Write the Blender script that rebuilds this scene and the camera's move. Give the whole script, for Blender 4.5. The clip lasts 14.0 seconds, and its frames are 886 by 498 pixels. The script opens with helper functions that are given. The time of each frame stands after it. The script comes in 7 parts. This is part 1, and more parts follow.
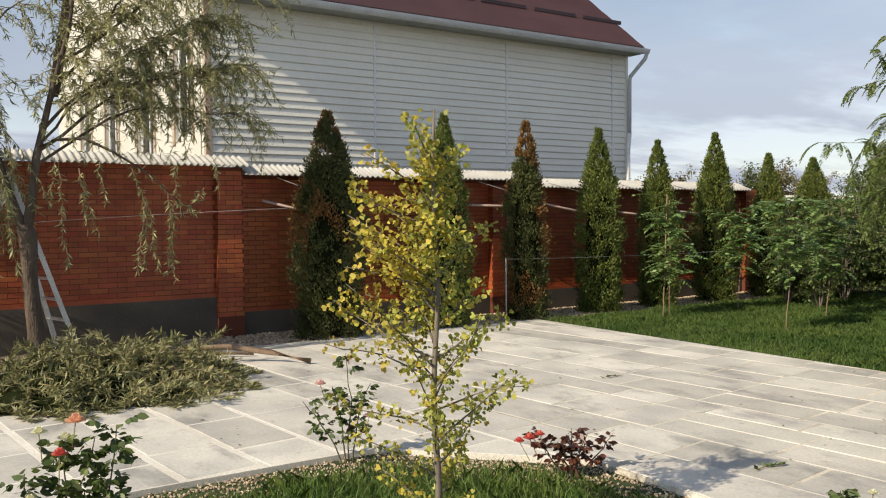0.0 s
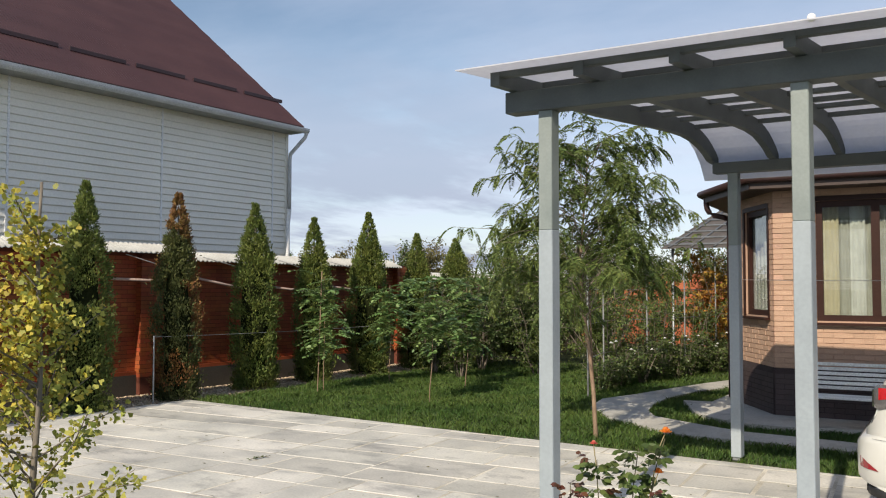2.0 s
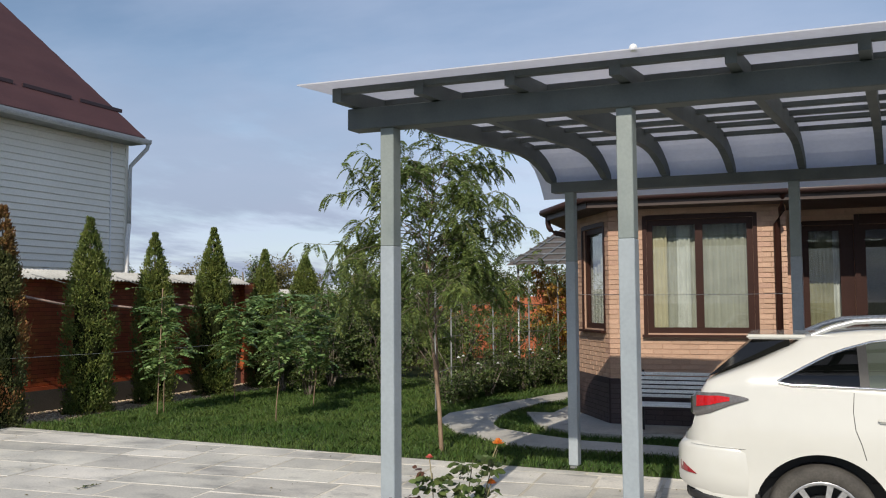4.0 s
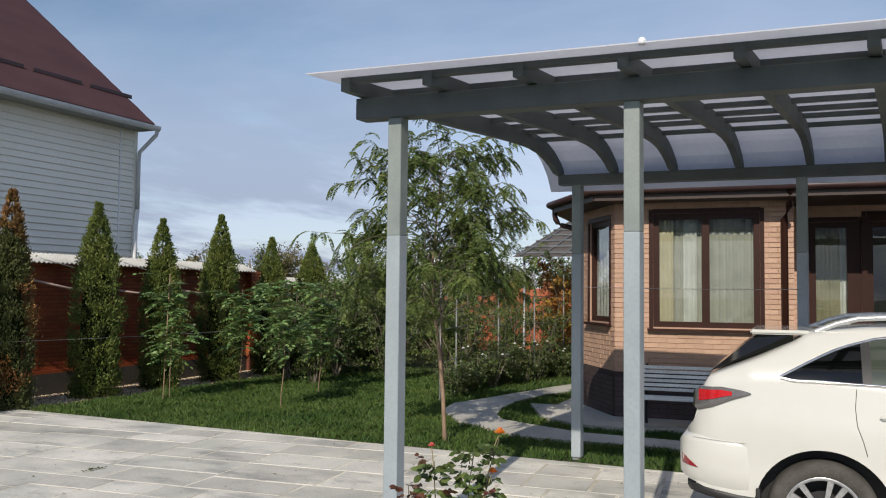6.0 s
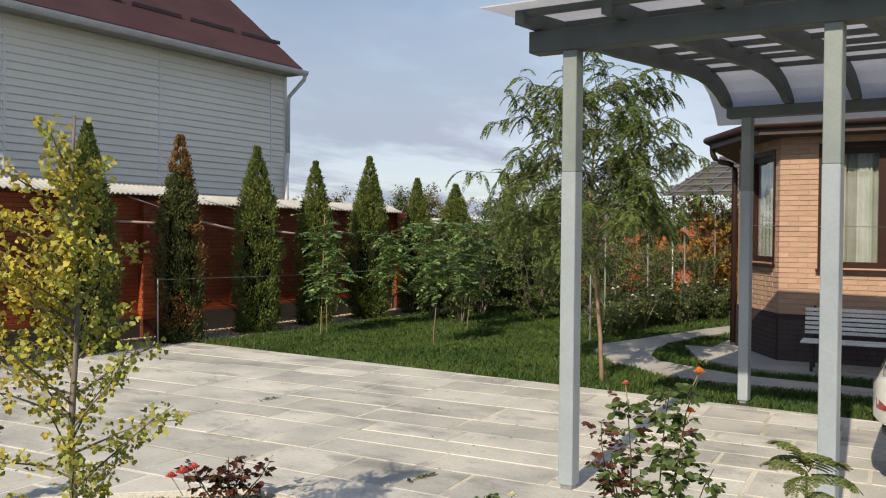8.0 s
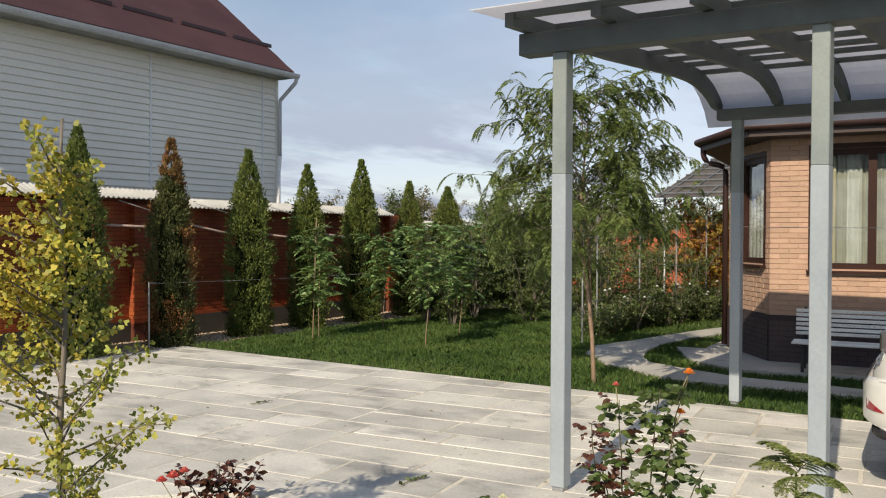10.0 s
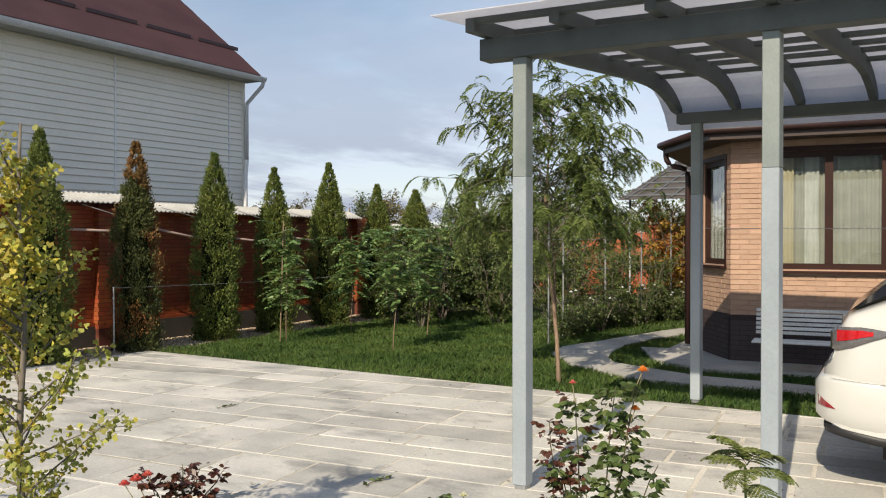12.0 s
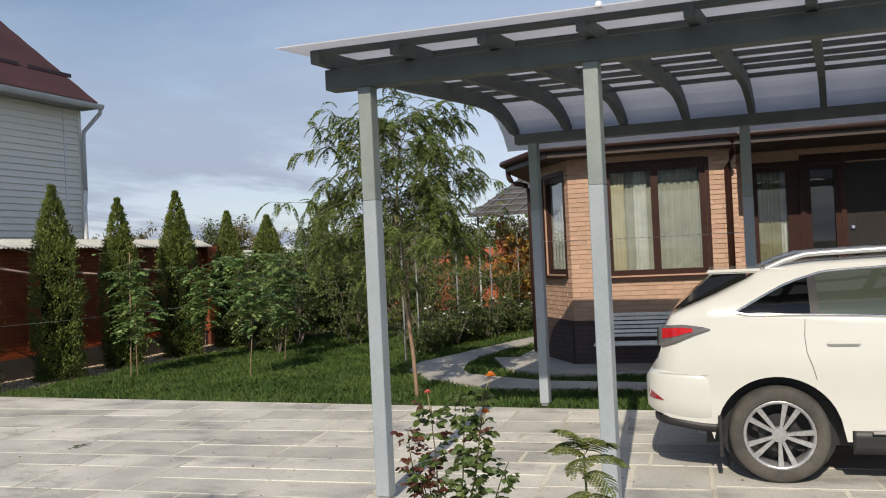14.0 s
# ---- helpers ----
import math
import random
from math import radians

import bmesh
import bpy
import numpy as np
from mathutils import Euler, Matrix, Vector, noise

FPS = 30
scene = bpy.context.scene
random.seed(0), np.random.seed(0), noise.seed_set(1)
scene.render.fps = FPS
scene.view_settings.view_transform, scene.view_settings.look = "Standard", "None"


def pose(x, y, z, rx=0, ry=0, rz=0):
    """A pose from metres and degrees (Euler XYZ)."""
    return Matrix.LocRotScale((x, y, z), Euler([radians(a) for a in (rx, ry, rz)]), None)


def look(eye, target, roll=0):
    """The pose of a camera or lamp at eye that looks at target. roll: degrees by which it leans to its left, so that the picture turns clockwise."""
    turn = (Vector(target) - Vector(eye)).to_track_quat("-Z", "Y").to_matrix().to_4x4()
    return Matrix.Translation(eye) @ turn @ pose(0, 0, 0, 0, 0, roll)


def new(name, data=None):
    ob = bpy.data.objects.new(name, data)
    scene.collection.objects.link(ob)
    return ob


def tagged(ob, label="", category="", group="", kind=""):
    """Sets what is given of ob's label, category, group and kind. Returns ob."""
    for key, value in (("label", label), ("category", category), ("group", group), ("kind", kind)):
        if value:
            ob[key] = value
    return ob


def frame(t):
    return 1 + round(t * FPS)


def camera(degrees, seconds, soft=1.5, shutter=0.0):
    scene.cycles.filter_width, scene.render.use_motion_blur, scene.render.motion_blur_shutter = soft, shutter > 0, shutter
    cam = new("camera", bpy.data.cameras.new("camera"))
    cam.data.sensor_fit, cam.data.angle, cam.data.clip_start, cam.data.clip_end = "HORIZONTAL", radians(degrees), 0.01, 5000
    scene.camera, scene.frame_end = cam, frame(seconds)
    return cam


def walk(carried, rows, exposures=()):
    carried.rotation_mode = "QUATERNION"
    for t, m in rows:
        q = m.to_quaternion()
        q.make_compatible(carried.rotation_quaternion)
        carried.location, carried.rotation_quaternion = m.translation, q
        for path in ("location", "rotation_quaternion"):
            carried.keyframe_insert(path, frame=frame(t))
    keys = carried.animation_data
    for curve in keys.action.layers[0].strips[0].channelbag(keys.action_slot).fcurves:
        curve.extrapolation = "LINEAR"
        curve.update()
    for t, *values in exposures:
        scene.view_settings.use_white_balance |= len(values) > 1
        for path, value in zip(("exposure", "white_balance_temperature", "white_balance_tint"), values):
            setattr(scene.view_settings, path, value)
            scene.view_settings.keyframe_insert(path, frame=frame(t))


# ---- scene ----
cam = camera(55.1, 14.0, soft=1.1)
EXPOSURES = [(0.0, 0.18, 7700, 10), (1.5, 0.21, 7550, 10), (2.5, 0.0, 6850, 10), (3.0, -0.07, 6800, 10), (6.0, -0.12, 6780, 10), (7.0, -0.10, 7150, 10), (7.5, -0.04, 7400, 10), (8.0, 0.0, 7400, 10), (11.0, 0.10, 7450, 10), (12.5, 0.14, 7350, 10), (13.1, 0.10, 7300, 10), (14.0, -0.12, 7050, 10)]
PATH = [
    (0, (-0.28, 1.246, 1.836), (0.827, 2.91, 1.757), -0.4),
    (0.5, (-0.254, 1.241, 1.817), (0.867, 2.895, 1.728), -0.4),
    (1, (-0.25, 1.21, 1.822), (0.93, 2.823, 1.734), -0.6),
    (1.5, (-0.185, 1.193, 1.833), (1.215, 2.622, 1.811), -0.4),
    (2, (-0.115, 1.13, 1.89), (1.538, 2.253, 1.98), 0.1),
    (2.5, (-0.099, 1.107, 1.904), (1.681, 2.006, 2.056), -0.2),
    (3, (-0.089, 1.101, 1.9), (1.738, 1.899, 2.055), -1.1),
    (3.5, (-0.084, 1.065, 1.893), (1.739, 1.875, 2.032), -0.8),
    (6, (-0.104, 1.028, 1.882), (1.709, 1.866, 1.988), 0.6),
    (6.5, (-0.14, 1.139, 1.884), (1.688, 1.949, 1.955), -0.1),
    (7, (-0.165, 1.213, 1.849), (1.651, 2.052, 1.835), 0.4),
    (7.5, (-0.195, 1.316, 1.832), (1.534, 2.319, 1.766), 0.8),
    (8, (-0.209, 1.337, 1.851), (1.458, 2.443, 1.816), 0.5),
    (10.5, (-0.19, 1.317, 1.847), (1.494, 2.395, 1.824), 0.1),
    (11, (-0.182, 1.308, 1.848), (1.522, 2.354, 1.827), 0.1),
    (11.5, (-0.206, 1.294, 1.842), (1.512, 2.317, 1.819), 0.0),
    (12, (-0.233, 1.236, 1.844), (1.479, 2.268, 1.823), -0.0),
    (12.5, (-0.272, 1.133, 1.849), (1.435, 2.174, 1.833), -0.1),
    (13, (-0.351, 1.052, 1.851), (1.39, 2.037, 1.847), -0.7),
    (13.5, (-0.402, 1.093, 1.861), (1.4, 1.961, 1.86), -2.1),
    (14, (-0.483, 1.102, 1.848), (1.381, 1.826, 1.867), -2.7),
]
walk(cam, [(t, look(eye, target, roll)) for t, eye, target, roll in PATH],
     EXPOSURES)

# sky, sun -------------------------------------------------------------
SUN_TO = Vector((-1.0, -0.118, 0.70)).normalized()
world = bpy.data.worlds.new("sky")
scene.world = world
world.use_nodes = True
wn, wl = world.node_tree.nodes, world.node_tree.links
wn.clear()
w_out, w_bg = wn.new("ShaderNodeOutputWorld"), wn.new("ShaderNodeBackground")
w_sky = wn.new("ShaderNodeTexSky")
w_sky.sky_type, w_sky.sun_disc = "NISHITA", False
w_sky.sun_elevation = math.asin(SUN_TO.z)
w_sky.sun_rotation = math.atan2(SUN_TO.x, SUN_TO.y)
w_sky.air_density, w_sky.dust_density, w_sky.ozone_density = 1.0, 0.4, 2.6
w_tc, w_sep = wn.new("ShaderNodeTexCoord"), wn.new("ShaderNodeSeparateXYZ")
wl.new(w_tc.outputs["Generated"], w_sep.inputs[0])


def w_math(op, a, b):
    n = wn.new("ShaderNodeMath")
    n.operation = op
    for i, v in enumerate((a, b)):
        if isinstance(v, (int, float)):
            n.inputs[i].default_value = v
        else:
            wl.new(v, n.inputs[i])
    return n.outputs[0]


high = w_math("ADD", w_math("MAXIMUM", w_sep.outputs[2], 0.0), 0.12)
flat = wn.new("ShaderNodeCombineXYZ")
wl.new(w_math("DIVIDE", w_sep.outputs[0], high), flat.inputs[0])
wl.new(w_math("DIVIDE", w_sep.outputs[1], high), flat.inputs[1])
cloud_mask = []
for scale_c, lo, hi, stretch in ((0.55, 0.40, 0.72, (1.0, 0.55, 1)), (0.95, 0.45, 0.60, (0.55, 0.9, 1))):
    mp, nz, rp = wn.new("ShaderNodeMapping"), wn.new("ShaderNodeTexNoise"), wn.new("ShaderNodeMapRange")
    mp.inputs["Scale"].default_value = stretch
    mp.inputs["Location"].default_value = (2.3, 0.4, 1.0)
    nz.inputs["Scale"].default_value, nz.inputs["Detail"].default_value, nz.inputs["Roughness"].default_value = scale_c, 7, 0.58
    rp.inputs["From Min"].default_value, rp.inputs["From Max"].default_value = lo, hi
    rp.interpolation_type = "SMOOTHSTEP"
    wl.new(flat.outputs[0], mp.inputs[0]), wl.new(mp.outputs[0], nz.inputs["Vector"]), wl.new(nz.outputs["Fac"], rp.inputs["Value"])
    cloud_mask.append(rp.outputs[0])
low = wn.new("ShaderNodeMapRange")
low.inputs["From Min"].default_value, low.inputs["From Max"].default_value = 0.0, 0.30
low.inputs["To Min"].default_value, low.inputs["To Max"].default_value = 0.66, 0.0
wl.new(w_sep.outputs[2], low.inputs["Value"])
veil = wn.new("ShaderNodeMix")
veil.data_type = "RGBA"
veil.inputs["B"].default_value = (5.7, 6.6, 8.7, 1)
wl.new(w_sky.outputs[0], veil.inputs["A"])
wl.new(w_math("MINIMUM", w_math("ADD", w_math("MULTIPLY", cloud_mask[0], 0.45), low.outputs[0]), 0.9), veil.inputs["Factor"])
dark = wn.new("ShaderNodeMix")
dark.data_type = "RGBA"
dark.inputs["B"].default_value = (3.0, 3.6, 5.2, 1)
wl.new(veil.outputs["Result"], dark.inputs["A"])
fade = wn.new("ShaderNodeMapRange")
fade.inputs["From Min"].default_value, fade.inputs["From Max"].default_value = 0.04, 0.34
fade.inputs["To Min"].default_value, fade.inputs["To Max"].default_value = 0.9, 0.0
wl.new(w_sep.outputs[2], fade.inputs["Value"])
wl.new(w_math("MULTIPLY", cloud_mask[1], fade.outputs[0]), dark.inputs["Factor"])
wl.new(dark.outputs["Result"], w_bg.inputs["Color"])
w_bg.inputs["Strength"].default_value = 0.117
wl.new(w_bg.outputs[0], w_out.inputs[0])

sun = new("sun", bpy.data.lights.new("sun", "SUN"))
sun.data.energy, sun.data.angle, sun.data.color = 4.2, radians(0.5), (1.0, 0.94, 0.84)
sun.matrix_world = look(SUN_TO * 60, (0, 0, 0))


# materials ------------------------------------------------------------
def mat(name, c1, c2, scale=6.0, fine=90.0, rough=0.7, metal=0.0, bump=0.3, dist=0.004, vary=0.0, island=0.0, through_light=0.0,
        stretch=(1, 1, 1), coat=0.0, spec=0.5, fine_amount=0.16, stains=()):
    """stains: (colour, scale, stretch, low, high, strength), blotches laid over the two base colours."""
    m = bpy.data.materials.new(name)
    m.use_nodes = True
    n, l = m.node_tree.nodes, m.node_tree.links
    n.clear()
    out, p = n.new("ShaderNodeOutputMaterial"), n.new("ShaderNodeBsdfPrincipled")
    tc, mp = n.new("ShaderNodeTexCoord"), n.new("ShaderNodeMapping")
    mp.inputs["Scale"].default_value = stretch
    l.new(tc.outputs["Object"], mp.inputs[0])
    big, small = n.new("ShaderNodeTexNoise"), n.new("ShaderNodeTexNoise")
    big.inputs["Scale"].default_value, big.inputs["Detail"].default_value = scale, 5
    small.inputs["Scale"].default_value, small.inputs["Detail"].default_value = fine, 3
    l.new(mp.outputs[0], big.inputs["Vector"]), l.new(mp.outputs[0], small.inputs["Vector"])
    ramp = n.new("ShaderNodeMapRange")
    ramp.inputs["From Min"].default_value, ramp.inputs["From Max"].default_value = 0.3, 0.7
    l.new(big.outputs["Fac"], ramp.inputs["Value"])
    mix = n.new("ShaderNodeMix")
    mix.data_type = "RGBA"
    mix.inputs["A"].default_value, mix.inputs["B"].default_value = (*c1, 1), (*c2, 1)
    l.new(ramp.outputs[0], mix.inputs["Factor"])
    colour = mix.outputs["Result"]
    for k, (tone, s_scale, s_stretch, s_lo, s_hi, strength) in enumerate(stains):
        s_map, s_noise, s_range, s_mix = n.new("ShaderNodeMapping"), n.new("ShaderNodeTexNoise"), n.new("ShaderNodeMapRange"), n.new("ShaderNodeMix")
        s_map.inputs["Scale"].default_value, s_map.inputs["Location"].default_value = s_stretch, (3.7 * k + 1.3, 5.1 * k, 0.4)
        s_noise.inputs["Scale"].default_value, s_noise.inputs["Detail"].default_value, s_noise.inputs["Roughness"].default_value = s_scale, 6, 0.62
        s_range.inputs["From Min"].default_value, s_range.inputs["From Max"].default_value = s_lo, s_hi
        s_range.inputs["To Max"].default_value = strength
        s_range.interpolation_type = "SMOOTHSTEP"
        s_mix.data_type = "RGBA"
        s_mix.inputs["B"].default_value = (*tone, 1)
        l.new(tc.outputs["Object"], s_map.inputs[0]), l.new(s_map.outputs[0], s_noise.inputs["Vector"])
        l.new(s_noise.outputs["Fac"], s_range.inputs["Value"]), l.new(s_range.outputs[0], s_mix.inputs["Factor"])
        l.new(colour, s_mix.inputs["A"])
        colour = s_mix.outputs["Result"]
    hsv = n.new("ShaderNodeHueSaturation")
    l.new(colour, hsv.inputs["Color"])
    val = n.new("ShaderNodeMapRange")
    val.inputs["To Min"].default_value, val.inputs["To Max"].default_value = 1 - fine_amount, 1 + fine_amount
    val.inputs["From Min"].default_value, val.inputs["From Max"].default_value = 0.3, 0.7
    l.new(small.outputs["Fac"], val.inputs["Value"])
    value = val.outputs[0]
    for amount, node, sock in ((vary, "ShaderNodeObjectInfo", "Random"), (island, "ShaderNodeNewGeometry", "Random Per Island")):
        if amount:
            src, rr, mu = n.new(node), n.new("ShaderNodeMapRange"), n.new("ShaderNodeMath")
            rr.inputs["To Min"].default_value, rr.inputs["To Max"].default_value = 1 - amount, 1 + amount
            mu.operation = "MULTIPLY"
            l.new(src.outputs[sock], rr.inputs["Value"])
            l.new(value, mu.inputs[0]), l.new(rr.outputs[0], mu.inputs[1])
            value = mu.outputs[0]
            h, ss = n.new("ShaderNodeMapRange"), n.new("ShaderNodeMath")
            h.inputs["To Min"].default_value, h.inputs["To Max"].default_value = 0.5 - amount * 0.05, 0.5 + amount * 0.05
            ss.operation = "FRACT"
            mm = n.new("ShaderNodeMath")
            mm.operation = "MULTIPLY"
            mm.inputs[1].default_value = 7.31
            l.new(src.outputs[sock], mm.inputs[0]), l.new(mm.outputs[0], ss.inputs[0]), l.new(ss.outputs[0], h.inputs["Value"])
            l.new(h.outputs[0], hsv.inputs["Hue"])
    l.new(value, hsv.inputs["Value"])
    l.new(hsv.outputs[0], p.inputs["Base Color"])
    p.inputs["Roughness"].default_value, p.inputs["Metallic"].default_value = rough, metal
    p.inputs["Coat Weight"].default_value, p.inputs["Specular IOR Level"].default_value = coat, spec
    p.inputs["Coat Roughness"].default_value = 0.04
    if bump:
        b = n.new("ShaderNodeBump")
        b.inputs["Strength"].default_value, b.inputs["Distance"].default_value = bump, dist
        l.new(small.outputs["Fac"], b.inputs["Height"]), l.new(b.outputs[0], p.inputs["Normal"])
    if through_light:
        tr, ms = n.new("ShaderNodeBsdfTranslucent"), n.new("ShaderNodeMixShader")
        ms.inputs[0].default_value = through_light
        l.new(hsv.outputs[0], tr.inputs["Color"])
        l.new(p.outputs[0], ms.inputs[1]), l.new(tr.outputs[0], ms.inputs[2]), l.new(ms.outputs[0], out.inputs[0])
    else:
        l.new(p.outputs[0], out.inputs[0])
    return m


def glass(name, tint, clear=0.85):
    """A thin pane: sees through, with a mirror-like gloss."""
    m = bpy.data.materials.new(name)
    m.use_nodes = True
    n, l = m.node_tree.nodes, m.node_tree.links
    n.clear()
    out, ms, tr, gl = (n.new("ShaderNode" + k) for k in ("OutputMaterial", "MixShader", "BsdfTransparent", "BsdfGlossy"))
    lw = n.new("ShaderNodeLayerWeight")
    lw.inputs["Blend"].default_value = 0.5
    pw, add = n.new("ShaderNodeMath"), n.new("ShaderNodeMath")
    pw.operation, add.operation = "POWER", "ADD"
    pw.inputs[1].default_value, add.inputs[1].default_value = 4.5, 1 - clear
    add.use_clamp = True
    l.new(lw.outputs["Facing"], pw.inputs[0]), l.new(pw.outputs[0], add.inputs[0])
    tr.inputs[0].default_value, gl.inputs["Roughness"].default_value = (*tint, 1), 0.01
    l.new(add.outputs[0], ms.inputs[0]), l.new(tr.outputs[0], ms.inputs[1]), l.new(gl.outputs[0], ms.inputs[2]), l.new(ms.outputs[0], out.inputs[0])
    return m


M_SLAB = mat("grey_sandstone", (0.46, 0.45, 0.415), (0.70, 0.67, 0.60), 1.3, 38, 0.75, bump=0.3, vary=0.15, fine_amount=0.10,
             stains=(((0.27, 0.265, 0.25), 1.5, (1.6, 0.7, 1), 0.50, 0.70, 0.75), ((0.72, 0.68, 0.58), 2.6, (1.2, 0.8, 1), 0.54, 0.74, 0.6), ((0.22, 0.21, 0.19), 7.0, (1, 0.8, 1), 0.60, 0.74, 0.5)))
M_GROUT = mat("pale_grout", (0.66, 0.62, 0.54), (0.82, 0.79, 0.72), 0.9, 60, 0.85)
M_GROUT_WORN = mat("worn_grout", (0.60, 0.54, 0.43), (0.80, 0.76, 0.67), 0.8, 60, 0.85,
                   stains=(((0.44, 0.40, 0.32), 0.6, (1, 1, 1), 0.46, 0.58, 0.8), ((0.36, 0.33, 0.28), 2.4, (1, 1, 1), 0.52, 0.64, 0.7)))
M_SOIL = mat("bare_soil", (0.13, 0.10, 0.075), (0.22, 0.18, 0.13), 2, 40, 0.95, bump=0.8, dist=0.02)
M_TURF = mat("turf_ground", (0.030, 0.050, 0.014), (0.052, 0.075, 0.022), 1.2, 50, 0.95, bump=0.8, dist=0.02)
M_GRASS = mat("grass_blades", (0.048, 0.112, 0.018), (0.135, 0.205, 0.045), 0.8, 20, 0.6, bump=0, island=0.45, through_light=0.3)
M_BEDGRASS = mat("bed_grass_blades", (0.080, 0.160, 0.028), (0.155, 0.230, 0.055), 0.8, 20, 0.6, bump=0, island=0.45, through_light=0.3)
M_GRAVEL = mat("river_gravel", (0.37, 0.27, 0.17), (0.56, 0.46, 0.34), 5, 40, 0.8, bump=0.2, island=0.4)
M_BRICK = mat("red_clinker_brick", (0.29, 0.060, 0.020), (0.40, 0.095, 0.032), 2.5, 70, 0.55, bump=0.25, vary=0.16, island=0.16)
M_MORTAR_RED = mat("dark_red_mortar", (0.13, 0.035, 0.02), (0.17, 0.05, 0.028), 4, 60, 0.9)
M_PLINTH = mat("fence_concrete_plinth", (0.072, 0.060, 0.048), (0.115, 0.098, 0.080), 1.5, 40, 0.85, bump=0.4)
M_SLATE = mat("fibre_cement_roofing", (0.44, 0.43, 0.395), (0.58, 0.57, 0.53), 2.0, 50, 0.8)
M_HBRICK = mat("peach_facing_brick", (0.42, 0.258, 0.182), (0.52, 0.332, 0.238), 2.2, 70, 0.7, bump=0.25, vary=0.10, island=0.10)
M_HMORTAR = mat("beige_mortar", (0.41, 0.262, 0.188), (0.47, 0.308, 0.226), 4, 60, 0.9)
M_DBRICK = mat("dark_brown_brick", (0.054, 0.038, 0.038), (0.082, 0.056, 0.056), 2.2, 70, 0.6, bump=0.2, vary=0.10, island=0.10)
M_DMORTAR = mat("dark_mortar", (0.042, 0.028, 0.028), (0.060, 0.041, 0.041), 4, 60, 0.9)
M_SIDING = mat("cream_vinyl_siding", (0.82, 0.79, 0.70), (0.87, 0.84, 0.75), 0.7, 30, 0.5, bump=0.05, fine_amount=0.05)
M_WHITE = mat("white_plastic", (0.78, 0.78, 0.78), (0.84, 0.84, 0.83), 2, 30, 0.4, bump=0)
M_PLASTER = mat("white_plaster", (0.62, 0.60, 0.54), (0.68, 0.66, 0.60), 1, 40, 0.8, bump=0.1)
M_TAN = mat("tan_trim", (0.50, 0.38, 0.28), (0.56, 0.43, 0.32), 2, 30, 0.6)
M_METALROOF = mat("maroon_metal_roofing", (0.042, 0.018, 0.020), (0.058, 0.026, 0.027), 1.0, 30, 0.45, bump=0.05)
M_BROWN = mat("brown_pvc_frame", (0.030, 0.012, 0.009), (0.043, 0.017, 0.012), 2, 40, 0.45, bump=0.03, spec=0.2)
M_SOFFIT = mat("brown_soffit", (0.030, 0.016, 0.012), (0.044, 0.023, 0.017), 2, 40, 0.5)
M_TIMBER = mat("grey_stained_timber", (0.075, 0.088, 0.090), (0.115, 0.130, 0.128), 3, 60, 0.6, bump=0.2, stretch=(1, 1, 1), fine_amount=0.05)
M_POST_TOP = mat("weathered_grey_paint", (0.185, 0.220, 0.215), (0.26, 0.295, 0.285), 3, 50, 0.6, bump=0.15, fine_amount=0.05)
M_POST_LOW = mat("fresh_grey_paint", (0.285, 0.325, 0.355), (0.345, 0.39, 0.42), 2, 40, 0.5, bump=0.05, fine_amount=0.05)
M_POLY = mat("opal_polycarbonate", (0.78, 0.79, 0.84), (0.84, 0.84, 0.88), 1, 20, 0.25, bump=0, through_light=0.58, fine_amount=0.03)
M_CAR = mat("pearl_white_car_paint", (0.60, 0.595, 0.555), (0.62, 0.615, 0.575), 1, 10, 0.3, bump=0, coat=1.0, fine_amount=0.01)
M_BLACK = mat("black_trim_plastic", (0.015, 0.015, 0.016), (0.025, 0.025, 0.026), 4, 60, 0.5, bump=0.05)
M_TYRE = mat("dusty_tyre_rubber", (0.050, 0.046, 0.041), (0.095, 0.087, 0.076), 6, 60, 0.85, bump=0.2)
M_ALLOY = mat("alloy_rim", (0.40, 0.40, 0.41), (0.50, 0.50, 0.51), 4, 30, 0.28, metal=0.6, bump=0)
M_CHROME = mat("chrome", (0.75, 0.75, 0.76), (0.8, 0.8, 0.81), 4, 30, 0.08, metal=1.0, bump=0)
M_DARKMETAL = mat("dark_metal", (0.03, 0.03, 0.032), (0.05, 0.05, 0.052), 4, 30, 0.5, metal=0.6, bump=0)
M_ZINC = mat("galvanised_steel", (0.26, 0.27, 0.275), (0.38, 0.39, 0.395), 5, 50, 0.45, metal=0.5, bump=0.05)
M_DULLZINC = mat("dull_weathered_zinc", (0.15, 0.155, 0.155), (0.24, 0.245, 0.24), 5, 50, 0.6, metal=0.3, bump=0.05)
M_ALU = mat("aluminium", (0.55, 0.56, 0.57), (0.64, 0.65, 0.66), 4, 50, 0.4, metal=0.6, bump=0.05)
M_REDLAMP = mat("red_lamp_plastic", (0.42, 0.008, 0.012), (0.55, 0.014, 0.016), 8, 60, 0.15, bump=0, coat=0.3, spec=0.3)
M_SMOKE = mat("smoked_lamp_plastic", (0.10, 0.095, 0.095), (0.15, 0.14, 0.14), 8, 60, 0.12, bump=0, coat=1.0)
M_BENCH = mat("weathered_bench_slats", (0.76, 0.74, 0.69), (0.88, 0.87, 0.83), 4, 50, 0.8, bump=0.3, vary=0.12)
M_BARK = mat("grey_brown_bark", (0.14, 0.115, 0.09), (0.24, 0.205, 0.165), 6, 45, 0.9, bump=0.8, dist=0.01, stretch=(1, 1, 0.3))
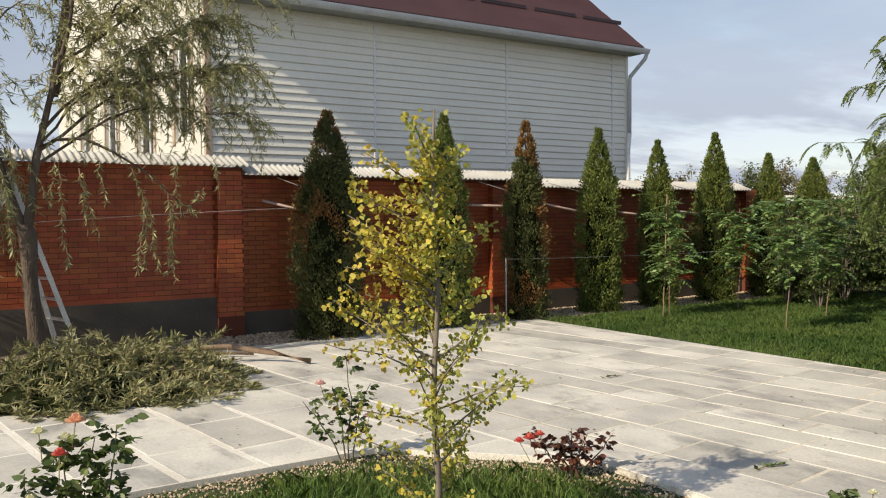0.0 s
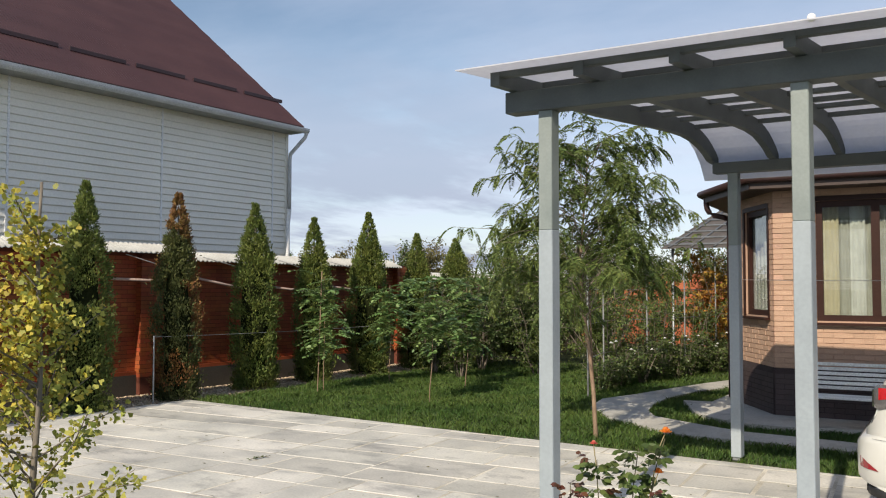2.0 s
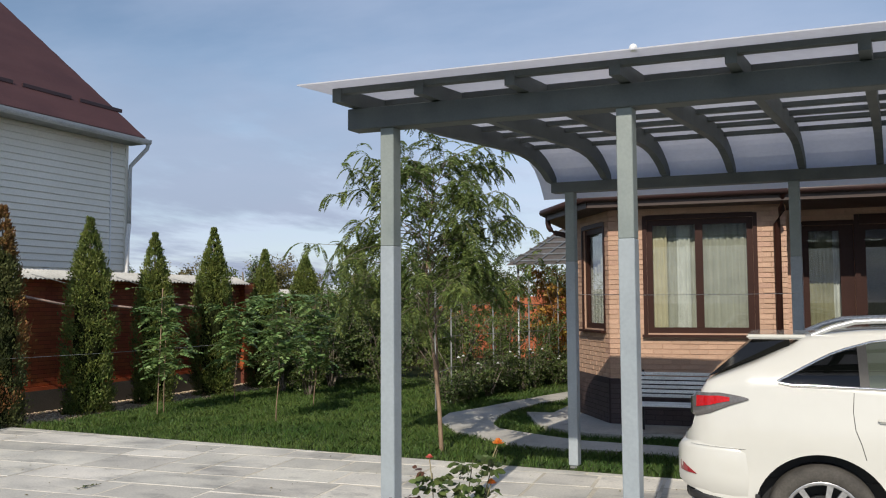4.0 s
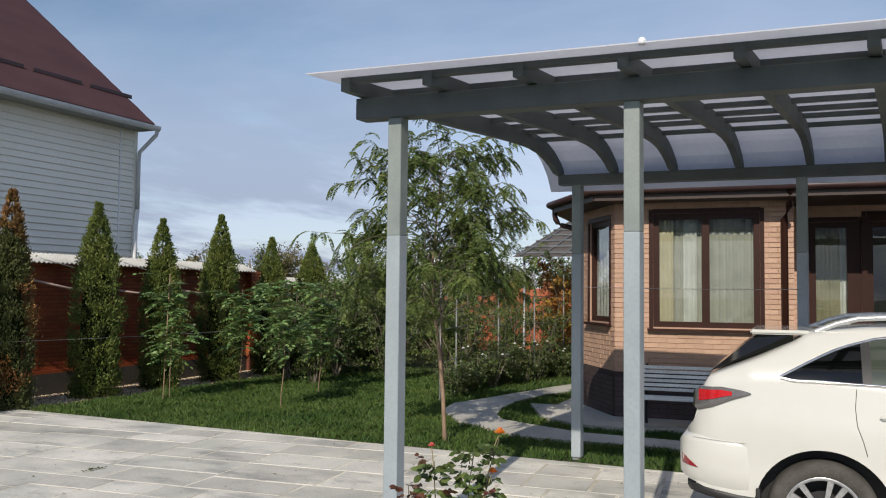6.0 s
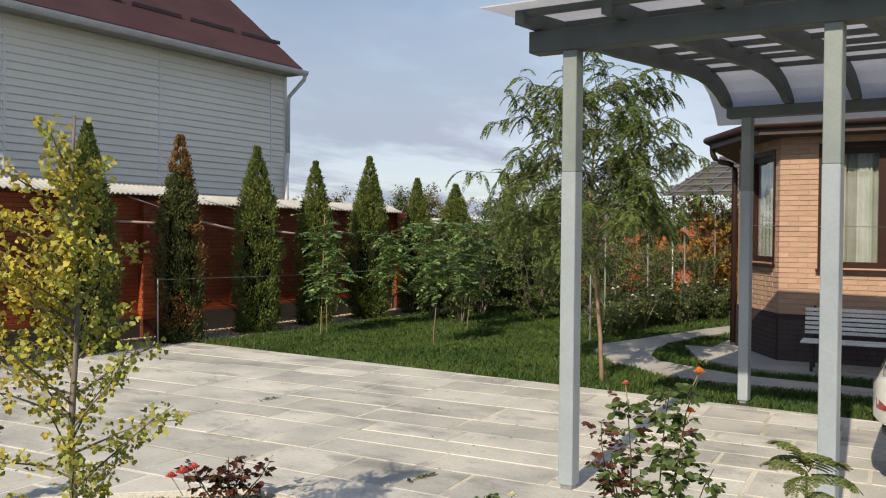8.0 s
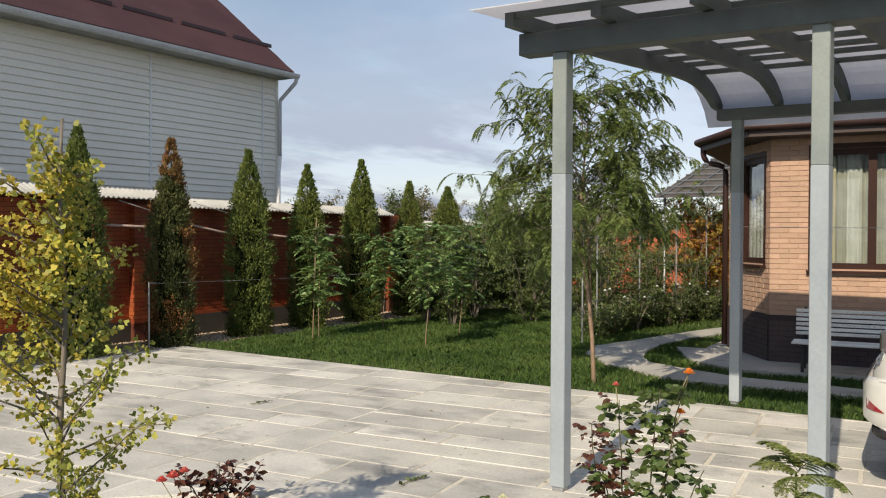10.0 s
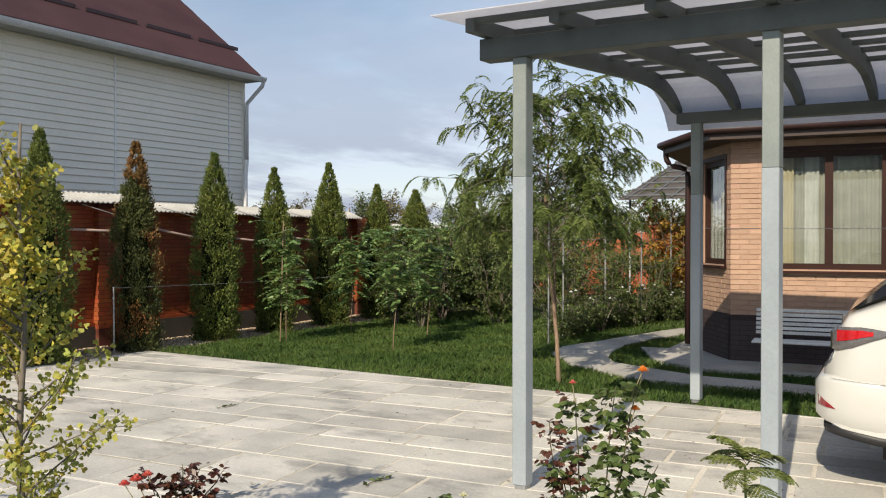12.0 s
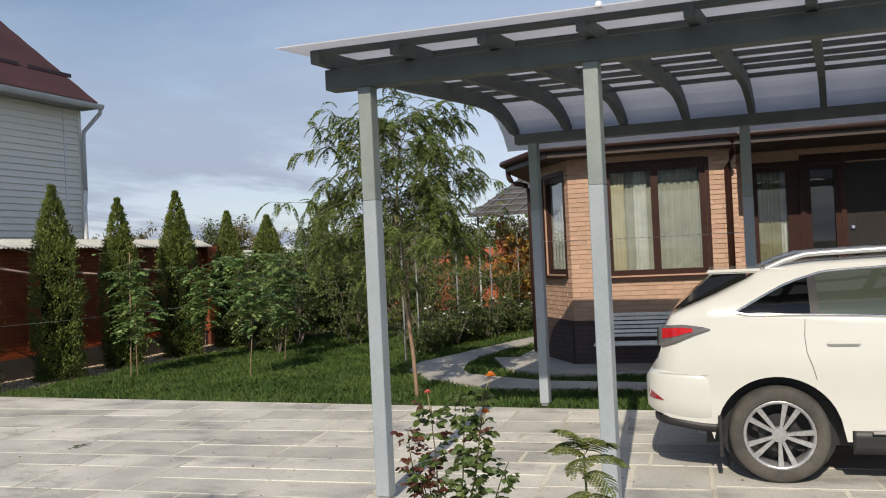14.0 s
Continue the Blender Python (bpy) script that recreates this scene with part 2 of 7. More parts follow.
M_BARK_WILLOW = mat("furrowed_willow_bark", (0.065, 0.046, 0.034), (0.14, 0.105, 0.078), 9, 60, 0.9, bump=1.0, dist=0.02, stretch=(1, 1, 0.25))
M_STALK = mat("green_leaf_stalk", (0.09, 0.14, 0.04), (0.14, 0.18, 0.06), 6, 45, 0.7, bump=0.1)
M_TWIG = mat("olive_twig", (0.20, 0.17, 0.08), (0.30, 0.25, 0.13), 6, 45, 0.7, bump=0.2)
M_BARK_TAN = mat("smooth_tan_bark", (0.22, 0.145, 0.095), (0.30, 0.21, 0.14), 6, 45, 0.7, bump=0.3, stretch=(1, 1, 0.3))
M_THUJA = mat("thuja_foliage", (0.066, 0.112, 0.022), (0.190, 0.220, 0.048), 2.2, 30, 0.65, bump=0, island=0.45, through_light=0.2)
M_THUJA_DARK = mat("dark_thuja_foliage", (0.045, 0.062, 0.016), (0.095, 0.105, 0.028), 2.2, 30, 0.7, bump=0, island=0.45, through_light=0.15)
M_THUJA_RUST = mat("rust_brown_thuja_foliage", (0.24, 0.095, 0.030), (0.17, 0.12, 0.035), 1.6, 30, 0.75, bump=0, island=0.45, through_light=0.15)
# near-black colour that paints the shade deep inside foliage
M_CORE = mat("painted_inner_shade", (0.012, 0.016, 0.006), (0.022, 0.026, 0.010), 6, 40, 0.95, bump=0.6, dist=0.02, spec=0.02)
M_WILLOW = mat("willow_leaf", (0.20, 0.215, 0.085), (0.45, 0.43, 0.22), 1.5, 30, 0.5, bump=0, island=0.5, through_light=0.3)
M_GINKGO = mat("yellowing_ginkgo_leaf", (0.52, 0.49, 0.105), (0.33, 0.38, 0.095), 2.5, 30, 0.55, bump=0, island=0.30, through_light=0.4)
M_GINKGO_YEL = mat("yellow_ginkgo_leaf", (0.68, 0.51, 0.090), (0.55, 0.50, 0.095), 2.5, 30, 0.55, bump=0, island=0.25, through_light=0.4)
M_ROSE_LEAF = mat("rose_leaf", (0.058, 0.098, 0.026), (0.125, 0.165, 0.048), 4, 30, 0.5, bump=0, island=0.4, through_light=0.2)
M_ROSE_DARK = mat("reddish_rose_leaf", (0.10, 0.035, 0.025), (0.15, 0.06, 0.035), 4, 30, 0.4, bump=0, island=0.35, through_light=0.2)
M_ALBIZIA = mat("albizia_leaflet", (0.17, 0.210, 0.055), (0.32, 0.345, 0.110), 2, 30, 0.55, bump=0, island=0.35, through_light=0.35)
M_BIGTREE = mat("feathery_green_leaflet", (0.075, 0.125, 0.028), (0.185, 0.230, 0.065), 1.2, 30, 0.55, bump=0, island=0.45, through_light=0.35)
M_BUSH = mat("shrub_leaf", (0.052, 0.088, 0.022), (0.125, 0.165, 0.042), 1.2, 30, 0.6, bump=0, island=0.45, through_light=0.25)
M_ORANGE_LEAF = mat("orange_autumn_leaf", (0.46, 0.19, 0.035), (0.40, 0.29, 0.065), 1.6, 30, 0.6, bump=0, island=0.4, through_light=0.35)
M_AUTUMN_FAR = mat("dull_autumn_leaf", (0.17, 0.12, 0.04), (0.13, 0.14, 0.05), 0.6, 10, 0.8, bump=0, island=0.4, through_light=0.15)
M_PEACH = mat("peach_petal", (0.85, 0.45, 0.28), (0.88, 0.58, 0.40), 20, 60, 0.6, bump=0, through_light=0.3)
M_PINK = mat("pale_pink_petal", (0.85, 0.55, 0.52), (0.88, 0.68, 0.64), 20, 60, 0.6, bump=0, through_light=0.3)
M_REDPET = mat("coral_red_petal", (0.72, 0.13, 0.11), (0.80, 0.26, 0.21), 20, 60, 0.6, bump=0, through_light=0.3)
M_ORANGEPET = mat("orange_petal", (0.85, 0.20, 0.05), (0.88, 0.45, 0.08), 20, 60, 0.6, bump=0, through_light=0.3)
M_CREAM = mat("cream_petal", (0.82, 0.80, 0.55), (0.86, 0.85, 0.68), 20, 60, 0.6, bump=0, through_light=0.3)
M_PATH = mat("worn_concrete_path", (0.40, 0.385, 0.345), (0.55, 0.52, 0.465), 1.3, 45, 0.85, bump=0.3, stains=(((0.25, 0.24, 0.20), 2.2, (1, 1, 1), 0.52, 0.70, 0.6),))
M_ORANGEWALL = mat("orange_brick", (0.38, 0.095, 0.040), (0.46, 0.14, 0.06), 2, 30, 0.7, bump=0.2)
M_CURTAIN = mat("cream_curtain", (0.40, 0.36, 0.25), (0.50, 0.45, 0.32), 4, 60, 0.9, bump=0.1)
M_TULLE = mat("white_tulle", (0.44, 0.45, 0.42), (0.58, 0.585, 0.56), 4, 60, 0.9, bump=0.1)
M_ROOM = mat("dim_room_plaster", (0.30, 0.28, 0.25), (0.36, 0.34, 0.30), 2, 30, 0.9)
M_DOOR = mat("black_steel_door", (0.014, 0.011, 0.010), (0.022, 0.018, 0.017), 3, 50, 0.5, bump=0.05, spec=0.3)
M_ROPE = mat("pale_wire", (0.40, 0.39, 0.37), (0.46, 0.45, 0.43), 5, 40, 0.5, bump=0)
M_ROD = mat("pinkish_pipe", (0.50, 0.36, 0.31), (0.56, 0.42, 0.36), 5, 40, 0.6, bump=0)
M_GLOSSBLACK = mat("black_glass", (0.006, 0.006, 0.006), (0.009, 0.009, 0.009), 4, 60, 0.08, bump=0)
M_SHEET_OLD = mat("weathered_plastic_sheet", (0.13, 0.11, 0.095), (0.22, 0.19, 0.165), 2, 30, 0.6, bump=0.05, through_light=0.35)
M_HEAP = mat("cut_willow_leaf", (0.135, 0.145, 0.055), (0.36, 0.34, 0.165), 1.5, 30, 0.5, bump=0, island=0.5, through_light=0.2)
M_LOCUST = mat("locust_leaflet", (0.095, 0.180, 0.050), (0.23, 0.335, 0.120), 2, 30, 0.5, bump=0, island=0.40, through_light=0.3)
M_REFLECT = mat("dark_red_reflector", (0.22, 0.008, 0.014), (0.30, 0.012, 0.018), 8, 60, 0.15, bump=0, coat=1.0)
M_ROSE_STEM = mat("olive_rose_stem", (0.075, 0.080, 0.035), (0.13, 0.10, 0.05), 8, 60, 0.6, bump=0.1)
M_GUTTER = mat("dark_brown_gutter", (0.032, 0.014, 0.012), (0.044, 0.020, 0.017), 3, 40, 0.45, bump=0.03)
M_PALEZINC = mat("pale_painted_gutter", (0.50, 0.51, 0.52), (0.60, 0.61, 0.62), 3, 40, 0.45, bump=0.03)
M_SHEER = mat("grey_sheer_curtain", (0.30, 0.30, 0.26), (0.38, 0.38, 0.33), 4, 60, 0.9, bump=0.1)
M_OLIVE = mat("olive_curtain", (0.20, 0.19, 0.12), (0.28, 0.26, 0.17), 4, 60, 0.9, bump=0.1)
M_BAYGLASS = glass("reflective_bay_glass", (0.88, 0.90, 0.89), 0.86)
M_GLASS = glass("window_glass", (0.86, 0.89, 0.87), 0.95)
M_CARGLASS = glass("tinted_car_glass", (0.30, 0.33, 0.30), 0.90)
M_DARKGLASS = glass("dark_privacy_glass", (0.035, 0.04, 0.04), 0.93)


# building helpers -------------------------------------------------------
def thing(name, m, label, category, group="", kind=""):
    ob = new(name)
    ob.empty_display_size = 0.2
    ob.matrix_basis = m
    return tagged(ob, label, category, group, kind)


def link(name, me, material, parent=None, label="", kind=""):
    if material is not None:
        me.materials.append(material)
    ob = new(name, me)
    if parent is not None:
        ob.parent = parent
    return tagged(ob, label, kind=kind)


def part(name, bm, material, parent=None, label="", smooth=False, kind=""):
    me = bpy.data.meshes.new(name)
    bmesh.ops.recalc_face_normals(bm, faces=bm.faces)
    bm.to_mesh(me)
    bm.free()
    if smooth:
        me.shade_smooth()
    return link(name, me, material, parent, label, kind)


def box(bm, x0, x1, y0, y1, z0, z1, m=None):
    r = bmesh.ops.create_cube(bm, size=1)["verts"]
    t = Matrix.LocRotScale(((x0 + x1) / 2, (y0 + y1) / 2, (z0 + z1) / 2), None, (x1 - x0, y1 - y0, z1 - z0))
    bmesh.ops.transform(bm, matrix=(m @ t if m else t), verts=r)
    return r


def bevelled(width, *boxes, segments=1):
    bm = bmesh.new()
    for b in boxes:
        box(bm, *b)
    bmesh.ops.bevel(bm, geom=bm.edges[:], offset=width, segments=segments, affect="EDGES")
    return bm


def cyl(bm, a, b, r1, r2=None, n=12):
    a, b = Vector(a), Vector(b)
    r2 = r1 if r2 is None else r2
    v = bmesh.ops.create_cone(bm, cap_ends=True, segments=n, radius1=r1, radius2=r2, depth=(b - a).length)["verts"]
    q = (b - a).to_track_quat("Z", "Y").to_matrix().to_4x4()
    bmesh.ops.transform(bm, matrix=Matrix.Translation((a + b) / 2) @ q, verts=v)
    return v


def mesh_of(name, verts, faces):
    me = bpy.data.meshes.new(name)
    me.from_pydata([tuple(v) for v in verts], [], [tuple(f) for f in faces])
    me.update()
    return me


def soup(name, polys):
    """One mesh of loose polygons: an array (n, k, 3)."""
    polys = np.asarray(polys, dtype=np.float32)
    n, k, _ = polys.shape
    me = bpy.data.meshes.new(name)
    me.vertices.add(n * k), me.loops.add(n * k), me.polygons.add(n)
    me.vertices.foreach_set("co", polys.ravel())
    me.loops.foreach_set("vertex_index", np.arange(n * k, dtype=np.int32))
    me.polygons.foreach_set("loop_start", np.arange(0, n * k, k, dtype=np.int32))
    me.update(calc_edges=True)
    return me


def unit(a):
    return a / np.maximum(np.linalg.norm(a, axis=-1, keepdims=True), 1e-9)


def leaf_polys(pos, along, length, width, rng, fold=0.12, up_bias=0.0):
    """Pointed leaves with a slight fold, from base points and directions."""
    along = unit(along)
    r = rng.normal(size=pos.shape)
    r[:, 2] += up_bias
    side = unit(np.cross(along, r))
    nrm = np.cross(side, along)
    L, W = length[:, None], width[:, None]
    mid = pos + along * L * 0.45
    return np.stack([pos, mid + side * W / 2 + nrm * W * fold, pos + along * L, mid - side * W / 2 + nrm * W * fold], axis=1)


def oval_polys(pos, along, length, width, rng, up_bias=1.0):
    """Rounded leaves."""
    along = unit(along)
    r = rng.normal(size=pos.shape)
    r[:, 2] += up_bias
    side = unit(np.cross(along, r))
    nrm = np.cross(side, along)
    L, W = length[:, None], width[:, None]
    pts = [(0, 0, 0), (0.42, 0.28, 0.08), (0.46, 0.62, 0.1), (0, 1.0, -0.05), (-0.46, 0.62, 0.1), (-0.42, 0.28, 0.08)]
    return np.stack([pos + side * W * a + along * L * b + nrm * W * c for a, b, c in pts], axis=1)


def fan_polys(pos, along, size, rng):
    """Fan-shaped leaves."""
    along = unit(along)
    side = unit(np.cross(along, rng.normal(size=pos.shape)))
    nrm = np.cross(side, along)
    S = size[:, None]
    pts = [(0, 0, 0), (0.50, 0.52, 0.30), (0.34, 0.90, 0.16), (0.0, 0.76, -0.10), (-0.34, 0.90, 0.12), (-0.50, 0.52, 0.26)]
    return np.stack([pos + side * S * a + along * S * b + nrm * S * c for a, b, c in pts], axis=1)


class Tubes:
    """Collects tapered tubes into one mesh."""

    def __init__(self):
        self.v, self.f = [], []

    def add(self, pts, radii, n=6):
        pts = [Vector(p) for p in pts]
        base = len(self.v)
        for i, p in enumerate(pts):
            d = (pts[min(i + 1, len(pts) - 1)] - pts[max(i - 1, 0)]).normalized()
            a = d.orthogonal().normalized()
            b = d.cross(a)
            for k in range(n):
                t = 2 * math.pi * k / n
                self.v.append(p + (a * math.cos(t) + b * math.sin(t)) * radii[i])
        for i in range(len(pts) - 1):
            for k in range(n):
                q = base + i * n
                self.f.append((q + k, q + (k + 1) % n, q + n + (k + 1) % n, q + n + k))
        self.f.append(tuple(base + (len(pts) - 1) * n + k for k in range(n)))
        return self

    def mesh(self, name):
        me = mesh_of(name, self.v, self.f)
        me.shade_smooth()
        return me


def boxes_mesh(name, centres, half, axes=None):
    """Many boxes in one mesh, 8 shared corners each: arrays (n, 3), optional axes (n, 3, 3)."""
    centres, half = np.asarray(centres, float), np.asarray(half, float)
    s = np.array([(-1, -1, -1), (1, -1, -1), (1, 1, -1), (-1, 1, -1), (-1, -1, 1), (1, -1, 1), (1, 1, 1), (-1, 1, 1)], float)
    off = s[None] * half[:, None]
    if axes is not None:
        off = np.einsum("nki,nij->nkj", off, axes)
    v = (centres[:, None] + off).reshape(-1, 3)
    q = np.array([(0, 3, 2, 1), (4, 5, 6, 7), (0, 1, 5, 4), (1, 2, 6, 5), (2, 3, 7, 6), (3, 0, 4, 7)])
    n = len(centres)
    f = (q[None] + 8 * np.arange(n)[:, None, None]).reshape(-1)
    me = bpy.data.meshes.new(name)
    me.vertices.add(n * 8), me.loops.add(n * 24), me.polygons.add(n * 6)
    me.vertices.foreach_set("co", v.astype(np.float32).ravel())
    me.loops.foreach_set("vertex_index", f.astype(np.int32))
    me.polygons.foreach_set("loop_start", np.arange(0, n * 24, 4, dtype=np.int32))
    me.update(calc_edges=True)
    me.shade_flat()
    return me


def brick_courses(length, z0, z1, openings=(), bl=0.25, bh=0.065, gap=0.010, x0=0.0):
    """Centres and lengths of the bricks of a running bond, cut at openings (xa, xb, za, zb)."""
    out = []
    row, z = 0, z0
    while z + bh <= z1 + 0.001:
        x = x0 - (bl + gap) / 2 * (row % 2)
        while x < length:
            spans = [(max(x, x0), min(x + bl, length))]
            for xa, xb, za, zb in openings:
                if z + bh > za and z < zb:
                    spans = [s for a, b in spans for s in ((a, min(b, xa - 0.004)), (max(a, xb + 0.004), b)) if s[1] - s[0] > 0.03]
            out += [((a + b) / 2, z + bh / 2, b - a) for a, b in spans if b - a > 0.03]
            x += bl + gap
        z += bh + gap
        row += 1
    return out


BRICK_MESH = {}


def lay_bricks(parent, m, bricks, material, depth=0.03, bh=0.065, near=None, limit=300, proud_by=(0.008, 0.013)):
    """Bricks on the face y = 0 of the wall frame m, standing out to -y. Whole ones inside near become parts."""
    key = (material.name, depth, bh)
    if key not in BRICK_MESH:
        bm = bmesh.new()
        box(bm, -0.125, 0.125, -depth / 2, depth / 2, -bh / 2, bh / 2)
        bmesh.ops.bevel(bm, geom=bm.edges[:], offset=0.003, segments=1, affect="EDGES")
        me = bpy.data.meshes.new("brick")
        bm.to_mesh(me)
        bm.free()
        me.materials.append(material)
        BRICK_MESH[key] = me
    rest, made = [], 0
    rng = np.random.default_rng(len(bricks))
    for x, z, w in bricks:
        proud = depth / 2 - rng.uniform(*proud_by)
        if near and near[0] < x < near[1] and abs(w - 0.25) < 0.002 and made < limit:
            b = new("brick", BRICK_MESH[key])
            b.parent = parent
            b.matrix_basis = m @ pose(x, proud, z)
            made += 1
        else:
            rest.append((x, proud, z, w))
    if rest:
        r = np.array(rest)
        half = np.stack([r[:, 3] / 2, np.full(len(r), depth / 2), np.full(len(r), bh / 2)], axis=1)
        me = boxes_mesh("bricks", r[:, :3], half)
        me.transform(m)
        link("bricks", me, material, parent, kind="stuff")


def wall_boxes(bm, m, length, z0, z1, thick, openings=(), x0=0.0):
    """A wall from x0 to length, y 0..thick, with holes (xa, xb, za, zb) through it, in the frame m."""
    xs = sorted({x0, length, *[v for o in openings for v in o[:2]]})
    for a, b in zip(xs, xs[1:]):
        cut = sorted([(o[2], o[3]) for o in openings if o[0] <= a + 1e-6 and o[1] >= b - 1e-6])
        z = z0
        for za, zb in cut:
            if za > z + 1e-6:
                box(bm, a, b, 0, thick, z, za, m)
            z = zb
        if z1 > z + 1e-6:
            box(bm, a, b, 0, thick, z, z1, m)


def along_path(pts, t):
    """Point and direction at the share t of a path."""
    k = min(int(t * (len(pts) - 1)), len(pts) - 2)
    u = t * (len(pts) - 1) - k
    return pts[k] + (pts[k + 1] - pts[k]) * u, unit(pts[k + 1] - pts[k])


# ground -----------------------------------------------------------------
def sheet(name, outline, z, material, label, category="ground", thick=0.0):
    bm = bmesh.new()
    f = bm.faces.new([bm.verts.new((x, y, z)) for x, y in outline])
    if thick:
        r = bmesh.ops.extrude_face_region(bm, geom=[f])
        bmesh.ops.translate(bm, vec=(0, 0, -thick), verts=[g for g in r["geom"] if isinstance(g, bmesh.types.BMVert)])
    return tagged(part(name, bm, material), label, category, kind="structure")


sheet("ground", [(-900, -900), (900, -900), (900, 900), (-900, 900)], -0.07, M_TURF, "flat green ground that reaches the horizon")
sheet("patio_bed_west", [(-6, 7.1), (2.95, 7.1), (4.14, 5.865), (4.14, 12.75), (-6, 12.75)], -0.004, M_GROUT, "wide pale cement joints under the patio slabs", thick=0.06)
sheet("patio_bed_east", [(4.14, -9), (9.36, -9), (9.36, 12.75), (4.14, 12.75)], -0.004, M_GROUT_WORN, "worn tan cement joints under the patio slabs", thick=0.06)
sheet("gravel_strip", [(-6, 12.76), (9.40, 12.76), (9.40, 12.36), (30, 12.36), (30, 14.05), (-6, 14.05)], -0.03, M_SOIL, "bare brown soil and gravel along the fence")
sheet("bed_soil", [(-6, -9), (4.135, -9), (4.135, 5.85), (2.94, 7.09), (-6, 7.09)], -0.045, M_TURF, "grassy soil of the planting bed beside the patio")
sheet("lawn", [(9.40, -9), (30, -9), (30, 12.35), (9.40, 12.35)], -0.012, M_TURF, "green lawn beside the paved yard")


def near_bed(x, y):
    """Metres from the patio's inner edge, inside the planting bed."""
    return min(7.09 - y, 4.135 - x, 0.72 * (2.94 - x) + 0.694 * (7.09 - y))


def scatter_blades(name, n, x0, x1, y0, y1, keep, h0, h1, w, z, seed, label, material=None):
    rng = np.random.default_rng(seed)
    p = np.stack([rng.uniform(x0, x1, n), rng.uniform(y0, y1, n), np.full(n, z)], axis=1)
    p = p[np.array([keep(a, b) for a, b, _ in p])]
    n = len(p)
    lean = rng.normal(0, 0.45, (n, 3))
    lean[:, 2] = 1
    tuft = np.array([1 + 0.55 * noise.noise((a * 1.7, b * 1.7, seed)) + 0.35 * noise.noise((a * 6, b * 6, seed)) for a, b, _ in p])
    h, ang = (rng.uniform(h0, h1, n) * tuft)[:, None], rng.uniform(0, math.pi, n)
    side = np.stack([np.cos(ang), np.sin(ang), np.zeros(n)], axis=1) * w / 2
    mid = p + np.stack([lean[:, 0] * 0.3, lean[:, 1] * 0.3, np.ones(n)], axis=1) * h * 0.55
    tip = p + lean * h
    polys = np.stack([p - side, p + side, mid + side * 0.8, tip, mid - side * 0.8], axis=1)
    ob = link(name, soup(name, polys), material or M_GRASS)
    return tagged(ob, label, "grass", kind="stuff")


PATHS = [
    [(12.27, 6.75), (13.24, 6.97), (14.2, 6.73), (15.19, 6.56), (16.62, 6.25), (17.64, 5.97), (16.37, 5.64), (15.08, 6.0), (13.89, 6.11), (13.07, 6.02), (12.33, 5.83), (11.89, 5.56), (11.57, 4.92), (11.26, 4.16), (11.24, 3.6), (11.23, 3.06), (11.18, 2.68), (11.2, -3.0), (10.59, -3.0), (10.57, 2.61), (10.57, 3.15), (10.6, 3.93), (10.55, 4.54), (10.59, 4.84), (11.14, 5.66), (11.38, 6.05)],
]


def inside(poly, x, y):
    c = False
    for (xa, ya), (xb, yb) in zip(poly, poly[1:] + poly[:1]):
        if (ya > y) != (yb > y) and x < (xb - xa) * (y - ya) / (yb - ya) + xa:
            c = not c
    return c


for outline in PATHS:
    sheet("garden_path", outline, 0.03, M_PATH, "worn grey concrete path across the lawn", "path", thick=0.08)
APRON = [(13.66, 5.73), (13.74, 5.29), (15.22, 5.34), (16.0, 5.0), (16.0, -9.0), (12.1, -9.0), (12.02, 0.5), (12.02, 3.18), (11.8, 3.71), (11.78, 4.21), (12.08, 4.84), (12.36, 5.12)]
sheet("house_apron", APRON, 0.055, M_PATH, "grey concrete apron round the brick house", "pavement", thick=0.15)

scatter_blades("lawn_grass", 300000, 9.26, 22.0, 0.0, 12.8, lambda x, y: x > 9.36 + 0.09 * noise.noise((x * 3, y * 3.3, 2)) and y < 12.62 + 0.22 * noise.noise((x * 1.9, y, 5)) and x < 14.5 + 5.5 * ((x * 7.3 + y * 3.1) % 1) and not inside(PATHS[0], x, y) and not inside(APRON, x, y),
               0.030, 0.085, 0.009, -0.018, 3, "short green lawn grass with darker tufts")
scatter_blades("bed_grass", 90000, -2.5, 4.1, 0.5, 7.0, lambda x, y: near_bed(x, y) > 0.34 + 0.18 * noise.noise((x * 2.1, y * 2.1, 0)),
               0.05, 0.125, 0.008, -0.05, 4, "longer fresh green grass of the planting bed", M_BEDGRASS)


def gravel(name, n, x0, x1, y0, y1, keep, size, z, seed, label):
    rng = np.random.default_rng(seed)
    p = np.stack([rng.uniform(x0, x1, n), rng.uniform(y0, y1, n), np.full(n, z)], axis=1)
    p = p[np.array([keep(a, b) for a, b, _ in p])]
    half = rng.uniform(0.5, 1.0, (len(p), 3)) * size
    half[:, 2] *= 0.6
    a = rng.normal(size=(len(p), 3, 3))
    a[:, 0, 2] *= 0.4
    e0 = unit(a[:, 0])
    e1 = unit(np.cross(e0, a[:, 1]))
    ob = link(name, boxes_mesh(name, p, half, np.stack([e0, e1, np.cross(e0, e1)], axis=1)), M_GRAVEL)
    return tagged(ob, label, "gravel", kind="stuff")


gravel("bed_gravel", 19000, -1.5, 4.14, 3.2, 7.09, lambda x, y: 0 < near_bed(x, y) < 0.50, 0.0095, -0.037, 5, "brown river pebbles along the patio edge")
gravel("fence_gravel", 16000, 2.2, 20, 12.4, 14.0, lambda x, y: y > 12.78, 0.020, -0.02, 6, "brown pebbles and soil clods under the thujas")


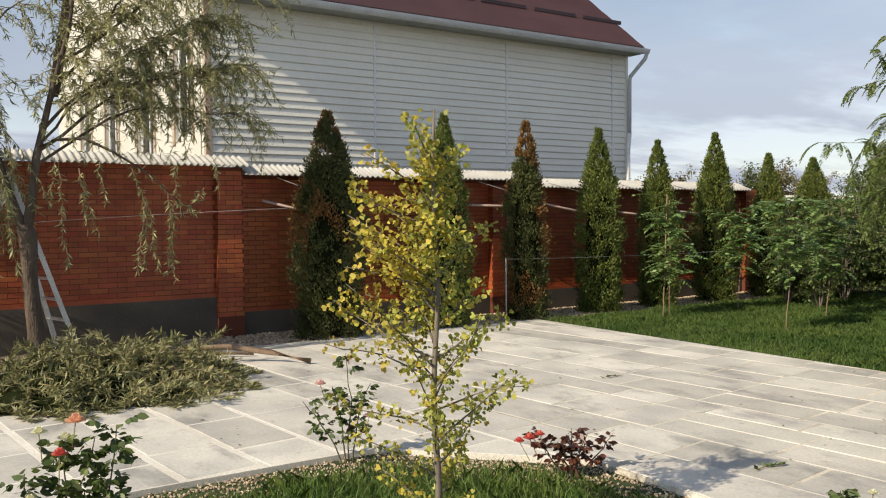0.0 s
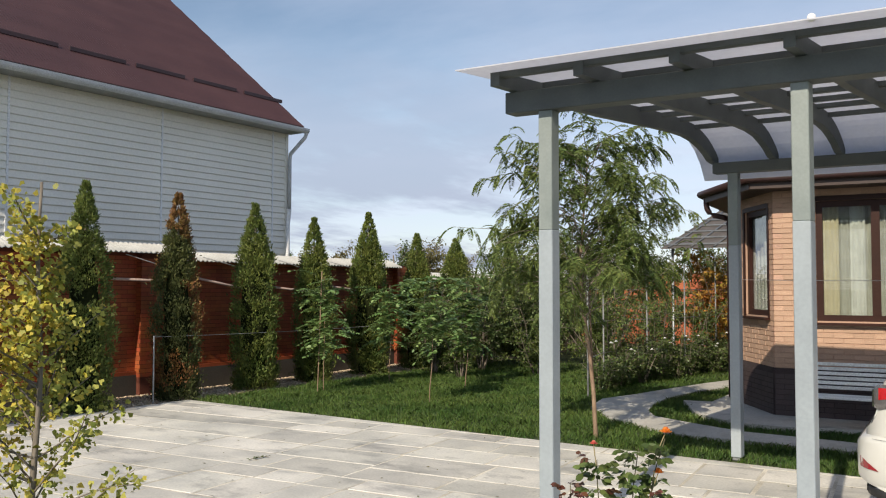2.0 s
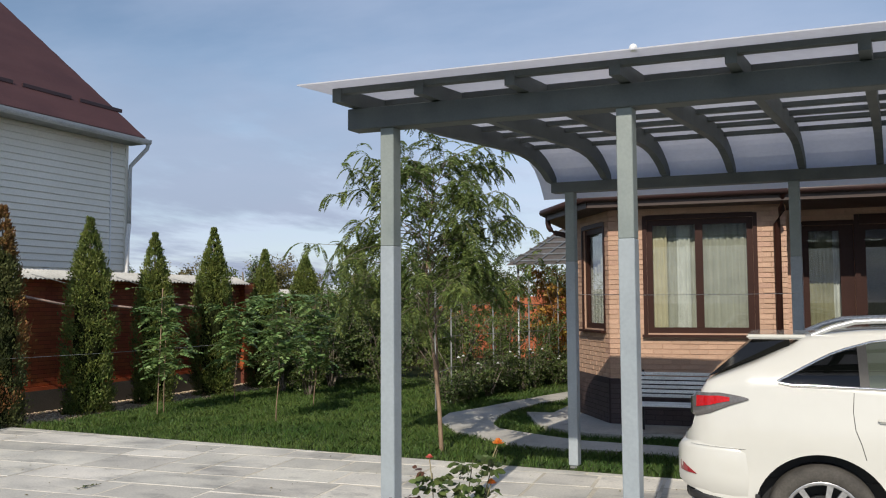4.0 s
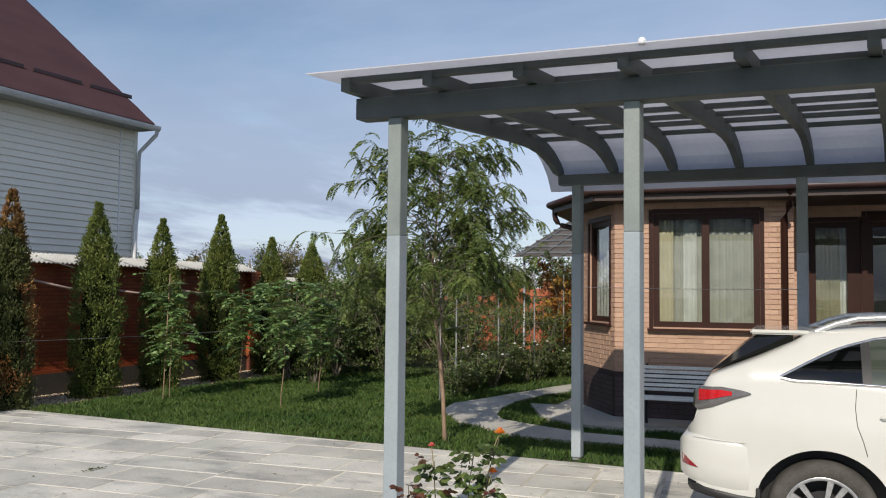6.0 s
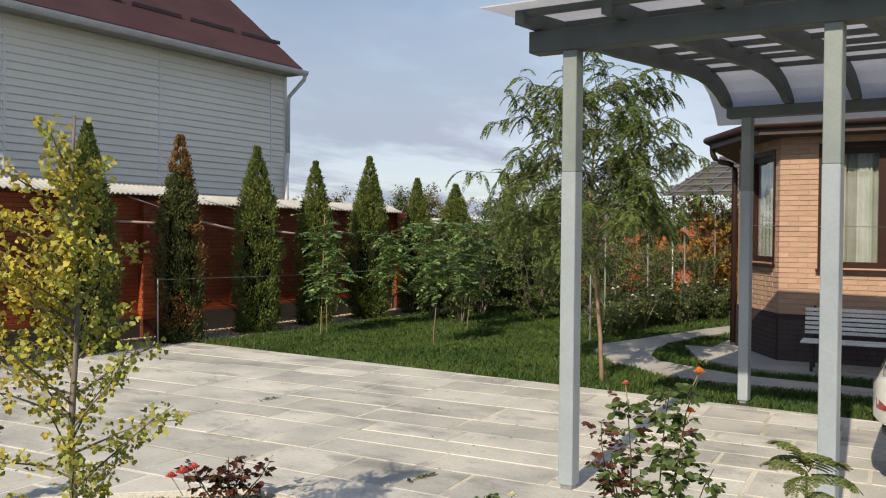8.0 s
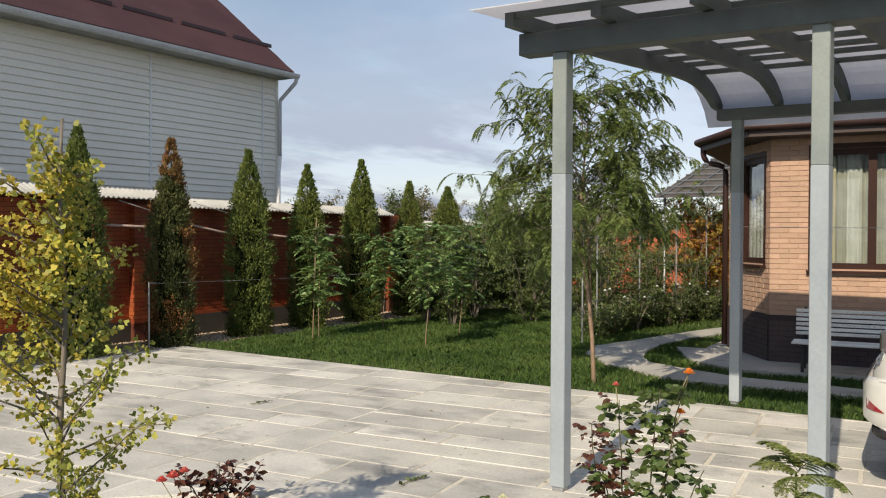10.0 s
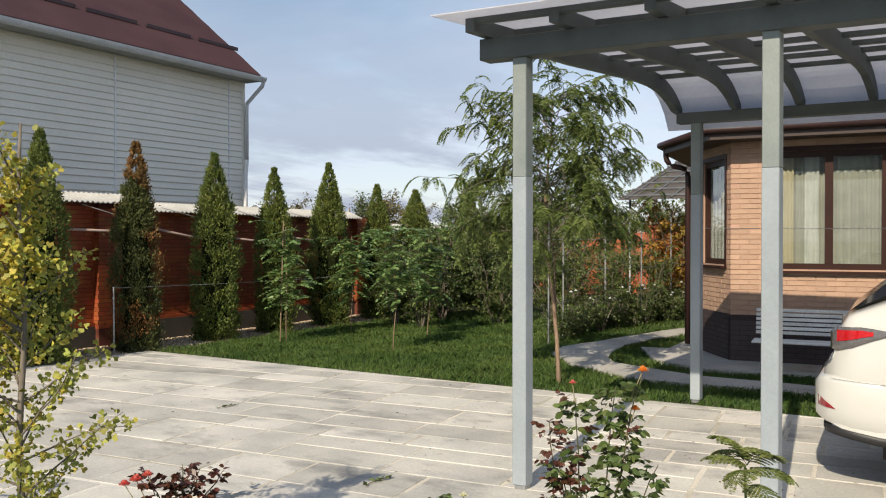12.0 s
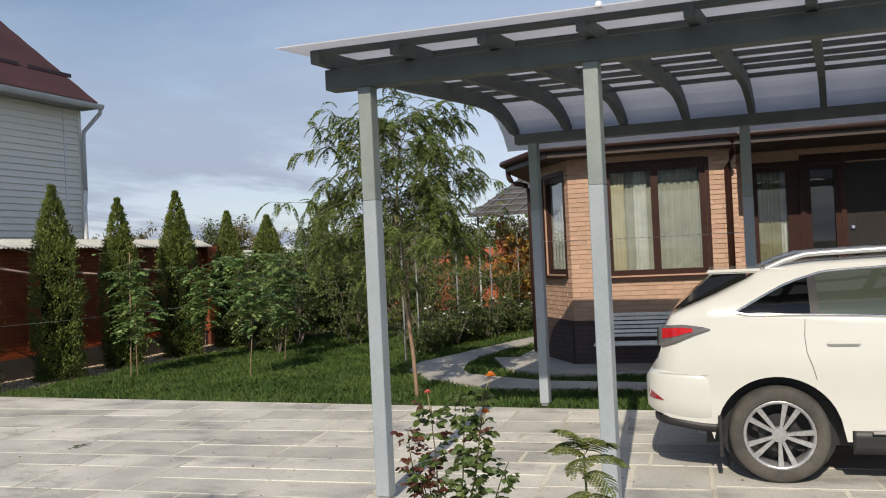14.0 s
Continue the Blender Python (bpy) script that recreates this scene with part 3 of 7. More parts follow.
# patio slabs ------------------------------------------------------------
def clip(poly, a, b, c):
    """The part of a flat polygon where a*x + b*y <= c."""
    out = []
    for (xa, ya), (xb, yb) in zip(poly, poly[1:] + poly[:1]):
        da, db = a * xa + b * ya - c, a * xb + b * yb - c
        if da <= 0:
            out.append((xa, ya))
        if (da < 0) != (db < 0):
            t = da / (da - db)
            out.append((xa + (xb - xa) * t, ya + (yb - ya) * t))
    return out


def area(poly):
    return abs(sum(xa * yb - xb * ya for (xa, ya), (xb, yb) in zip(poly, poly[1:] + poly[:1]))) / 2 if len(poly) > 2 else 0


def build_patio():
    """Slab courses that run a little askew, cut along the edges of the yard and of the bed."""
    patio = thing("patio", pose(0, 0, 0), "yard paved with grey sandstone slabs and pale wide joints", "patio", kind="structure")
    rng = np.random.default_rng(11)
    turn = Matrix.Rotation(radians(5.6), 2)
    cells = []
    for i in range(19):
        u0, v = -8.272 + i * 0.612, -9.0 - rng.uniform(0, 0.6)
        while v < 14:
            ln = float(rng.choice([0.48, 0.60, 0.60, 0.78, 1.0, 1.2]))
            g, h = 0.029 + 0.006 * rng.random(), 0.021
            cells.append((u0 + g, u0 + 0.612 - g, v + h, v + ln - h))
            v += ln
    # east of the bed the slabs are laid in broken courses with thinner joints
    for i in range(8):
        u0, v = 3.356 + i * 1.224, -9.0 - rng.uniform(0, 1.5)
        while v < 14:
            seg = float(rng.choice([1.3, 1.8, 2.2, 2.6]))
            cuts = {0: (0, 0.612, 1.224), 1: (0, 0.44, 0.82, 1.224), 2: (0, 0.50, 1.224), 3: (0, 0.78, 1.224)}[int(rng.choice([0, 0, 1, 2, 3]))]
            for a, b in zip(cuts, cuts[1:]):
                n = 2 if seg < 1.5 else 3 if rng.random() < 0.4 else 2
                split = np.sort(np.concatenate([[0, 1], (np.arange(1, n) + rng.uniform(-0.25, 0.25, n - 1)) / n])) * seg
                for c, d in zip(split, split[1:]):
                    g = rng.uniform(0.008, 0.022, 4)
                    cells.append((u0 + a + g[0], u0 + b - g[1], v + c + g[2], v + d - g[3]))
            v += seg
    for ua, ub, va, vb in cells:
        poly = [tuple(turn @ Vector((a + rng.normal(0, 0.004), b + rng.normal(0, 0.004)))) for a, b in ((ua, va), (ub, va), (ub, vb), (ua, vb))]
        for p in ((1, 0, 9.34), (0, 1, 12.73), (-1, 0, 4.5), (0, -1, 4.5)):
            poly = clip(poly, *p) if len(poly) > 2 else poly
        if len(poly) < 3:
            continue
        options = [clip(poly, 0, -1, -7.12), clip(poly, -0.72, -0.694, -0.72 * 2.95 - 0.694 * 7.12), clip(poly, -1, 0, -4.16)]
        poly = max(options, key=area)
        if area(poly) < 0.02:
            continue
        bm = bmesh.new()
        z = rng.uniform(-0.002, 0.002)
        top = [bm.verts.new((x, y, z)) for x, y in poly]
        low = [bm.verts.new((x, y, -0.045)) for x, y in poly]
        bm.faces.new(top), bm.faces.new(low[::-1])
        for k in range(len(poly)):
            bm.faces.new((top[k], low[k], low[(k + 1) % len(poly)], top[(k + 1) % len(poly)]))
        bmesh.ops.bevel(bm, geom=[e for e in bm.edges if all(q in top for q in e.verts)], offset=0.005, segments=1, affect="EDGES")
        part("slab", bm, M_SLAB, patio)


# boundary fence -----------------------------------------------------------
def build_fence():
    """Red brick fence along y = 14.1: piers, panels on a concrete plinth, corrugated caps."""
    F = 14.1
    fence = thing("brick_fence", pose(0, 0, 0), "red clinker brick fence on a concrete plinth with corrugated caps", "fence", kind="structure")
    runs = [(-6.0, 4.05, 0.60, 2.62), (4.45, 10.2, 0.34, 2.50), (10.2, 16.75, 0.36, 2.38), (17.2, 30.0, 0.30, 2.10)]
    piers = [(4.05, 4.45, 0.40, 2.60), (9.30, 9.62, 0.34, 2.46), (16.75, 17.2, 0.30, 2.42)]
    bm = bmesh.new()
    for a, b, z0, z1 in runs:
        box(bm, a, b, F, F + 0.25, z0, z1)
    part("wall_core", bm, M_MORTAR_RED, fence)
    bm = bmesh.new()
    for a, b, z0, z1 in runs:
        box(bm, a, b, F - 0.05, F + 0.30, -0.1, z0)
    part("plinth", bm, M_PLINTH, fence, "grey concrete plinth")
    for a, b, z0, z1 in piers:
        bm = bmesh.new()
        box(bm, a, b, F - 0.14, F + 0.28, -0.1, z1)
        pier = part("pier", bm, M_MORTAR_RED, fence)
        m = pose(a, F - 0.14, 0)
        lay_bricks(pier, m, brick_courses(b - a, 0.3 if z0 > 0.3 else z0, z1), M_BRICK, proud_by=(0.003, 0.005))
        lay_bricks(pier, pose(a, F, 0, 0, 0, -90), brick_courses(0.14, 0.3, z1), M_BRICK, proud_by=(0.003, 0.005))
    # ledge course and rows of headers standing out
    for a, b, z0, z1 in runs:
        bm = bmesh.new()
        box(bm, a, b, F - 0.045, F, z0, z0 + 0.065)
        part("ledge", bm, M_BRICK, fence)
        heads = []
        for k in range(int((b - a) / 0.75)):
            if k % 7 in (0, 1):
                x = a + 0.55 + k * 0.75
                z = z0 + 0.12
                while z < z1 - 0.6:
                    heads.append((x, F - 0.012, z))
                    z += 0.15
        h = np.array(heads)
        link("header_bricks", boxes_mesh("header_bricks", h, np.tile([0.06, 0.010, 0.033], (len(h), 1))), M_BRICK, fence, kind="stuff")
    for i, (a, b, z0, z1) in enumerate(runs):
        lay_bricks(fence, pose(a, F, 0), brick_courses(min(b, 24) - a, z0 + 0.075, z1, x0=max(0, 0 - a)), M_BRICK, near=(0.0, 3.4) if i == 1 else None, proud_by=(0.003, 0.006))
    # corrugated caps, the first one reaching over its pier
    for a, b, z0, z1 in runs:
        b += 0.44 if b < 5 else 0
        pitch = 0.10
        n = int((b - max(a, -1.0)) / pitch * 6)
        a0 = max(a, -1.0)
        vs, fs = [], []
        for k in range(n + 1):
            x = a0 + (b - a0) * k / n
            w = 0.018 * math.cos(2 * math.pi * (x - a0) / pitch)
            for y, z in ((F - 0.33, z1 - 0.005), (F + 0.12, z1 + 0.17), (F + 0.48, z1 + 0.04)):
                vs.append((x, y, z + w))
                vs.append((x, y, z + w - 0.008))
        for k in range(n):
            p, q = 6 * k, 6 * k + 6
            for j in (0, 2):
                fs += [(p + j, q + j, q + j + 2, p + j + 2), (p + j + 1, p + j + 3, q + j + 3, q + j + 1)]
            fs.append((p, p + 1, q + 1, q))
        me = mesh_of("cap", vs, fs)
        me.shade_smooth()
        link("cap", me, M_SLATE, fence, "pale corrugated fibre-cement cap")


# neighbour's house --------------------------------------------------------
def build_neighbour():
    X0, X1, Y0, Y1, ZE = 4.85, 15.85, 16.9, 32.0, 5.92
    house = thing("neighbour_house", pose(0, 0, 0), "two-storey house with cream siding and a maroon metal roof", "house")
    ridge_y, slope = (Y0 + Y1) / 2, 0.8
    top = 6.3 + slope * (ridge_y - Y0)
    # side wall with horizontal siding: each board a sloped strip
    bm = bmesh.new()
    box(bm, X0 + 0.02, X1 - 0.02, Y0 + 0.03, Y0 + 0.28, 0, ZE)
    box(bm, X1 - 0.30, X1 - 0.02, Y0 + 0.28, Y1, 0, ZE)
    box(bm, X0 + 0.02, X1 - 0.02, Y1 - 0.25, Y1, 0, ZE)
    f = [bm.verts.new(v) for v in ((X1 - 0.05, Y0, ZE), (X1 - 0.05, Y1, ZE), (X1 - 0.05, ridge_y, top - 0.1))]
    bm.faces.new(f)
    wall = part("wall", bm, M_SIDING, house)
    joints = [X0 + 0.10, 8.44, 11.92, 15.31, X1 - 0.06]
    board = 0.152
    z, k = 0.0, 0
    while z < ZE:
        vs, fs = [], []
        for a, b in zip(joints, joints[1:]):
            n = len(vs)
            prof = ((0.004, 0.0), (-0.022, 0.003), (-0.025, 0.016), (0.0, board - 0.014), (-0.004, board - 0.004), (0.004, board))
            for dy, dz in prof:
                vs += [(a, Y0 + dy, z + dz), (b, Y0 + dy, z + dz)]
            for j in range(len(prof) - 1):
                p = n + 2 * j
                fs.append((p, p + 1, p + 3, p + 2))
        link("siding_board", mesh_of("siding_board", vs, fs), M_SIDING, wall)
        z += board
    for x in joints[1:4]:
        part("joint_strip", bevelled(0.004, (x - 0.022, x + 0.022, Y0 - 0.03, Y0 + 0.01, 0, ZE)), M_WHITE, wall)
    part("corner_trim", bevelled(0.006, (X1 - 0.09, X1 + 0.01, Y0 - 0.03, Y0 + 0.10, 0, ZE)), M_SIDING, house)
    part("corner_trim", bevelled(0.006, (X0 - 0.01, X0 + 0.12, Y0 - 0.03, Y0 + 0.10, 0, ZE + 0.2)), M_TAN, house, "tan corner trim")
    # sunlit end wall with tall windows
    m = pose(X0, Y1, 0, 0, 0, -90)
    L = Y1 - Y0
    opens = [(L - 1.9, L - 0.8, 3.4, 5.3), (L - 4.9, L - 3.5, 3.1, 5.5), (L - 8.2, L - 6.8, 3.1, 5.5), (L - 11.4, L - 10.0, 3.1, 5.5)]
    bm = bmesh.new()
    wall_boxes(bm, m, L - 0.3, 0, ZE, 0.25, opens)
    f = [bm.verts.new(v) for v in ((X0 + 0.02, Y0, ZE), (X0 + 0.02, Y1, ZE), (X0 + 0.02, ridge_y, top - 0.1))]
    bm.faces.new(f)
    end = part("end_wall", bm, M_PLASTER, house, "white sunlit end wall")
    for a, b, c, d in opens:
        bm = bmesh.new()
        for q in ((a, a + 0.07, 0.08, 0.15, c, d), (b - 0.07, b, 0.08, 0.15, c, d), (a + 0.07, b - 0.07, 0.08, 0.15, c, c + 0.07), (a + 0.07, b - 0.07, 0.08, 0.15, d - 0.07, d),
                  ((a + b) / 2 - 0.035, (a + b) / 2 + 0.035, 0.085, 0.145, c + 0.07, d - 0.07)):
            box(bm, *q, m)
        w = part("window", bm, M_WHITE, house, "white framed window")
        bm = bmesh.new()
        box(bm, a + 0.07, b - 0.07, 0.11, 0.118, c + 0.07, d - 0.07, m)
        part("pane", bm, M_DARKGLASS, w)
        for q in ((a - 0.14, a, -0.03, 0.0, c - 0.1, d + 0.12), (b, b + 0.14, -0.03, 0.0, c - 0.1, d + 0.12)):
            bm = bmesh.new()
            box(bm, *q, m)
            part("surround", bm, M_TAN, w, "tan window surround")
    # roof with tile-form ridges, eaves gutter and downpipe
    nx, ny = 150, 26
    over, side_over = 0.50, 0.25
    vs, fs = [], []
    for j in range(ny + 1):
        for i in range(nx * 2 + 1):
            x = X0 - side_over + (X1 - X0 + side_over + 0.13) * i / (nx * 2)
            d = -over + (ridge_y - Y0 + over) * j / ny
            vs.append((x, Y0 + d, 6.42 + slope * d + (0.03 if i % 2 else 0.0) * 0.9 - (0.012 if j % 2 else 0)))
    for j in range(ny):
        for i in range(nx * 2):
            p = j * (nx * 2 + 1) + i
            fs.append((p, p + 1, p + nx * 2 + 2, p + nx * 2 + 1))
    roof = link("roof", mesh_of("roof", vs, fs), M_METALROOF, house, "maroon metal tile roof")
    bm = bmesh.new()
    ys = [(Y0 - over, 6.38 - slope * over), (ridge_y, 6.38 + slope * (ridge_y - Y0)), (Y1 + over, 6.38 - slope * over)]
    for (ya, za), (yb, zb) in zip(ys, ys[1:]):
        q = []
        for x in (X0 - side_over, X1 + 0.13):
            q.append([bm.verts.new((x, ya, za - 0.06)), bm.verts.new((x, yb, zb - 0.06)), bm.verts.new((x, yb, zb + 0.02)), bm.verts.new((x, ya, za + 0.02))])
        for k in range(4):
            bm.faces.new((q[0][k], q[1][k], q[1][(k + 1) % 4], q[0][(k + 1) % 4]))
        bm.faces.new(q[0]), bm.faces.new(q[1])
    part("roof_deck", bm, M_METALROOF, roof)
    # snow guards near the eave
    for k in range(7):
        xa = X0 + 0.3 + k * 1.6
        d = 0.45
        bm = bevelled(0.005, (xa, xa + 1.35, Y0 + d, Y0 + d + 0.05, 6.44 + slope * d, 6.53 + slope * d))
        part("snow_guard", bm, M_METALROOF, roof)
    # soffit in grey, which paints the shadow band below the gutter
    bm = bmesh.new()
    box(bm, X0 - 0.2, X1 + 0.1, Y0 - over + 0.02, Y0 + 0.0, 5.88, 5.91)
    part("soffit", bm, M_ZINC, house, "soffit coloured grey for the shade under the eave")
    gz, gy = 5.97, Y0 - over - 0.05
    vs, fs = [], []
    for x in (X0 - 0.25, X1 + 0.17):
        for k in range(9):
            t = math.pi * (1 + k / 8)
            vs.append((x, gy + 0.085 * math.cos(t), gz + 0.01 + 0.125 * math.sin(t)))
    fs = [(k, k + 1, k + 10, k + 9) for k in range(8)]
    me = mesh_of("gutter", vs, fs)
    g = link("gutter", me, M_PALEZINC, house, "pale grey half-round gutter")
    g.modifiers.new("thick", "SOLIDIFY").thickness = 0.008
    t = Tubes()
    t.add([(X1 + 0.13, gy, gz - 0.08), (X1 + 0.11, gy + 0.02, gz - 0.2), (X1 + 0.02, Y0 - 0.09, gz - 0.62), (X1 + 0.0, Y0 - 0.09, gz - 0.8), (X1 + 0.0, Y0 - 0.09, 3.9)], [0.05] * 5, 10)
    link("downpipe", t.mesh("downpipe"), M_PALEZINC, house, "pale grey downpipe, upper length")
    t = Tubes()
    t.add([(X1 + 0.0, Y0 - 0.09, 3.9), (X1 - 0.06, Y0 - 0.10, 3.5), (X1 - 0.06, Y0 - 0.10, 0.2)], [0.058] * 3, 10)
    link("downpipe", t.mesh("downpipe"), M_WHITE, house, "white downpipe, lower length")


# carport ------------------------------------------------------------------
SKEW = 0.068


def skewed(bm):
    for v in bm.verts:
        v.co.x, v.co.y = skew(v.co.x, v.co.y)
    return bm


def skew(x, y):
    """The carport stands a little askew to the paving."""
    return x + SKEW * (3.98 - y), y - SKEW * (x - 5.41)


def roof_line(x):
    """Height of the rafters' upper edge."""
    pts = [(4.7, 3.42), (5.05, 3.445), (6.5, 3.53), (7.8, 3.61), (8.5, 3.645), (8.9, 3.63), (9.2, 3.56), (9.45, 3.44), (9.62, 3.30), (9.75, 3.12)]
    for (a, za), (b, zb) in zip(pts, pts[1:]):
        if x <= b:
            t = (x - a) / (b - a)
            return za + (zb - za) * t
    return pts[-1][1]


def build_carport():
    car = thing("carport", pose(0, 0, 0), "grey-stained timber carport with a curved opal polycarbonate roof", "carport")
    YF, YB = 4.30, -3.2
    part("front_beam", skewed(bevelled(0.006, (5.40, 5.55, YB, YF, 3.19, 3.35))), M_TIMBER, car)
    part("back_beam", skewed(bevelled(0.006, (9.46, 9.60, YB, YF - 0.06, 3.17, 3.29))), M_TIMBER, car)
    for x, y, top in ((5.47, 3.987, 3.19), (5.47, 2.255, 3.19), (5.47, -2.9, 3.19), (9.53, 4.03, 3.17), (9.53, 1.62, 3.17), (9.53, -2.9, 3.17)):
        w = 0.053
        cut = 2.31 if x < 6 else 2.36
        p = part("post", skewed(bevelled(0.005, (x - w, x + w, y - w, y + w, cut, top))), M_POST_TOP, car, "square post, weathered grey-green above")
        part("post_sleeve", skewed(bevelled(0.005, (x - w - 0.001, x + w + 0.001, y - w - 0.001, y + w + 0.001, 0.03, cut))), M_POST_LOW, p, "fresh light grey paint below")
        part("foot", skewed(bevelled(0.004, (x - w * 0.8, x + w * 0.8, y - w * 0.8, y + w * 0.8, -0.005, 0.03))), M_ZINC, p)
    xs = [5.17, 5.6, 6.2, 6.8, 7.4, 7.9, 8.35, 8.65, 8.9, 9.1, 9.25, 9.38, 9.48, 9.56]
    for y in (4.24, 3.60, 2.94, 2.24, 1.53, 0.79, 0.06, -0.68, -1.41, -2.14, -2.87):
        bm = bmesh.new()
        rings = []
        for x in xs:
            zt = roof_line(x)
            d = 0.10 if x < 5.4 else min(0.16, 0.10 + (x - 5.3) * 0.05) if x < 8.9 else 0.17
            zb = max(zt - d, 3.29 if x > 9.3 else 3.30)
            if x > 9.5:
                zb = 3.285
                zt = max(zt, 3.33)
            rings.append([bm.verts.new((x, yy, zz)) for yy, zz in ((y - 0.035, zb), (y + 0.035, zb), (y + 0.035, zt), (y - 0.035, zt))])
        for a, b in zip(rings, rings[1:]):
            for j in range(4):
                bm.faces.new((a[j], a[(j + 1) % 4], b[(j + 1) % 4], b[j]))
        bm.faces.new(rings[0]), bm.faces.new(rings[-1])
        part("rafter", skewed(bm), M_TIMBER, car)
    for x in (5.21, 5.80, 6.4, 7.0, 7.55, 8.05, 8.5, 8.9):
        z = roof_line(x)
        part("purlin", skewed(bevelled(0.004, (x - 0.03, x + 0.03, YB, YF - 0.03, z - 0.042, z + 0.002))), M_TIMBER, car)
    # curved sheets, each about two rafters wide
    prof = [4.97 + 0.12 * i for i in range(32)] + [8.85, 8.95, 9.05, 9.15, 9.25, 9.35, 9.45, 9.54, 9.62, 9.69, 9.75]
    edges = [YF + 0.13, 2.08, -0.10, -2.26, YB - 0.1]
    for ya, yb in zip(edges, edges[1:]):
        vs = []
        for x in prof:
            z = roof_line(x) + 0.006
            vs += [(x, ya, z), (x, yb + 0.0004, z), (x, ya, z + 0.008), (x, yb + 0.0004, z + 0.008)]
        fs = []
        for i in range(len(prof) - 1):
            p, q = 4 * i, 4 * i + 4
            fs += [(p, q, q + 1, p + 1), (p + 2, p + 3, q + 3, q + 2), (p, p + 2, q + 2, q), (p + 1, q + 1, q + 3, p + 3)]
        e = 4 * (len(prof) - 1)
        fs += [(0, 1, 3, 2), (e, e + 2, e + 3, e + 1)]
        me = mesh_of("roof_sheet", [(*skew(x, y), z) for x, y, z in vs], fs)
        link("roof_sheet", me, M_POLY, car, "opal polycarbonate sheet")
    bm = bmesh.new()
    vs = bmesh.ops.create_uvsphere(bm, u_segments=12, v_segments=8, radius=0.026)["verts"]
    bmesh.ops.transform(bm, matrix=pose(5.13, 2.10, roof_line(4.9) + 0.03), verts=vs)
    part("sheet_cap", bm, M_WHITE, car, "white end cap of the sheet joint")


# brick house --------------------------------------------------------------
HOUSE = pose(12.85, 4.18, 0, 0, 0, -84.0)


def window_unit(name, parent, m, xa, xb, za, zb, mullions, label, curtains=(), pane_m=None):
    """A framed window in the wall frame m: frame, sill, panes and cloth behind."""
    bm = bmesh.new()
    fw = 0.085
    for q in ((xa, xa + fw, 0.03, 0.11, za, zb), (xb - fw, xb, 0.03, 0.11, za, zb), (xa + fw, xb - fw, 0.03, 0.11, za, za + fw), (xa + fw, xb - fw, 0.03, 0.11, zb - fw, zb)):
        box(bm, *q, m)
    for u in mullions:
        box(bm, u - 0.055, u + 0.055, 0.025, 0.105, za + fw, zb - fw, m)
    w = part(name, bm, M_BROWN, parent, label)
    bm = bmesh.new()
    for q in ((xa - 0.06, xa - 0.001, -0.022, 0.05, za - 0.02, zb + 0.06), (xb + 0.001, xb + 0.06, -0.022, 0.05, za - 0.02, zb + 0.06), (xa - 0.001, xb + 0.001, -0.022, 0.05, zb + 0.001, zb + 0.07)):
        box(bm, *q, m)
    part("surround", bm, M_BROWN, w)
    bm = bmesh.new()
    box(bm, xa - 0.08, xb + 0.08, -0.10, 0.05, za - 0.055, za - 0.021, m)
    part("window_sill", bm, M_BROWN, w, "brown metal sill")
    cuts = [xa + fw, *mullions, xb - fw]
    for a, b in zip(cuts, cuts[1:]):
        bm = bmesh.new()
        box(bm, a, b, 0.068, 0.074, za + fw, zb - fw, m)
        p = part("pane", bm, pane_m or M_GLASS, w)
        p.visible_shadow = False
    for a, b, depth, material, folds in curtains:
        n = max(12, int((b - a) * 60))
        vs, fs = [], []
        for i in range(n + 1):
            u = a + (b - a) * i / n
            d = depth + 0.018 * math.sin(i * 6.283 * folds / n) + 0.008 * math.sin(i * 2.2)
            vs += [m @ Vector((u, d, za - 0.1)), m @ Vector((u, d, zb + 0.05))]
        fs = [(2 * i, 2 * i + 2, 2 * i + 3, 2 * i + 1) for i in range(n)]
        me = mesh_of("curtain", vs, fs)
        me.shade_smooth()
        link("curtain", me, material, w)
    return w


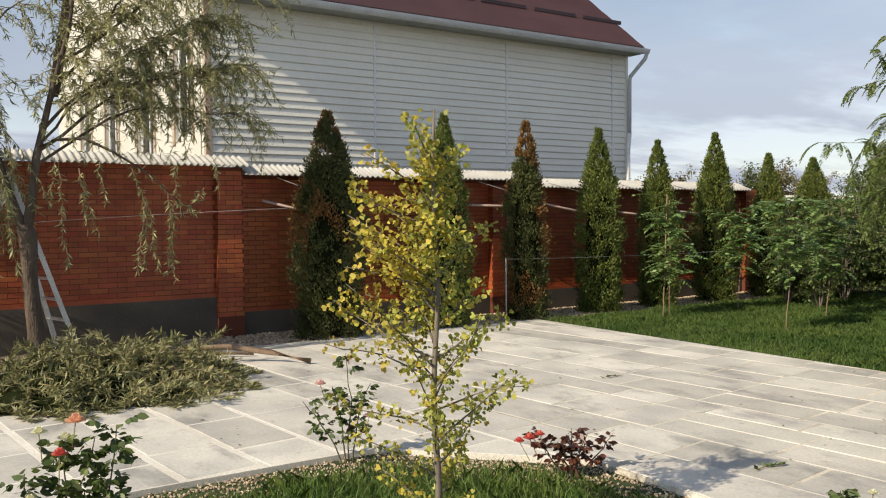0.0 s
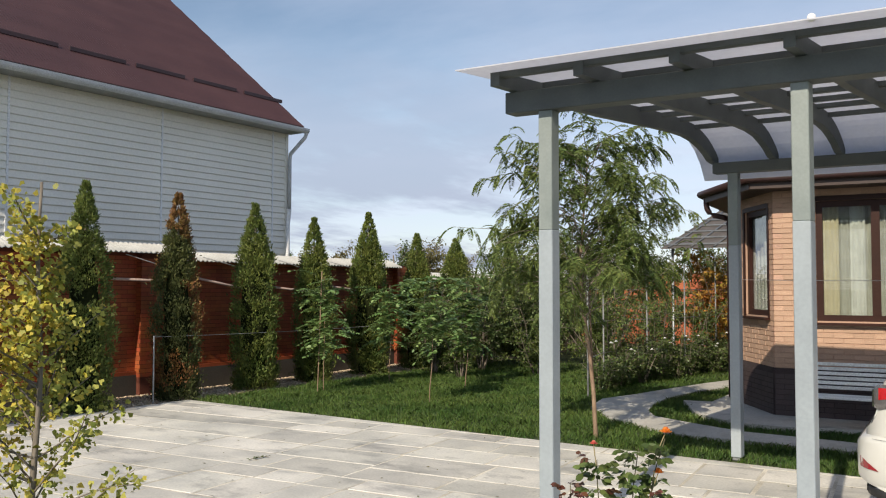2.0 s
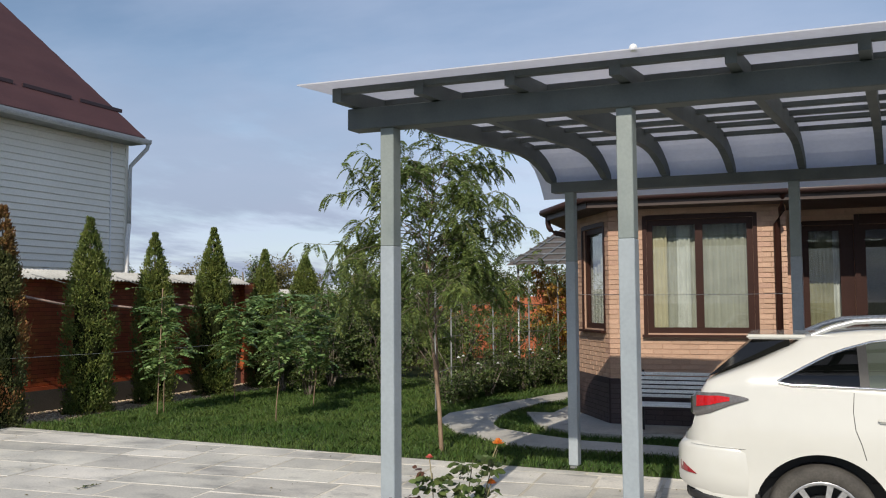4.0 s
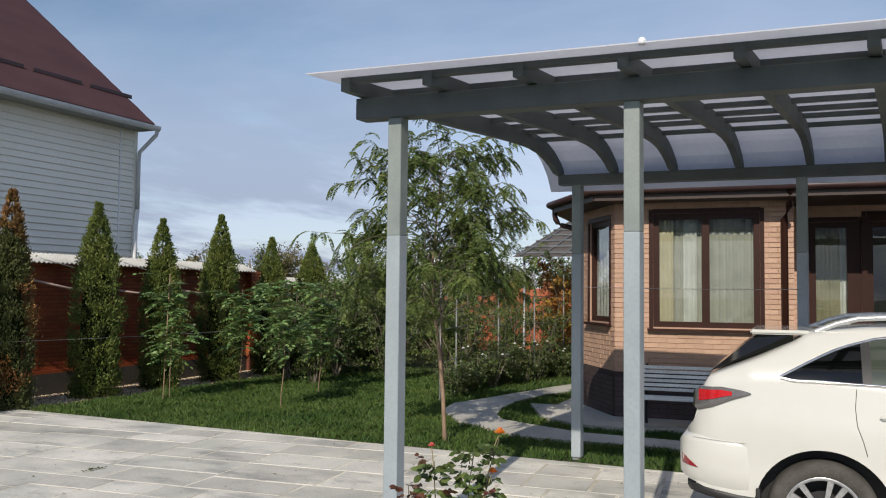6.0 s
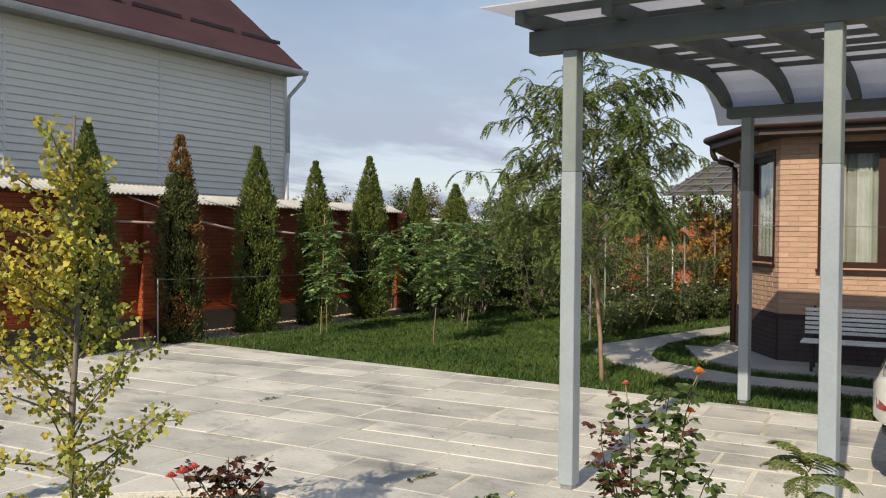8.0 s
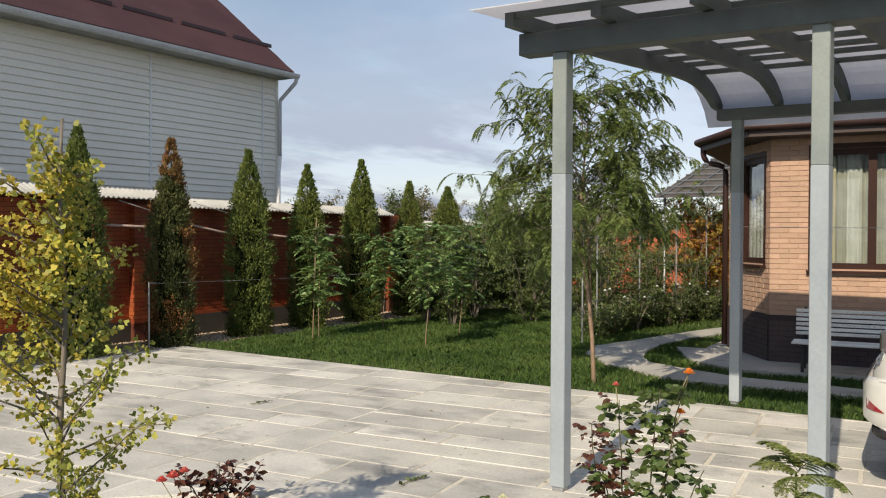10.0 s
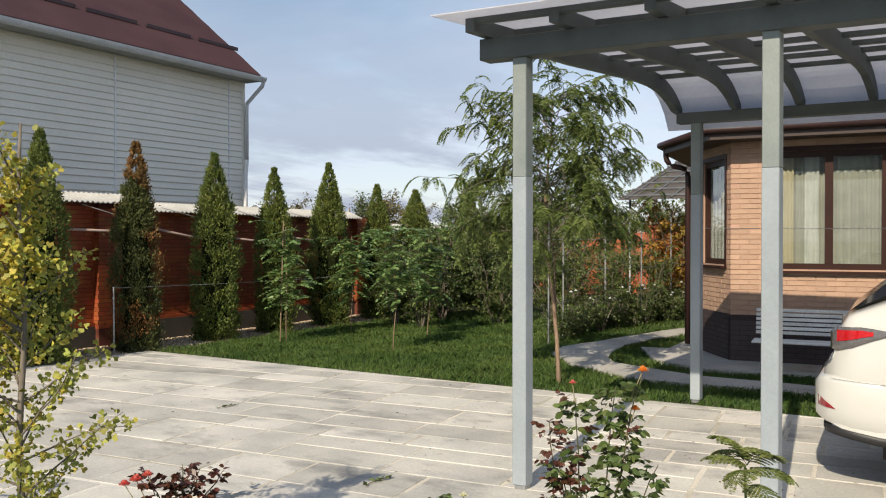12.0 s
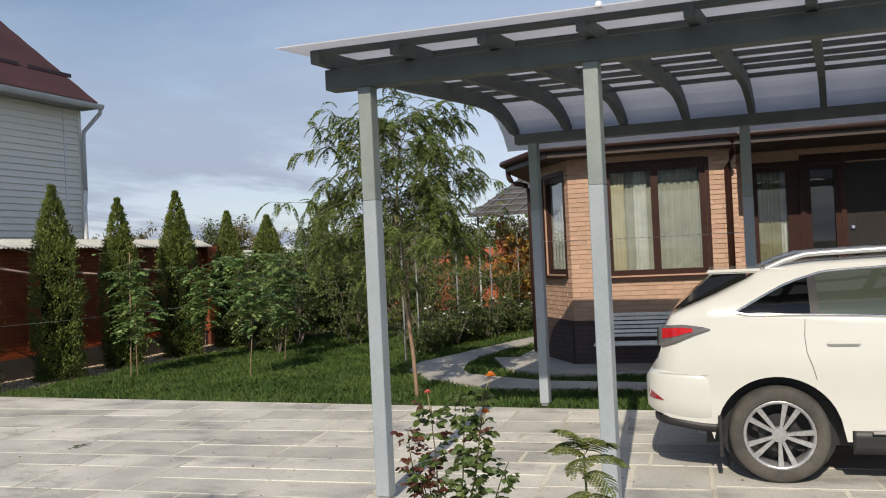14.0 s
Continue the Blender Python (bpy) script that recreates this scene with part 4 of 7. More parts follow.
def build_house():
    house = thing("brick_house", HOUSE, "single-storey peach brick house with a bay and brown windows", "house")
    ZW, B = 3.30, 0.055
    frames = {
        "front": (pose(0.08, 0, 0), 2.54, [(0.57, 2.09, 1.42, 3.13)]),
        "left": (pose(-0.70, 1.43, 0, 0, 0, -61.4), 1.63, [(0.50, 1.42, 1.47, 3.08)]),
        "return": (pose(2.62, 0, 0, 0, 0, 90), 1.0, []),
        "entry": (pose(2.62, 1.0, 0), 6.0, [(0.30, 1.02, 1.32, 3.05), (1.10, 1.62, 0.95, 3.05), (1.70, 2.66, 0.25, 3.05)]),
        "side": (pose(-0.70, 9.0, 0, 0, 0, -90), 7.57, []),
    }
    for key, (m, L, opens) in frames.items():
        bm = bmesh.new()
        wall_boxes(bm, m, L, B, ZW, 0.30, opens)
        wall = part("wall", bm, M_HMORTAR, house, "peach brick wall over a dark brick base")
        near = (0, 9) if key in ("front", "left") else None
        lay_bricks(wall, m, brick_courses(L, 0.735, ZW, opens), M_HBRICK, near=near, limit=300 if key == "front" else 150)
        bm = bmesh.new()
        box(bm, -0.01, L + 0.01, -0.035, 0.0, B, 0.73, m)
        base = part("base_course", bm, M_DMORTAR, wall)
        lay_bricks(base, m @ pose(0, -0.035, 0), brick_courses(L, B + 0.005, 0.70), M_DBRICK, proud_by=(0.002, 0.004))
    mf = frames["front"][0]
    window_unit("window", house, mf, 0.57, 2.09, 1.42, 3.13, (1.33,), "brown PVC window with cream curtains",
                ((0.60, 0.86, 0.16, M_CURTAIN, 4), (0.84, 1.06, 0.24, M_SHEER, 3), (1.00, 1.20, 0.20, M_TULLE, 3), (1.16, 1.32, 0.25, M_SHEER, 3), (1.36, 2.08, 0.20, M_SHEER, 7)))
    window_unit("window", house, frames["left"][0], 0.50, 1.42, 1.47, 3.08, (), "narrow brown PVC window",
                ((0.50, 1.22, 0.105, M_TULLE, 5), (1.18, 1.42, 0.13, M_CURTAIN, 3)), M_BAYGLASS)
    window_unit("window", house, frames["entry"][0], 0.30, 1.02, 1.32, 3.05, (0.88,), "narrow brown PVC window",
                ((0.32, 0.74, 0.17, M_OLIVE, 7), (0.74, 0.84, 0.19, M_TULLE, 2)))
    me_ = frames["entry"][0]
    window_unit("window", house, me_, 1.10, 1.62, 0.95, 3.05, (), "dark brown window beside the entrance")
    bm = bmesh.new()
    box(bm, 1.705, 2.655, 0.06, 0.11, 0.25, 3.04, me_)
    door = part("door", bm, M_DOOR, house, "closed black steel entrance door")
    bm = bmesh.new()
    for q in ((1.84, 2.55, 0.052, 0.06, 0.45, 1.25), (1.84, 2.55, 0.052, 0.06, 1.45, 2.45), (1.84, 2.55, 0.052, 0.06, 2.6, 2.95)):
        box(bm, *q, me_)
    part("door_panel", bm, M_DOOR, door)
    bm = bmesh.new()
    cyl(bm, me_ @ Vector((1.78, 0.06, 2.02)), me_ @ Vector((1.78, 0.01, 2.02)), 0.028)
    part("lock", bm, M_CHROME, door)
    bm = bmesh.new()
    cyl(bm, me_ @ Vector((1.78, 0.06, 1.62)), me_ @ Vector((1.78, 0.0, 1.62)), 0.015)
    cyl(bm, me_ @ Vector((1.78, 0.0, 1.62)), me_ @ Vector((1.90, 0.0, 1.62)), 0.011)
    part("door_handle", bm, M_CHROME, door)
    for xa, xb, za, zb in ((1.03, 1.095, 0.95, 3.20), (1.625, 1.695, 0.25, 3.20), (1.10, 1.62, 3.06, 3.20), (1.70, 2.66, 3.06, 3.20)):
        bm = bmesh.new()
        box(bm, xa, xb, -0.03, 0.03, za, zb, me_)
        part("door_trim", bm, M_BROWN, house, "dark brown entrance trim")
    # inside: floor and back wall
    bm = bmesh.new()
    box(bm, -0.4, 8.6, 4.0, 4.1, B, ZW)
    box(bm, -0.3, 8.6, 1.45, 4.0, 0.2, 0.25)
    box(bm, 0.3, 2.3, 0.4, 1.4, 0.2, 0.25)
    box(bm, -0.3, 8.6, 1.4, 4.0, 3.2, 3.28)
    box(bm, 0.4, 2.3, 0.32, 1.39, 3.2, 3.28)
    part("room", bm, M_ROOM, house)
    # eaves: soffit, fascia, gutter round the bay
    ring = [(-0.70, 9.0), (-0.70, 1.43), (0.08, 0), (2.62, 0), (8.62, 0)]
    offs = [(-0.45, 0), (-0.45, -0.10), (-0.25, -0.45), (0.0, -0.45), (0, -0.45)]
    outer = [(x + a, y + b) for (x, y), (a, b) in zip(ring, offs)]
    bm = bmesh.new()
    for i in range(len(ring) - 1):
        q = [(*ring[i], ZW), (*ring[i + 1], ZW), (*outer[i + 1], ZW), (*outer[i], ZW)]
        lo = [bm.verts.new((x, y, z)) for x, y, z in q]
        hi = [bm.verts.new((x, y, z + 0.03)) for x, y, z in q]
        bm.faces.new(lo), bm.faces.new(hi)
        for k in range(4):
            bm.faces.new((lo[k], lo[(k + 1) % 4], hi[(k + 1) % 4], hi[k]))
    box(bm, 2.63, 8.62, 0.001, 1.0, ZW, ZW + 0.03)
    eave = part("soffit", bm, M_SOFFIT, house, "brown soffit boards")
    bm = bmesh.new()
    for i in range(len(ring) - 1):
        a, b = Vector((*outer[i], ZW + 0.0)), Vector((*outer[i + 1], ZW + 0.0))
        d = (b - a).normalized()
        nrm = Vector((d.y, -d.x, 0)) * 0.02
        lo = [bm.verts.new(v) for v in (a, b, b + nrm, a + nrm)]
        hi = [bm.verts.new(v + Vector((0, 0, 0.16))) for v in (a, b, b + nrm, a + nrm)]
        bm.faces.new(lo), bm.faces.new(hi)
        for k in range(4):
            bm.faces.new((lo[k], lo[(k + 1) % 4], hi[(k + 1) % 4], hi[k]))
    part("fascia", bm, M_SOFFIT, eave)
    gut = Tubes()
    go = [(x + a * 1.16, y + b * 1.16, ZW + 0.14) for (x, y), (a, b) in zip(ring, offs)]
    for a, b in zip(go, go[1:]):
        gut.add([a, b], [0.055, 0.055], 10)
    link("gutter", gut.mesh("gutter"), M_GUTTER, eave, "brown half-round gutter")
    # roof slopes
    cx, cy, rise = 4.2, 6.2, 1.5
    bm = bmesh.new()
    apex = bm.verts.new((cx, cy, ZW + 0.18 + rise))
    rim = [bm.verts.new((x, y, ZW + 0.17)) for x, y in [*outer, (8.62, 10.5), (-1.15, 10.5)]]
    for a, b in zip(rim, rim[1:] + rim[:1]):
        bm.faces.new((a, b, apex))
    roof = part("roof", bm, M_METALROOF, house, "brown metal hip roof")
    # downpipes
    t = Tubes()
    t.add([(2.56, -0.50, ZW + 0.10), (2.55, -0.38, ZW - 0.12), (2.50, -0.08, ZW - 0.30), (2.50, -0.07, 0.15)], [0.05] * 4, 10)
    link("downpipe", t.mesh("downpipe"), M_BROWN, house, "brown downpipe at the bay corner")
    t = Tubes()
    t.add([(-1.12, 1.30, ZW + 0.08), (-1.12, 1.30, ZW - 0.04), (-1.105, 1.305, ZW - 0.11), (-1.07, 1.315, ZW - 0.165), (-1.01, 1.33, ZW - 0.205), (-0.94, 1.35, ZW - 0.225), (-0.87, 1.365, ZW - 0.24), (-0.81, 1.38, ZW - 0.27), (-0.78, 1.39, ZW - 0.33), (-0.77, 1.39, ZW - 0.40), (-0.77, 1.39, 0.10)], [0.045] * 11, 10)
    link("downpipe", t.mesh("downpipe"), M_GUTTER, house, "brown downpipe with a swan neck")


# car ----------------------------------------------------------------------
def lerp_table(pts, x):
    if x <= pts[0][0]:
        return pts[0][1]
    for (a, za), (b, zb) in zip(pts, pts[1:]):
        if x <= b:
            return za + (zb - za) * (x - a) / (b - a)
    return pts[-1][1]


CAR_TOP = [(-0.95, 0.90), (-0.90, 0.95), (-0.865, 1.10), (-0.83, 1.24), (-0.78, 1.31), (-0.45, 1.45), (-0.17, 1.585), (-0.10, 1.645), (0.3, 1.685), (0.9, 1.70), (1.3, 1.68), (1.7, 1.58), (2.1, 1.38), (2.5, 1.14), (2.7, 1.10), (3.2, 1.03), (3.55, 0.93), (3.75, 0.78), (3.82, 0.62)]
CAR_BELT = [(-0.95, 0.885), (-0.865, 1.02), (-0.78, 1.22), (-0.5, 1.30), (-0.2, 1.30), (0.3, 1.265), (1.0, 1.23), (1.8, 1.16), (2.5, 1.07), (3.2, 0.97), (3.6, 0.86), (3.82, 0.60)]
CAR_HALF = [(-0.95, 0.72), (-0.92, 0.80), (-0.86, 0.865), (-0.75, 0.905), (-0.5, 0.93), (0.0, 0.94), (2.9, 0.935), (3.3, 0.90), (3.6, 0.80), (3.76, 0.66), (3.82, 0.5)]


def car_side(x, z):
    """Half width of the body at station x and height z."""
    h, belt, top = lerp_table(CAR_HALF, x), lerp_table(CAR_BELT, x), lerp_table(CAR_TOP, x)
    if z <= belt:
        t = max(0.0, (z - 0.35) / max(belt - 0.35, 0.01))
        return h * (0.965 + 0.035 * math.sin(min(1, t * 1.5) * math.pi / 2) - 0.05 * max(0, t - 0.62) / 0.38)
    t = min(1.0, (z - belt) / max(1.66 - belt, 0.05))
    return h * 0.95 - 0.27 * t ** 1.25


def car_patch(xs, lo, hi, push, rows=5, s=-1):
    """A strip laid on one flank."""
    polys = []
    for s in (s,):
        for xa, xb in zip(xs, xs[1:]):
            for k in range(rows):
                q = []
                for x, u in ((xa, k), (xb, k), (xb, k + 1), (xa, k + 1)):
                    z = lo(x) + (hi(x) - lo(x)) * u / rows
                    q.append((x, s * (car_side(x, z) + push), z))
                polys.append(q)
    return polys


def welded(name, polys, thick=0.0):
    me = soup(name, polys)
    bm = bmesh.new()
    bm.from_mesh(me)
    bmesh.ops.remove_doubles(bm, verts=bm.verts, dist=1e-4)
    if thick:
        bmesh.ops.recalc_face_normals(bm, faces=bm.faces)
        bmesh.ops.solidify(bm, geom=bm.faces[:], thickness=thick)
    bm.to_mesh(me)
    bm.free()
    me.shade_smooth()
    return me


def flank(name, xs, lo, hi, push, rows, material, parents, label="", thick=0.0):
    """The strip on both flanks, an object each."""
    out = []
    for s, parent in zip((-1, 1), parents):
        out.append(link(name, welded(name, car_patch(xs, lo, hi, push, rows, s), thick), material, parent, label))
    return out


def build_car():
    car = thing("parked_car", pose(7.37, 1.15, 0, 0, 0, -87), "pearl white mid-size SUV parked under the carport", "car")
    R, WB = 0.37, 2.74
    xs = sorted({-0.95, -0.93, -0.90, -0.865, -0.83, -0.78, *[round(-0.74 + 0.035 * i, 3) for i in range(131)], 3.82})

    def bottom(x):
        z = 0.30 if x > 0.5 else 0.33
        if x < -0.5:
            z = 0.44 + 0.10 * max(0, (-0.7 - x) / 0.25)
        if x > 3.3:
            z = 0.26 + 0.1 * max(0, (x - 3.6) / 0.2)
        for c in (-0.02, WB):
            if abs(x - c) < 0.455:
                z = max(z, R + math.sqrt(0.455 ** 2 - (x - c) ** 2) * 0.99)
        return z

    bm = bmesh.new()
    rings = []
    for x in xs:
        b, belt, top = bottom(x), lerp_table(CAR_BELT, x), lerp_table(CAR_TOP, x)
        b = min(b, belt - 0.02)
        zs = [b + (belt - b) * t for t in (0, 0.12, 0.3, 0.5, 0.7, 0.85, 0.95, 1.0)]
        side = [(car_side(x, z), z) for z in zs]
        zr = top - 0.05 * min(1, max(0.0, (top - belt) / 0.2))
        for t in (0.35, 0.7, 1.0):
            z = belt + (zr - belt) * t
            side.append((car_side(x, z), z))
        y = side[-1][0]
        side += [(y * 0.93, zr + (top - zr) * 0.6), (y * 0.75, zr + (top - zr) * 0.88), (y * 0.4, top - 0.004), (0, top)]
        full = [(-a, z) for a, z in side] + [(a, z) for a, z in reversed(side[:-1])]
        rings.append([bm.verts.new((x, a, z)) for a, z in full])
    for a, b in zip(rings, rings[1:]):
        for k in range(len(a) - 1):
            bm.faces.new((a[k], b[k], b[k + 1], a[k + 1]))
    bm.faces.new(rings[0]), bm.faces.new(rings[-1])
    body = part("body", bm, M_CAR, car, "pearl white body", smooth=True)
    # underbody and wheel wells
    bm = bmesh.new()
    box(bm, -0.56, 3.70, -0.70, 0.70, 0.26, 0.60)
    box(bm, -0.86, -0.56, -0.66, 0.66, 0.44, 0.60)
    part("underbody", bm, M_BLACK, car)
    for c in (-0.02, WB):
        for s in (-1, 1):
            bm = bmesh.new()
            cyl(bm, (c, s * 0.45, R + 0.03), (c, s * 0.69, R + 0.03), 0.44, n=28)
            part("wheel_well", bm, M_BLACK, car)
    # sill and bumper cladding
    lo = [x for x in xs if 0.46 <= x <= WB - 0.46]
    flank("sill", lo, lambda x: 0.24, lambda x: 0.415, 0.004, 3, M_BLACK, (car, car), "black sill", thick=0.01)
    for k in (-1, 1):
        part("sill_strip", bevelled(0.004, (0.62, 2.2, k * 0.946 - 0.011, k * 0.946 + 0.011, 0.40, 0.425)), M_CHROME, car)
    rear = [-0.945, -0.92, -0.88, -0.82, -0.74, -0.66, -0.58, -0.50, -0.42]
    flank("bumper_skirt", rear, lambda x: 0.385 + 0.16 * max(0, -0.55 - x), lambda x: 0.450 + 0.14 * max(0, -0.55 - x), 0.002, 2, M_BLACK, (car, car), "black lower bumper", thick=0.01)
    part("bumper_skirt", bevelled(0.01, (-0.950, -0.90, -0.74, 0.74, 0.455, 0.515)), M_BLACK, car)
    for k in (-1, 1):
        part("mud_flap", bevelled(0.006, (-0.462, -0.43, k * 0.86 - 0.085, k * 0.86 + 0.085, 0.20, 0.52)), M_BLACK, car)
    # glass
    def strip_x(a, b, n):
        return [a + (b - a) * i / n for i in range(n + 1)]

    hi = lambda x: lerp_table([(-0.29, 1.318), (-0.08, 1.435), (0.10, 1.525), (0.36, 1.600), (0.9, 1.625), (1.25, 1.615), (1.6, 1.52), (2.0, 1.34), (2.25, 1.22)], x)
    lo_ = lambda x: lerp_table([(-0.29, 1.310), (-0.20, 1.292), (0.0, 1.290), (0.4, 1.278), (1.2, 1.245), (2.25, 1.20)], x)
    flank("quarter_window", strip_x(-0.27, 0.24, 10), lambda x: lo_(x), lambda x: max(hi(x), lo_(x) + 0.003), 0.004, 5, M_DARKGLASS, (car, car))
    flank("rear_door_window", strip_x(0.30, 1.16, 8), lo_, hi, 0.004, 5, M_CARGLASS, (car, car))
    flank("front_door_window", strip_x(1.26, 2.2, 8), lo_, hi, 0.004, 5, M_CARGLASS, (car, car))
    flank("window_pillar", [0.24, 0.27, 0.30], lo_, hi, 0.005, 5, M_BLACK, (car, car))
    flank("window_pillar", [1.16, 1.21, 1.26], lo_, hi, 0.005, 5, M_BLACK, (car, car))
    for s in (-1, 1):
        for fn in (lo_, hi):
            t = Tubes()
            xx = strip_x(-0.29, 2.2, 28)
            t.add([(x, s * (car_side(x, fn(x)) + 0.006), fn(x)) for x in xx], [0.012] * len(xx), 5)
            link("window_trim", t.mesh("window_trim"), M_CHROME, car, "chrome window surround")
    bm = bmesh.new()
    q = [(-0.79, 0.60, 1.315), (-0.46, 0.56, 1.60), (-0.20, 0.60, 1.615), (-0.20, 0.60, 1.56)]
    va = [bm.verts.new((x, y, z)) for x, y, z in q]
    vb = [bm.verts.new((x, -y, z)) for x, y, z in q]
    bm.faces.new(va), bm.faces.new(vb)
    for k in range(4):
        bm.faces.new((va[k], va[(k + 1) % 4], vb[(k + 1) % 4], vb[k]))
    part("rear_window", bm, M_GLOSSBLACK, car, "black tinted rear window")
    part("spoiler", bevelled(0.012, (-0.50, -0.08, -0.62, 0.62, 1.605, 1.640), segments=2), M_CAR, car, "white roof spoiler")
    # lamps
    xs_l = [-0.905, -0.885, -0.86, -0.82, -0.76, -0.70, -0.62, -0.54, -0.49]
    lhi = lambda x: lerp_table([(-0.905, 1.175), (-0.86, 1.215), (-0.7, 1.225), (-0.56, 1.210), (-0.49, 1.190)], x)
    llo = lambda x: lerp_table([(-0.905, 1.06), (-0.86, 1.045), (-0.76, 1.075), (-0.62, 1.135), (-0.49, 1.180)], x)
    lamps = flank("tail_lamp", xs_l, llo, lhi, 0.012, 4, M_SMOKE, (car, car), "tail lamp with a smoked rim", thick=0.02)
    flank("red_lens", xs_l[2:-2], lambda x: llo(x) * 0.60 + lhi(x) * 0.40, lambda x: lhi(x) - 0.022, 0.020, 3, M_REDLAMP, lamps, "red lens")
    # bumper that stands out behind the tailgate, with its reflectors
    b_half = lambda x: lerp_table([(-1.02, 0.60), (-1.005, 0.72), (-0.975, 0.79), (-0.93, 0.845), (-0.86, 0.886), (-0.75, 0.914), (-0.6, 0.928), (-0.52, 0.925), (-0.46, 0.905)], x)
    b_top = lambda x: lerp_table([(-1.02, 0.79), (-0.98, 0.845), (-0.9, 0.868), (-0.46, 0.845)], x)
    b_low = lambda x: lerp_table([(-1.02, 0.57), (-0.95, 0.53), (-0.75, 0.47), (-0.46, 0.445)], x)
    bm = bmesh.new()
    rings = []
    for x in (-1.02, -1.005, -0.975, -0.93, -0.86, -0.75, -0.6, -0.52, -0.46):
        h, zt, zb = b_half(x), b_top(x), b_low(x)
        side = [(h * 0.94, zb), (h * 0.985, zb + 0.05), (h, zb + (zt - zb) * 0.45), (h, zt - 0.05), (h * 0.988, zt - 0.012), (h * 0.965, zt)]
        rings.append([bm.verts.new((x, y, z)) for y, z in [(-a, z) for a, z in side] + [(a, z) for a, z in reversed(side)]])
    for a, b in zip(rings, rings[1:]):
        for k in range(len(a) - 1):
            bm.faces.new((a[k], b[k], b[k + 1], a[k + 1]))
    bm.faces.new(rings[0])
    bumper = part("rear_bumper", bm, M_CAR, car, "white rear bumper", smooth=True)
    for s in (-1, 1):
        vs, fs = [], []
        rx = (-0.985, -0.96, -0.93, -0.90, -0.865)
        for x in rx:
            for z in (0.640 - 0.10 * (x + 0.985), 0.715 - 0.70 * (x + 0.985)):
                vs += [(x, s * (b_half(x) - 0.01), z), (x, s * (b_half(x) + 0.004), z)]
        for k in range(len(rx) - 1):
            p, q = 4 * k, 4 * k + 4
            fs += [(p, p + 1, q + 1, q), (p + 1, p + 3, q + 3, q + 1), (p + 3, p + 2, q + 2, q + 3)]
        link("reflector", mesh_of("reflector", vs, fs), M_REFLECT, bumper, "red bumper reflector")
    for s in (-1, 1):
        t = Tubes()
        bx = strip_x(-0.90, -0.44, 12)
        t.add([(x, s * (b_half(x) + 0.001), b_top(x) - 0.02) for x in bx], [0.0011] * 13, 4)
        link("panel_gap", t.mesh("panel_gap"), M_BLACK, bumper)
    # roof rails, door handles, seams
    for s in (-1, 1):
        t = Tubes()
        xx = strip_x(-0.05, 2.0, 14)
        t.add([(x, s * 0.585, lerp_table(CAR_TOP, x) - 0.02 + 0.075 * min(1, (x + 0.05) / 0.22, (2.0 - x) / 0.3)) for x in xx], [0.022] * len(xx), 6)
        link("roof_rail", t.mesh("roof_rail"), M_ALU, car, "silver roof rail")
    for x in (0.34, 1.36):
        for s in (-1, 1):
            bm = bevelled(0.010, (x, x + 0.23, -0.016, 0.016, 1.055, 1.085), segments=2)
            bmesh.ops.translate(bm, vec=(0, s * (car_side(x, 1.07) + 0.018), 0), verts=bm.verts)
            part("door_handle", bm, M_CAR, car)
    for s in (-1, 1):
        for pts in ([(0.20, 1.25), (0.19, 1.12), (0.20, 1.0), (0.235, 0.90), (0.26, 0.80)], [(1.21, 1.24), (1.22, 0.9), (1.2, 0.45)]):
            t = Tubes()
            fine = [along_path([np.array(q) for q in pts], k / 24 * 0.999)[0] for k in range(25)]
            t.add([(x, s * (car_side(x, z) + 0.0015), z) for x, z in fine], [0.0028] * 25, 4)
            link("panel_gap", t.mesh("panel_gap"), M_BLACK, car)
    # wheels
    for c in (-0.02, WB):
        for s in (-1, 1):
            prof = [(0.25, 0.09), (0.27, 0.118), (0.31, 0.122), (0.345, 0.115), (0.363, 0.095), (0.37, 0.05), (0.37, -0.05), (0.363, -0.095), (0.345, -0.115), (0.27, -0.11), (0.25, -0.09)]
            n = 40
            vs = [(c + r * math.cos(2 * math.pi * k / n), s * (0.80 + w), R + r * math.sin(2 * math.pi * k / n)) for k in range(n) for r, w in prof]
            P = len(prof)
            fs = [(k * P + j, k * P + j + 1, ((k + 1) % n) * P + j + 1, ((k + 1) % n) * P + j) for k in range(n) for j in range(P - 1)]
            me = mesh_of("tyre", vs, fs)
            me.shade_smooth()
            tyre = link("tyre", me, M_TYRE, car, "dusty black tyre")
            bm = bmesh.new()
            for k in range(10):
                a = math.radians(36 * k + (6 if k % 2 else -6) + 12)
                d = Vector((math.cos(a), 0, math.sin(a)))
                p = Vector((-math.sin(a), 0, math.cos(a)))
                o = Vector((c, s * 0.90, R))
                quad = []
                for rr, hw, out in ((0.040, 0.011, 0.0), (0.245, 0.021, 0.008)):
                    for sg in (-1, 1):
                        for th in (0, -0.03):
                            quad.append(bm.verts.new(o + d * rr + p * hw * sg + Vector((0, s * (out + th), 0))))
                for f in ((0, 2, 6, 4), (1, 5, 7, 3), (0, 4, 5, 1), (2, 3, 7, 6)):
                    bm.faces.new([quad[i] for i in f])
            cyl(bm, (c, s * 0.865, R), (c, s * 0.908, R), 0.062, 0.055, 20)
            for k in range(5):
                a = math.radians(72 * k + 30)
                cyl(bm, (c + 0.045 * math.cos(a), s * 0.90, R + 0.045 * math.sin(a)), (c + 0.045 * math.cos(a), s * 0.915, R + 0.045 * math.sin(a)), 0.009, n=6)
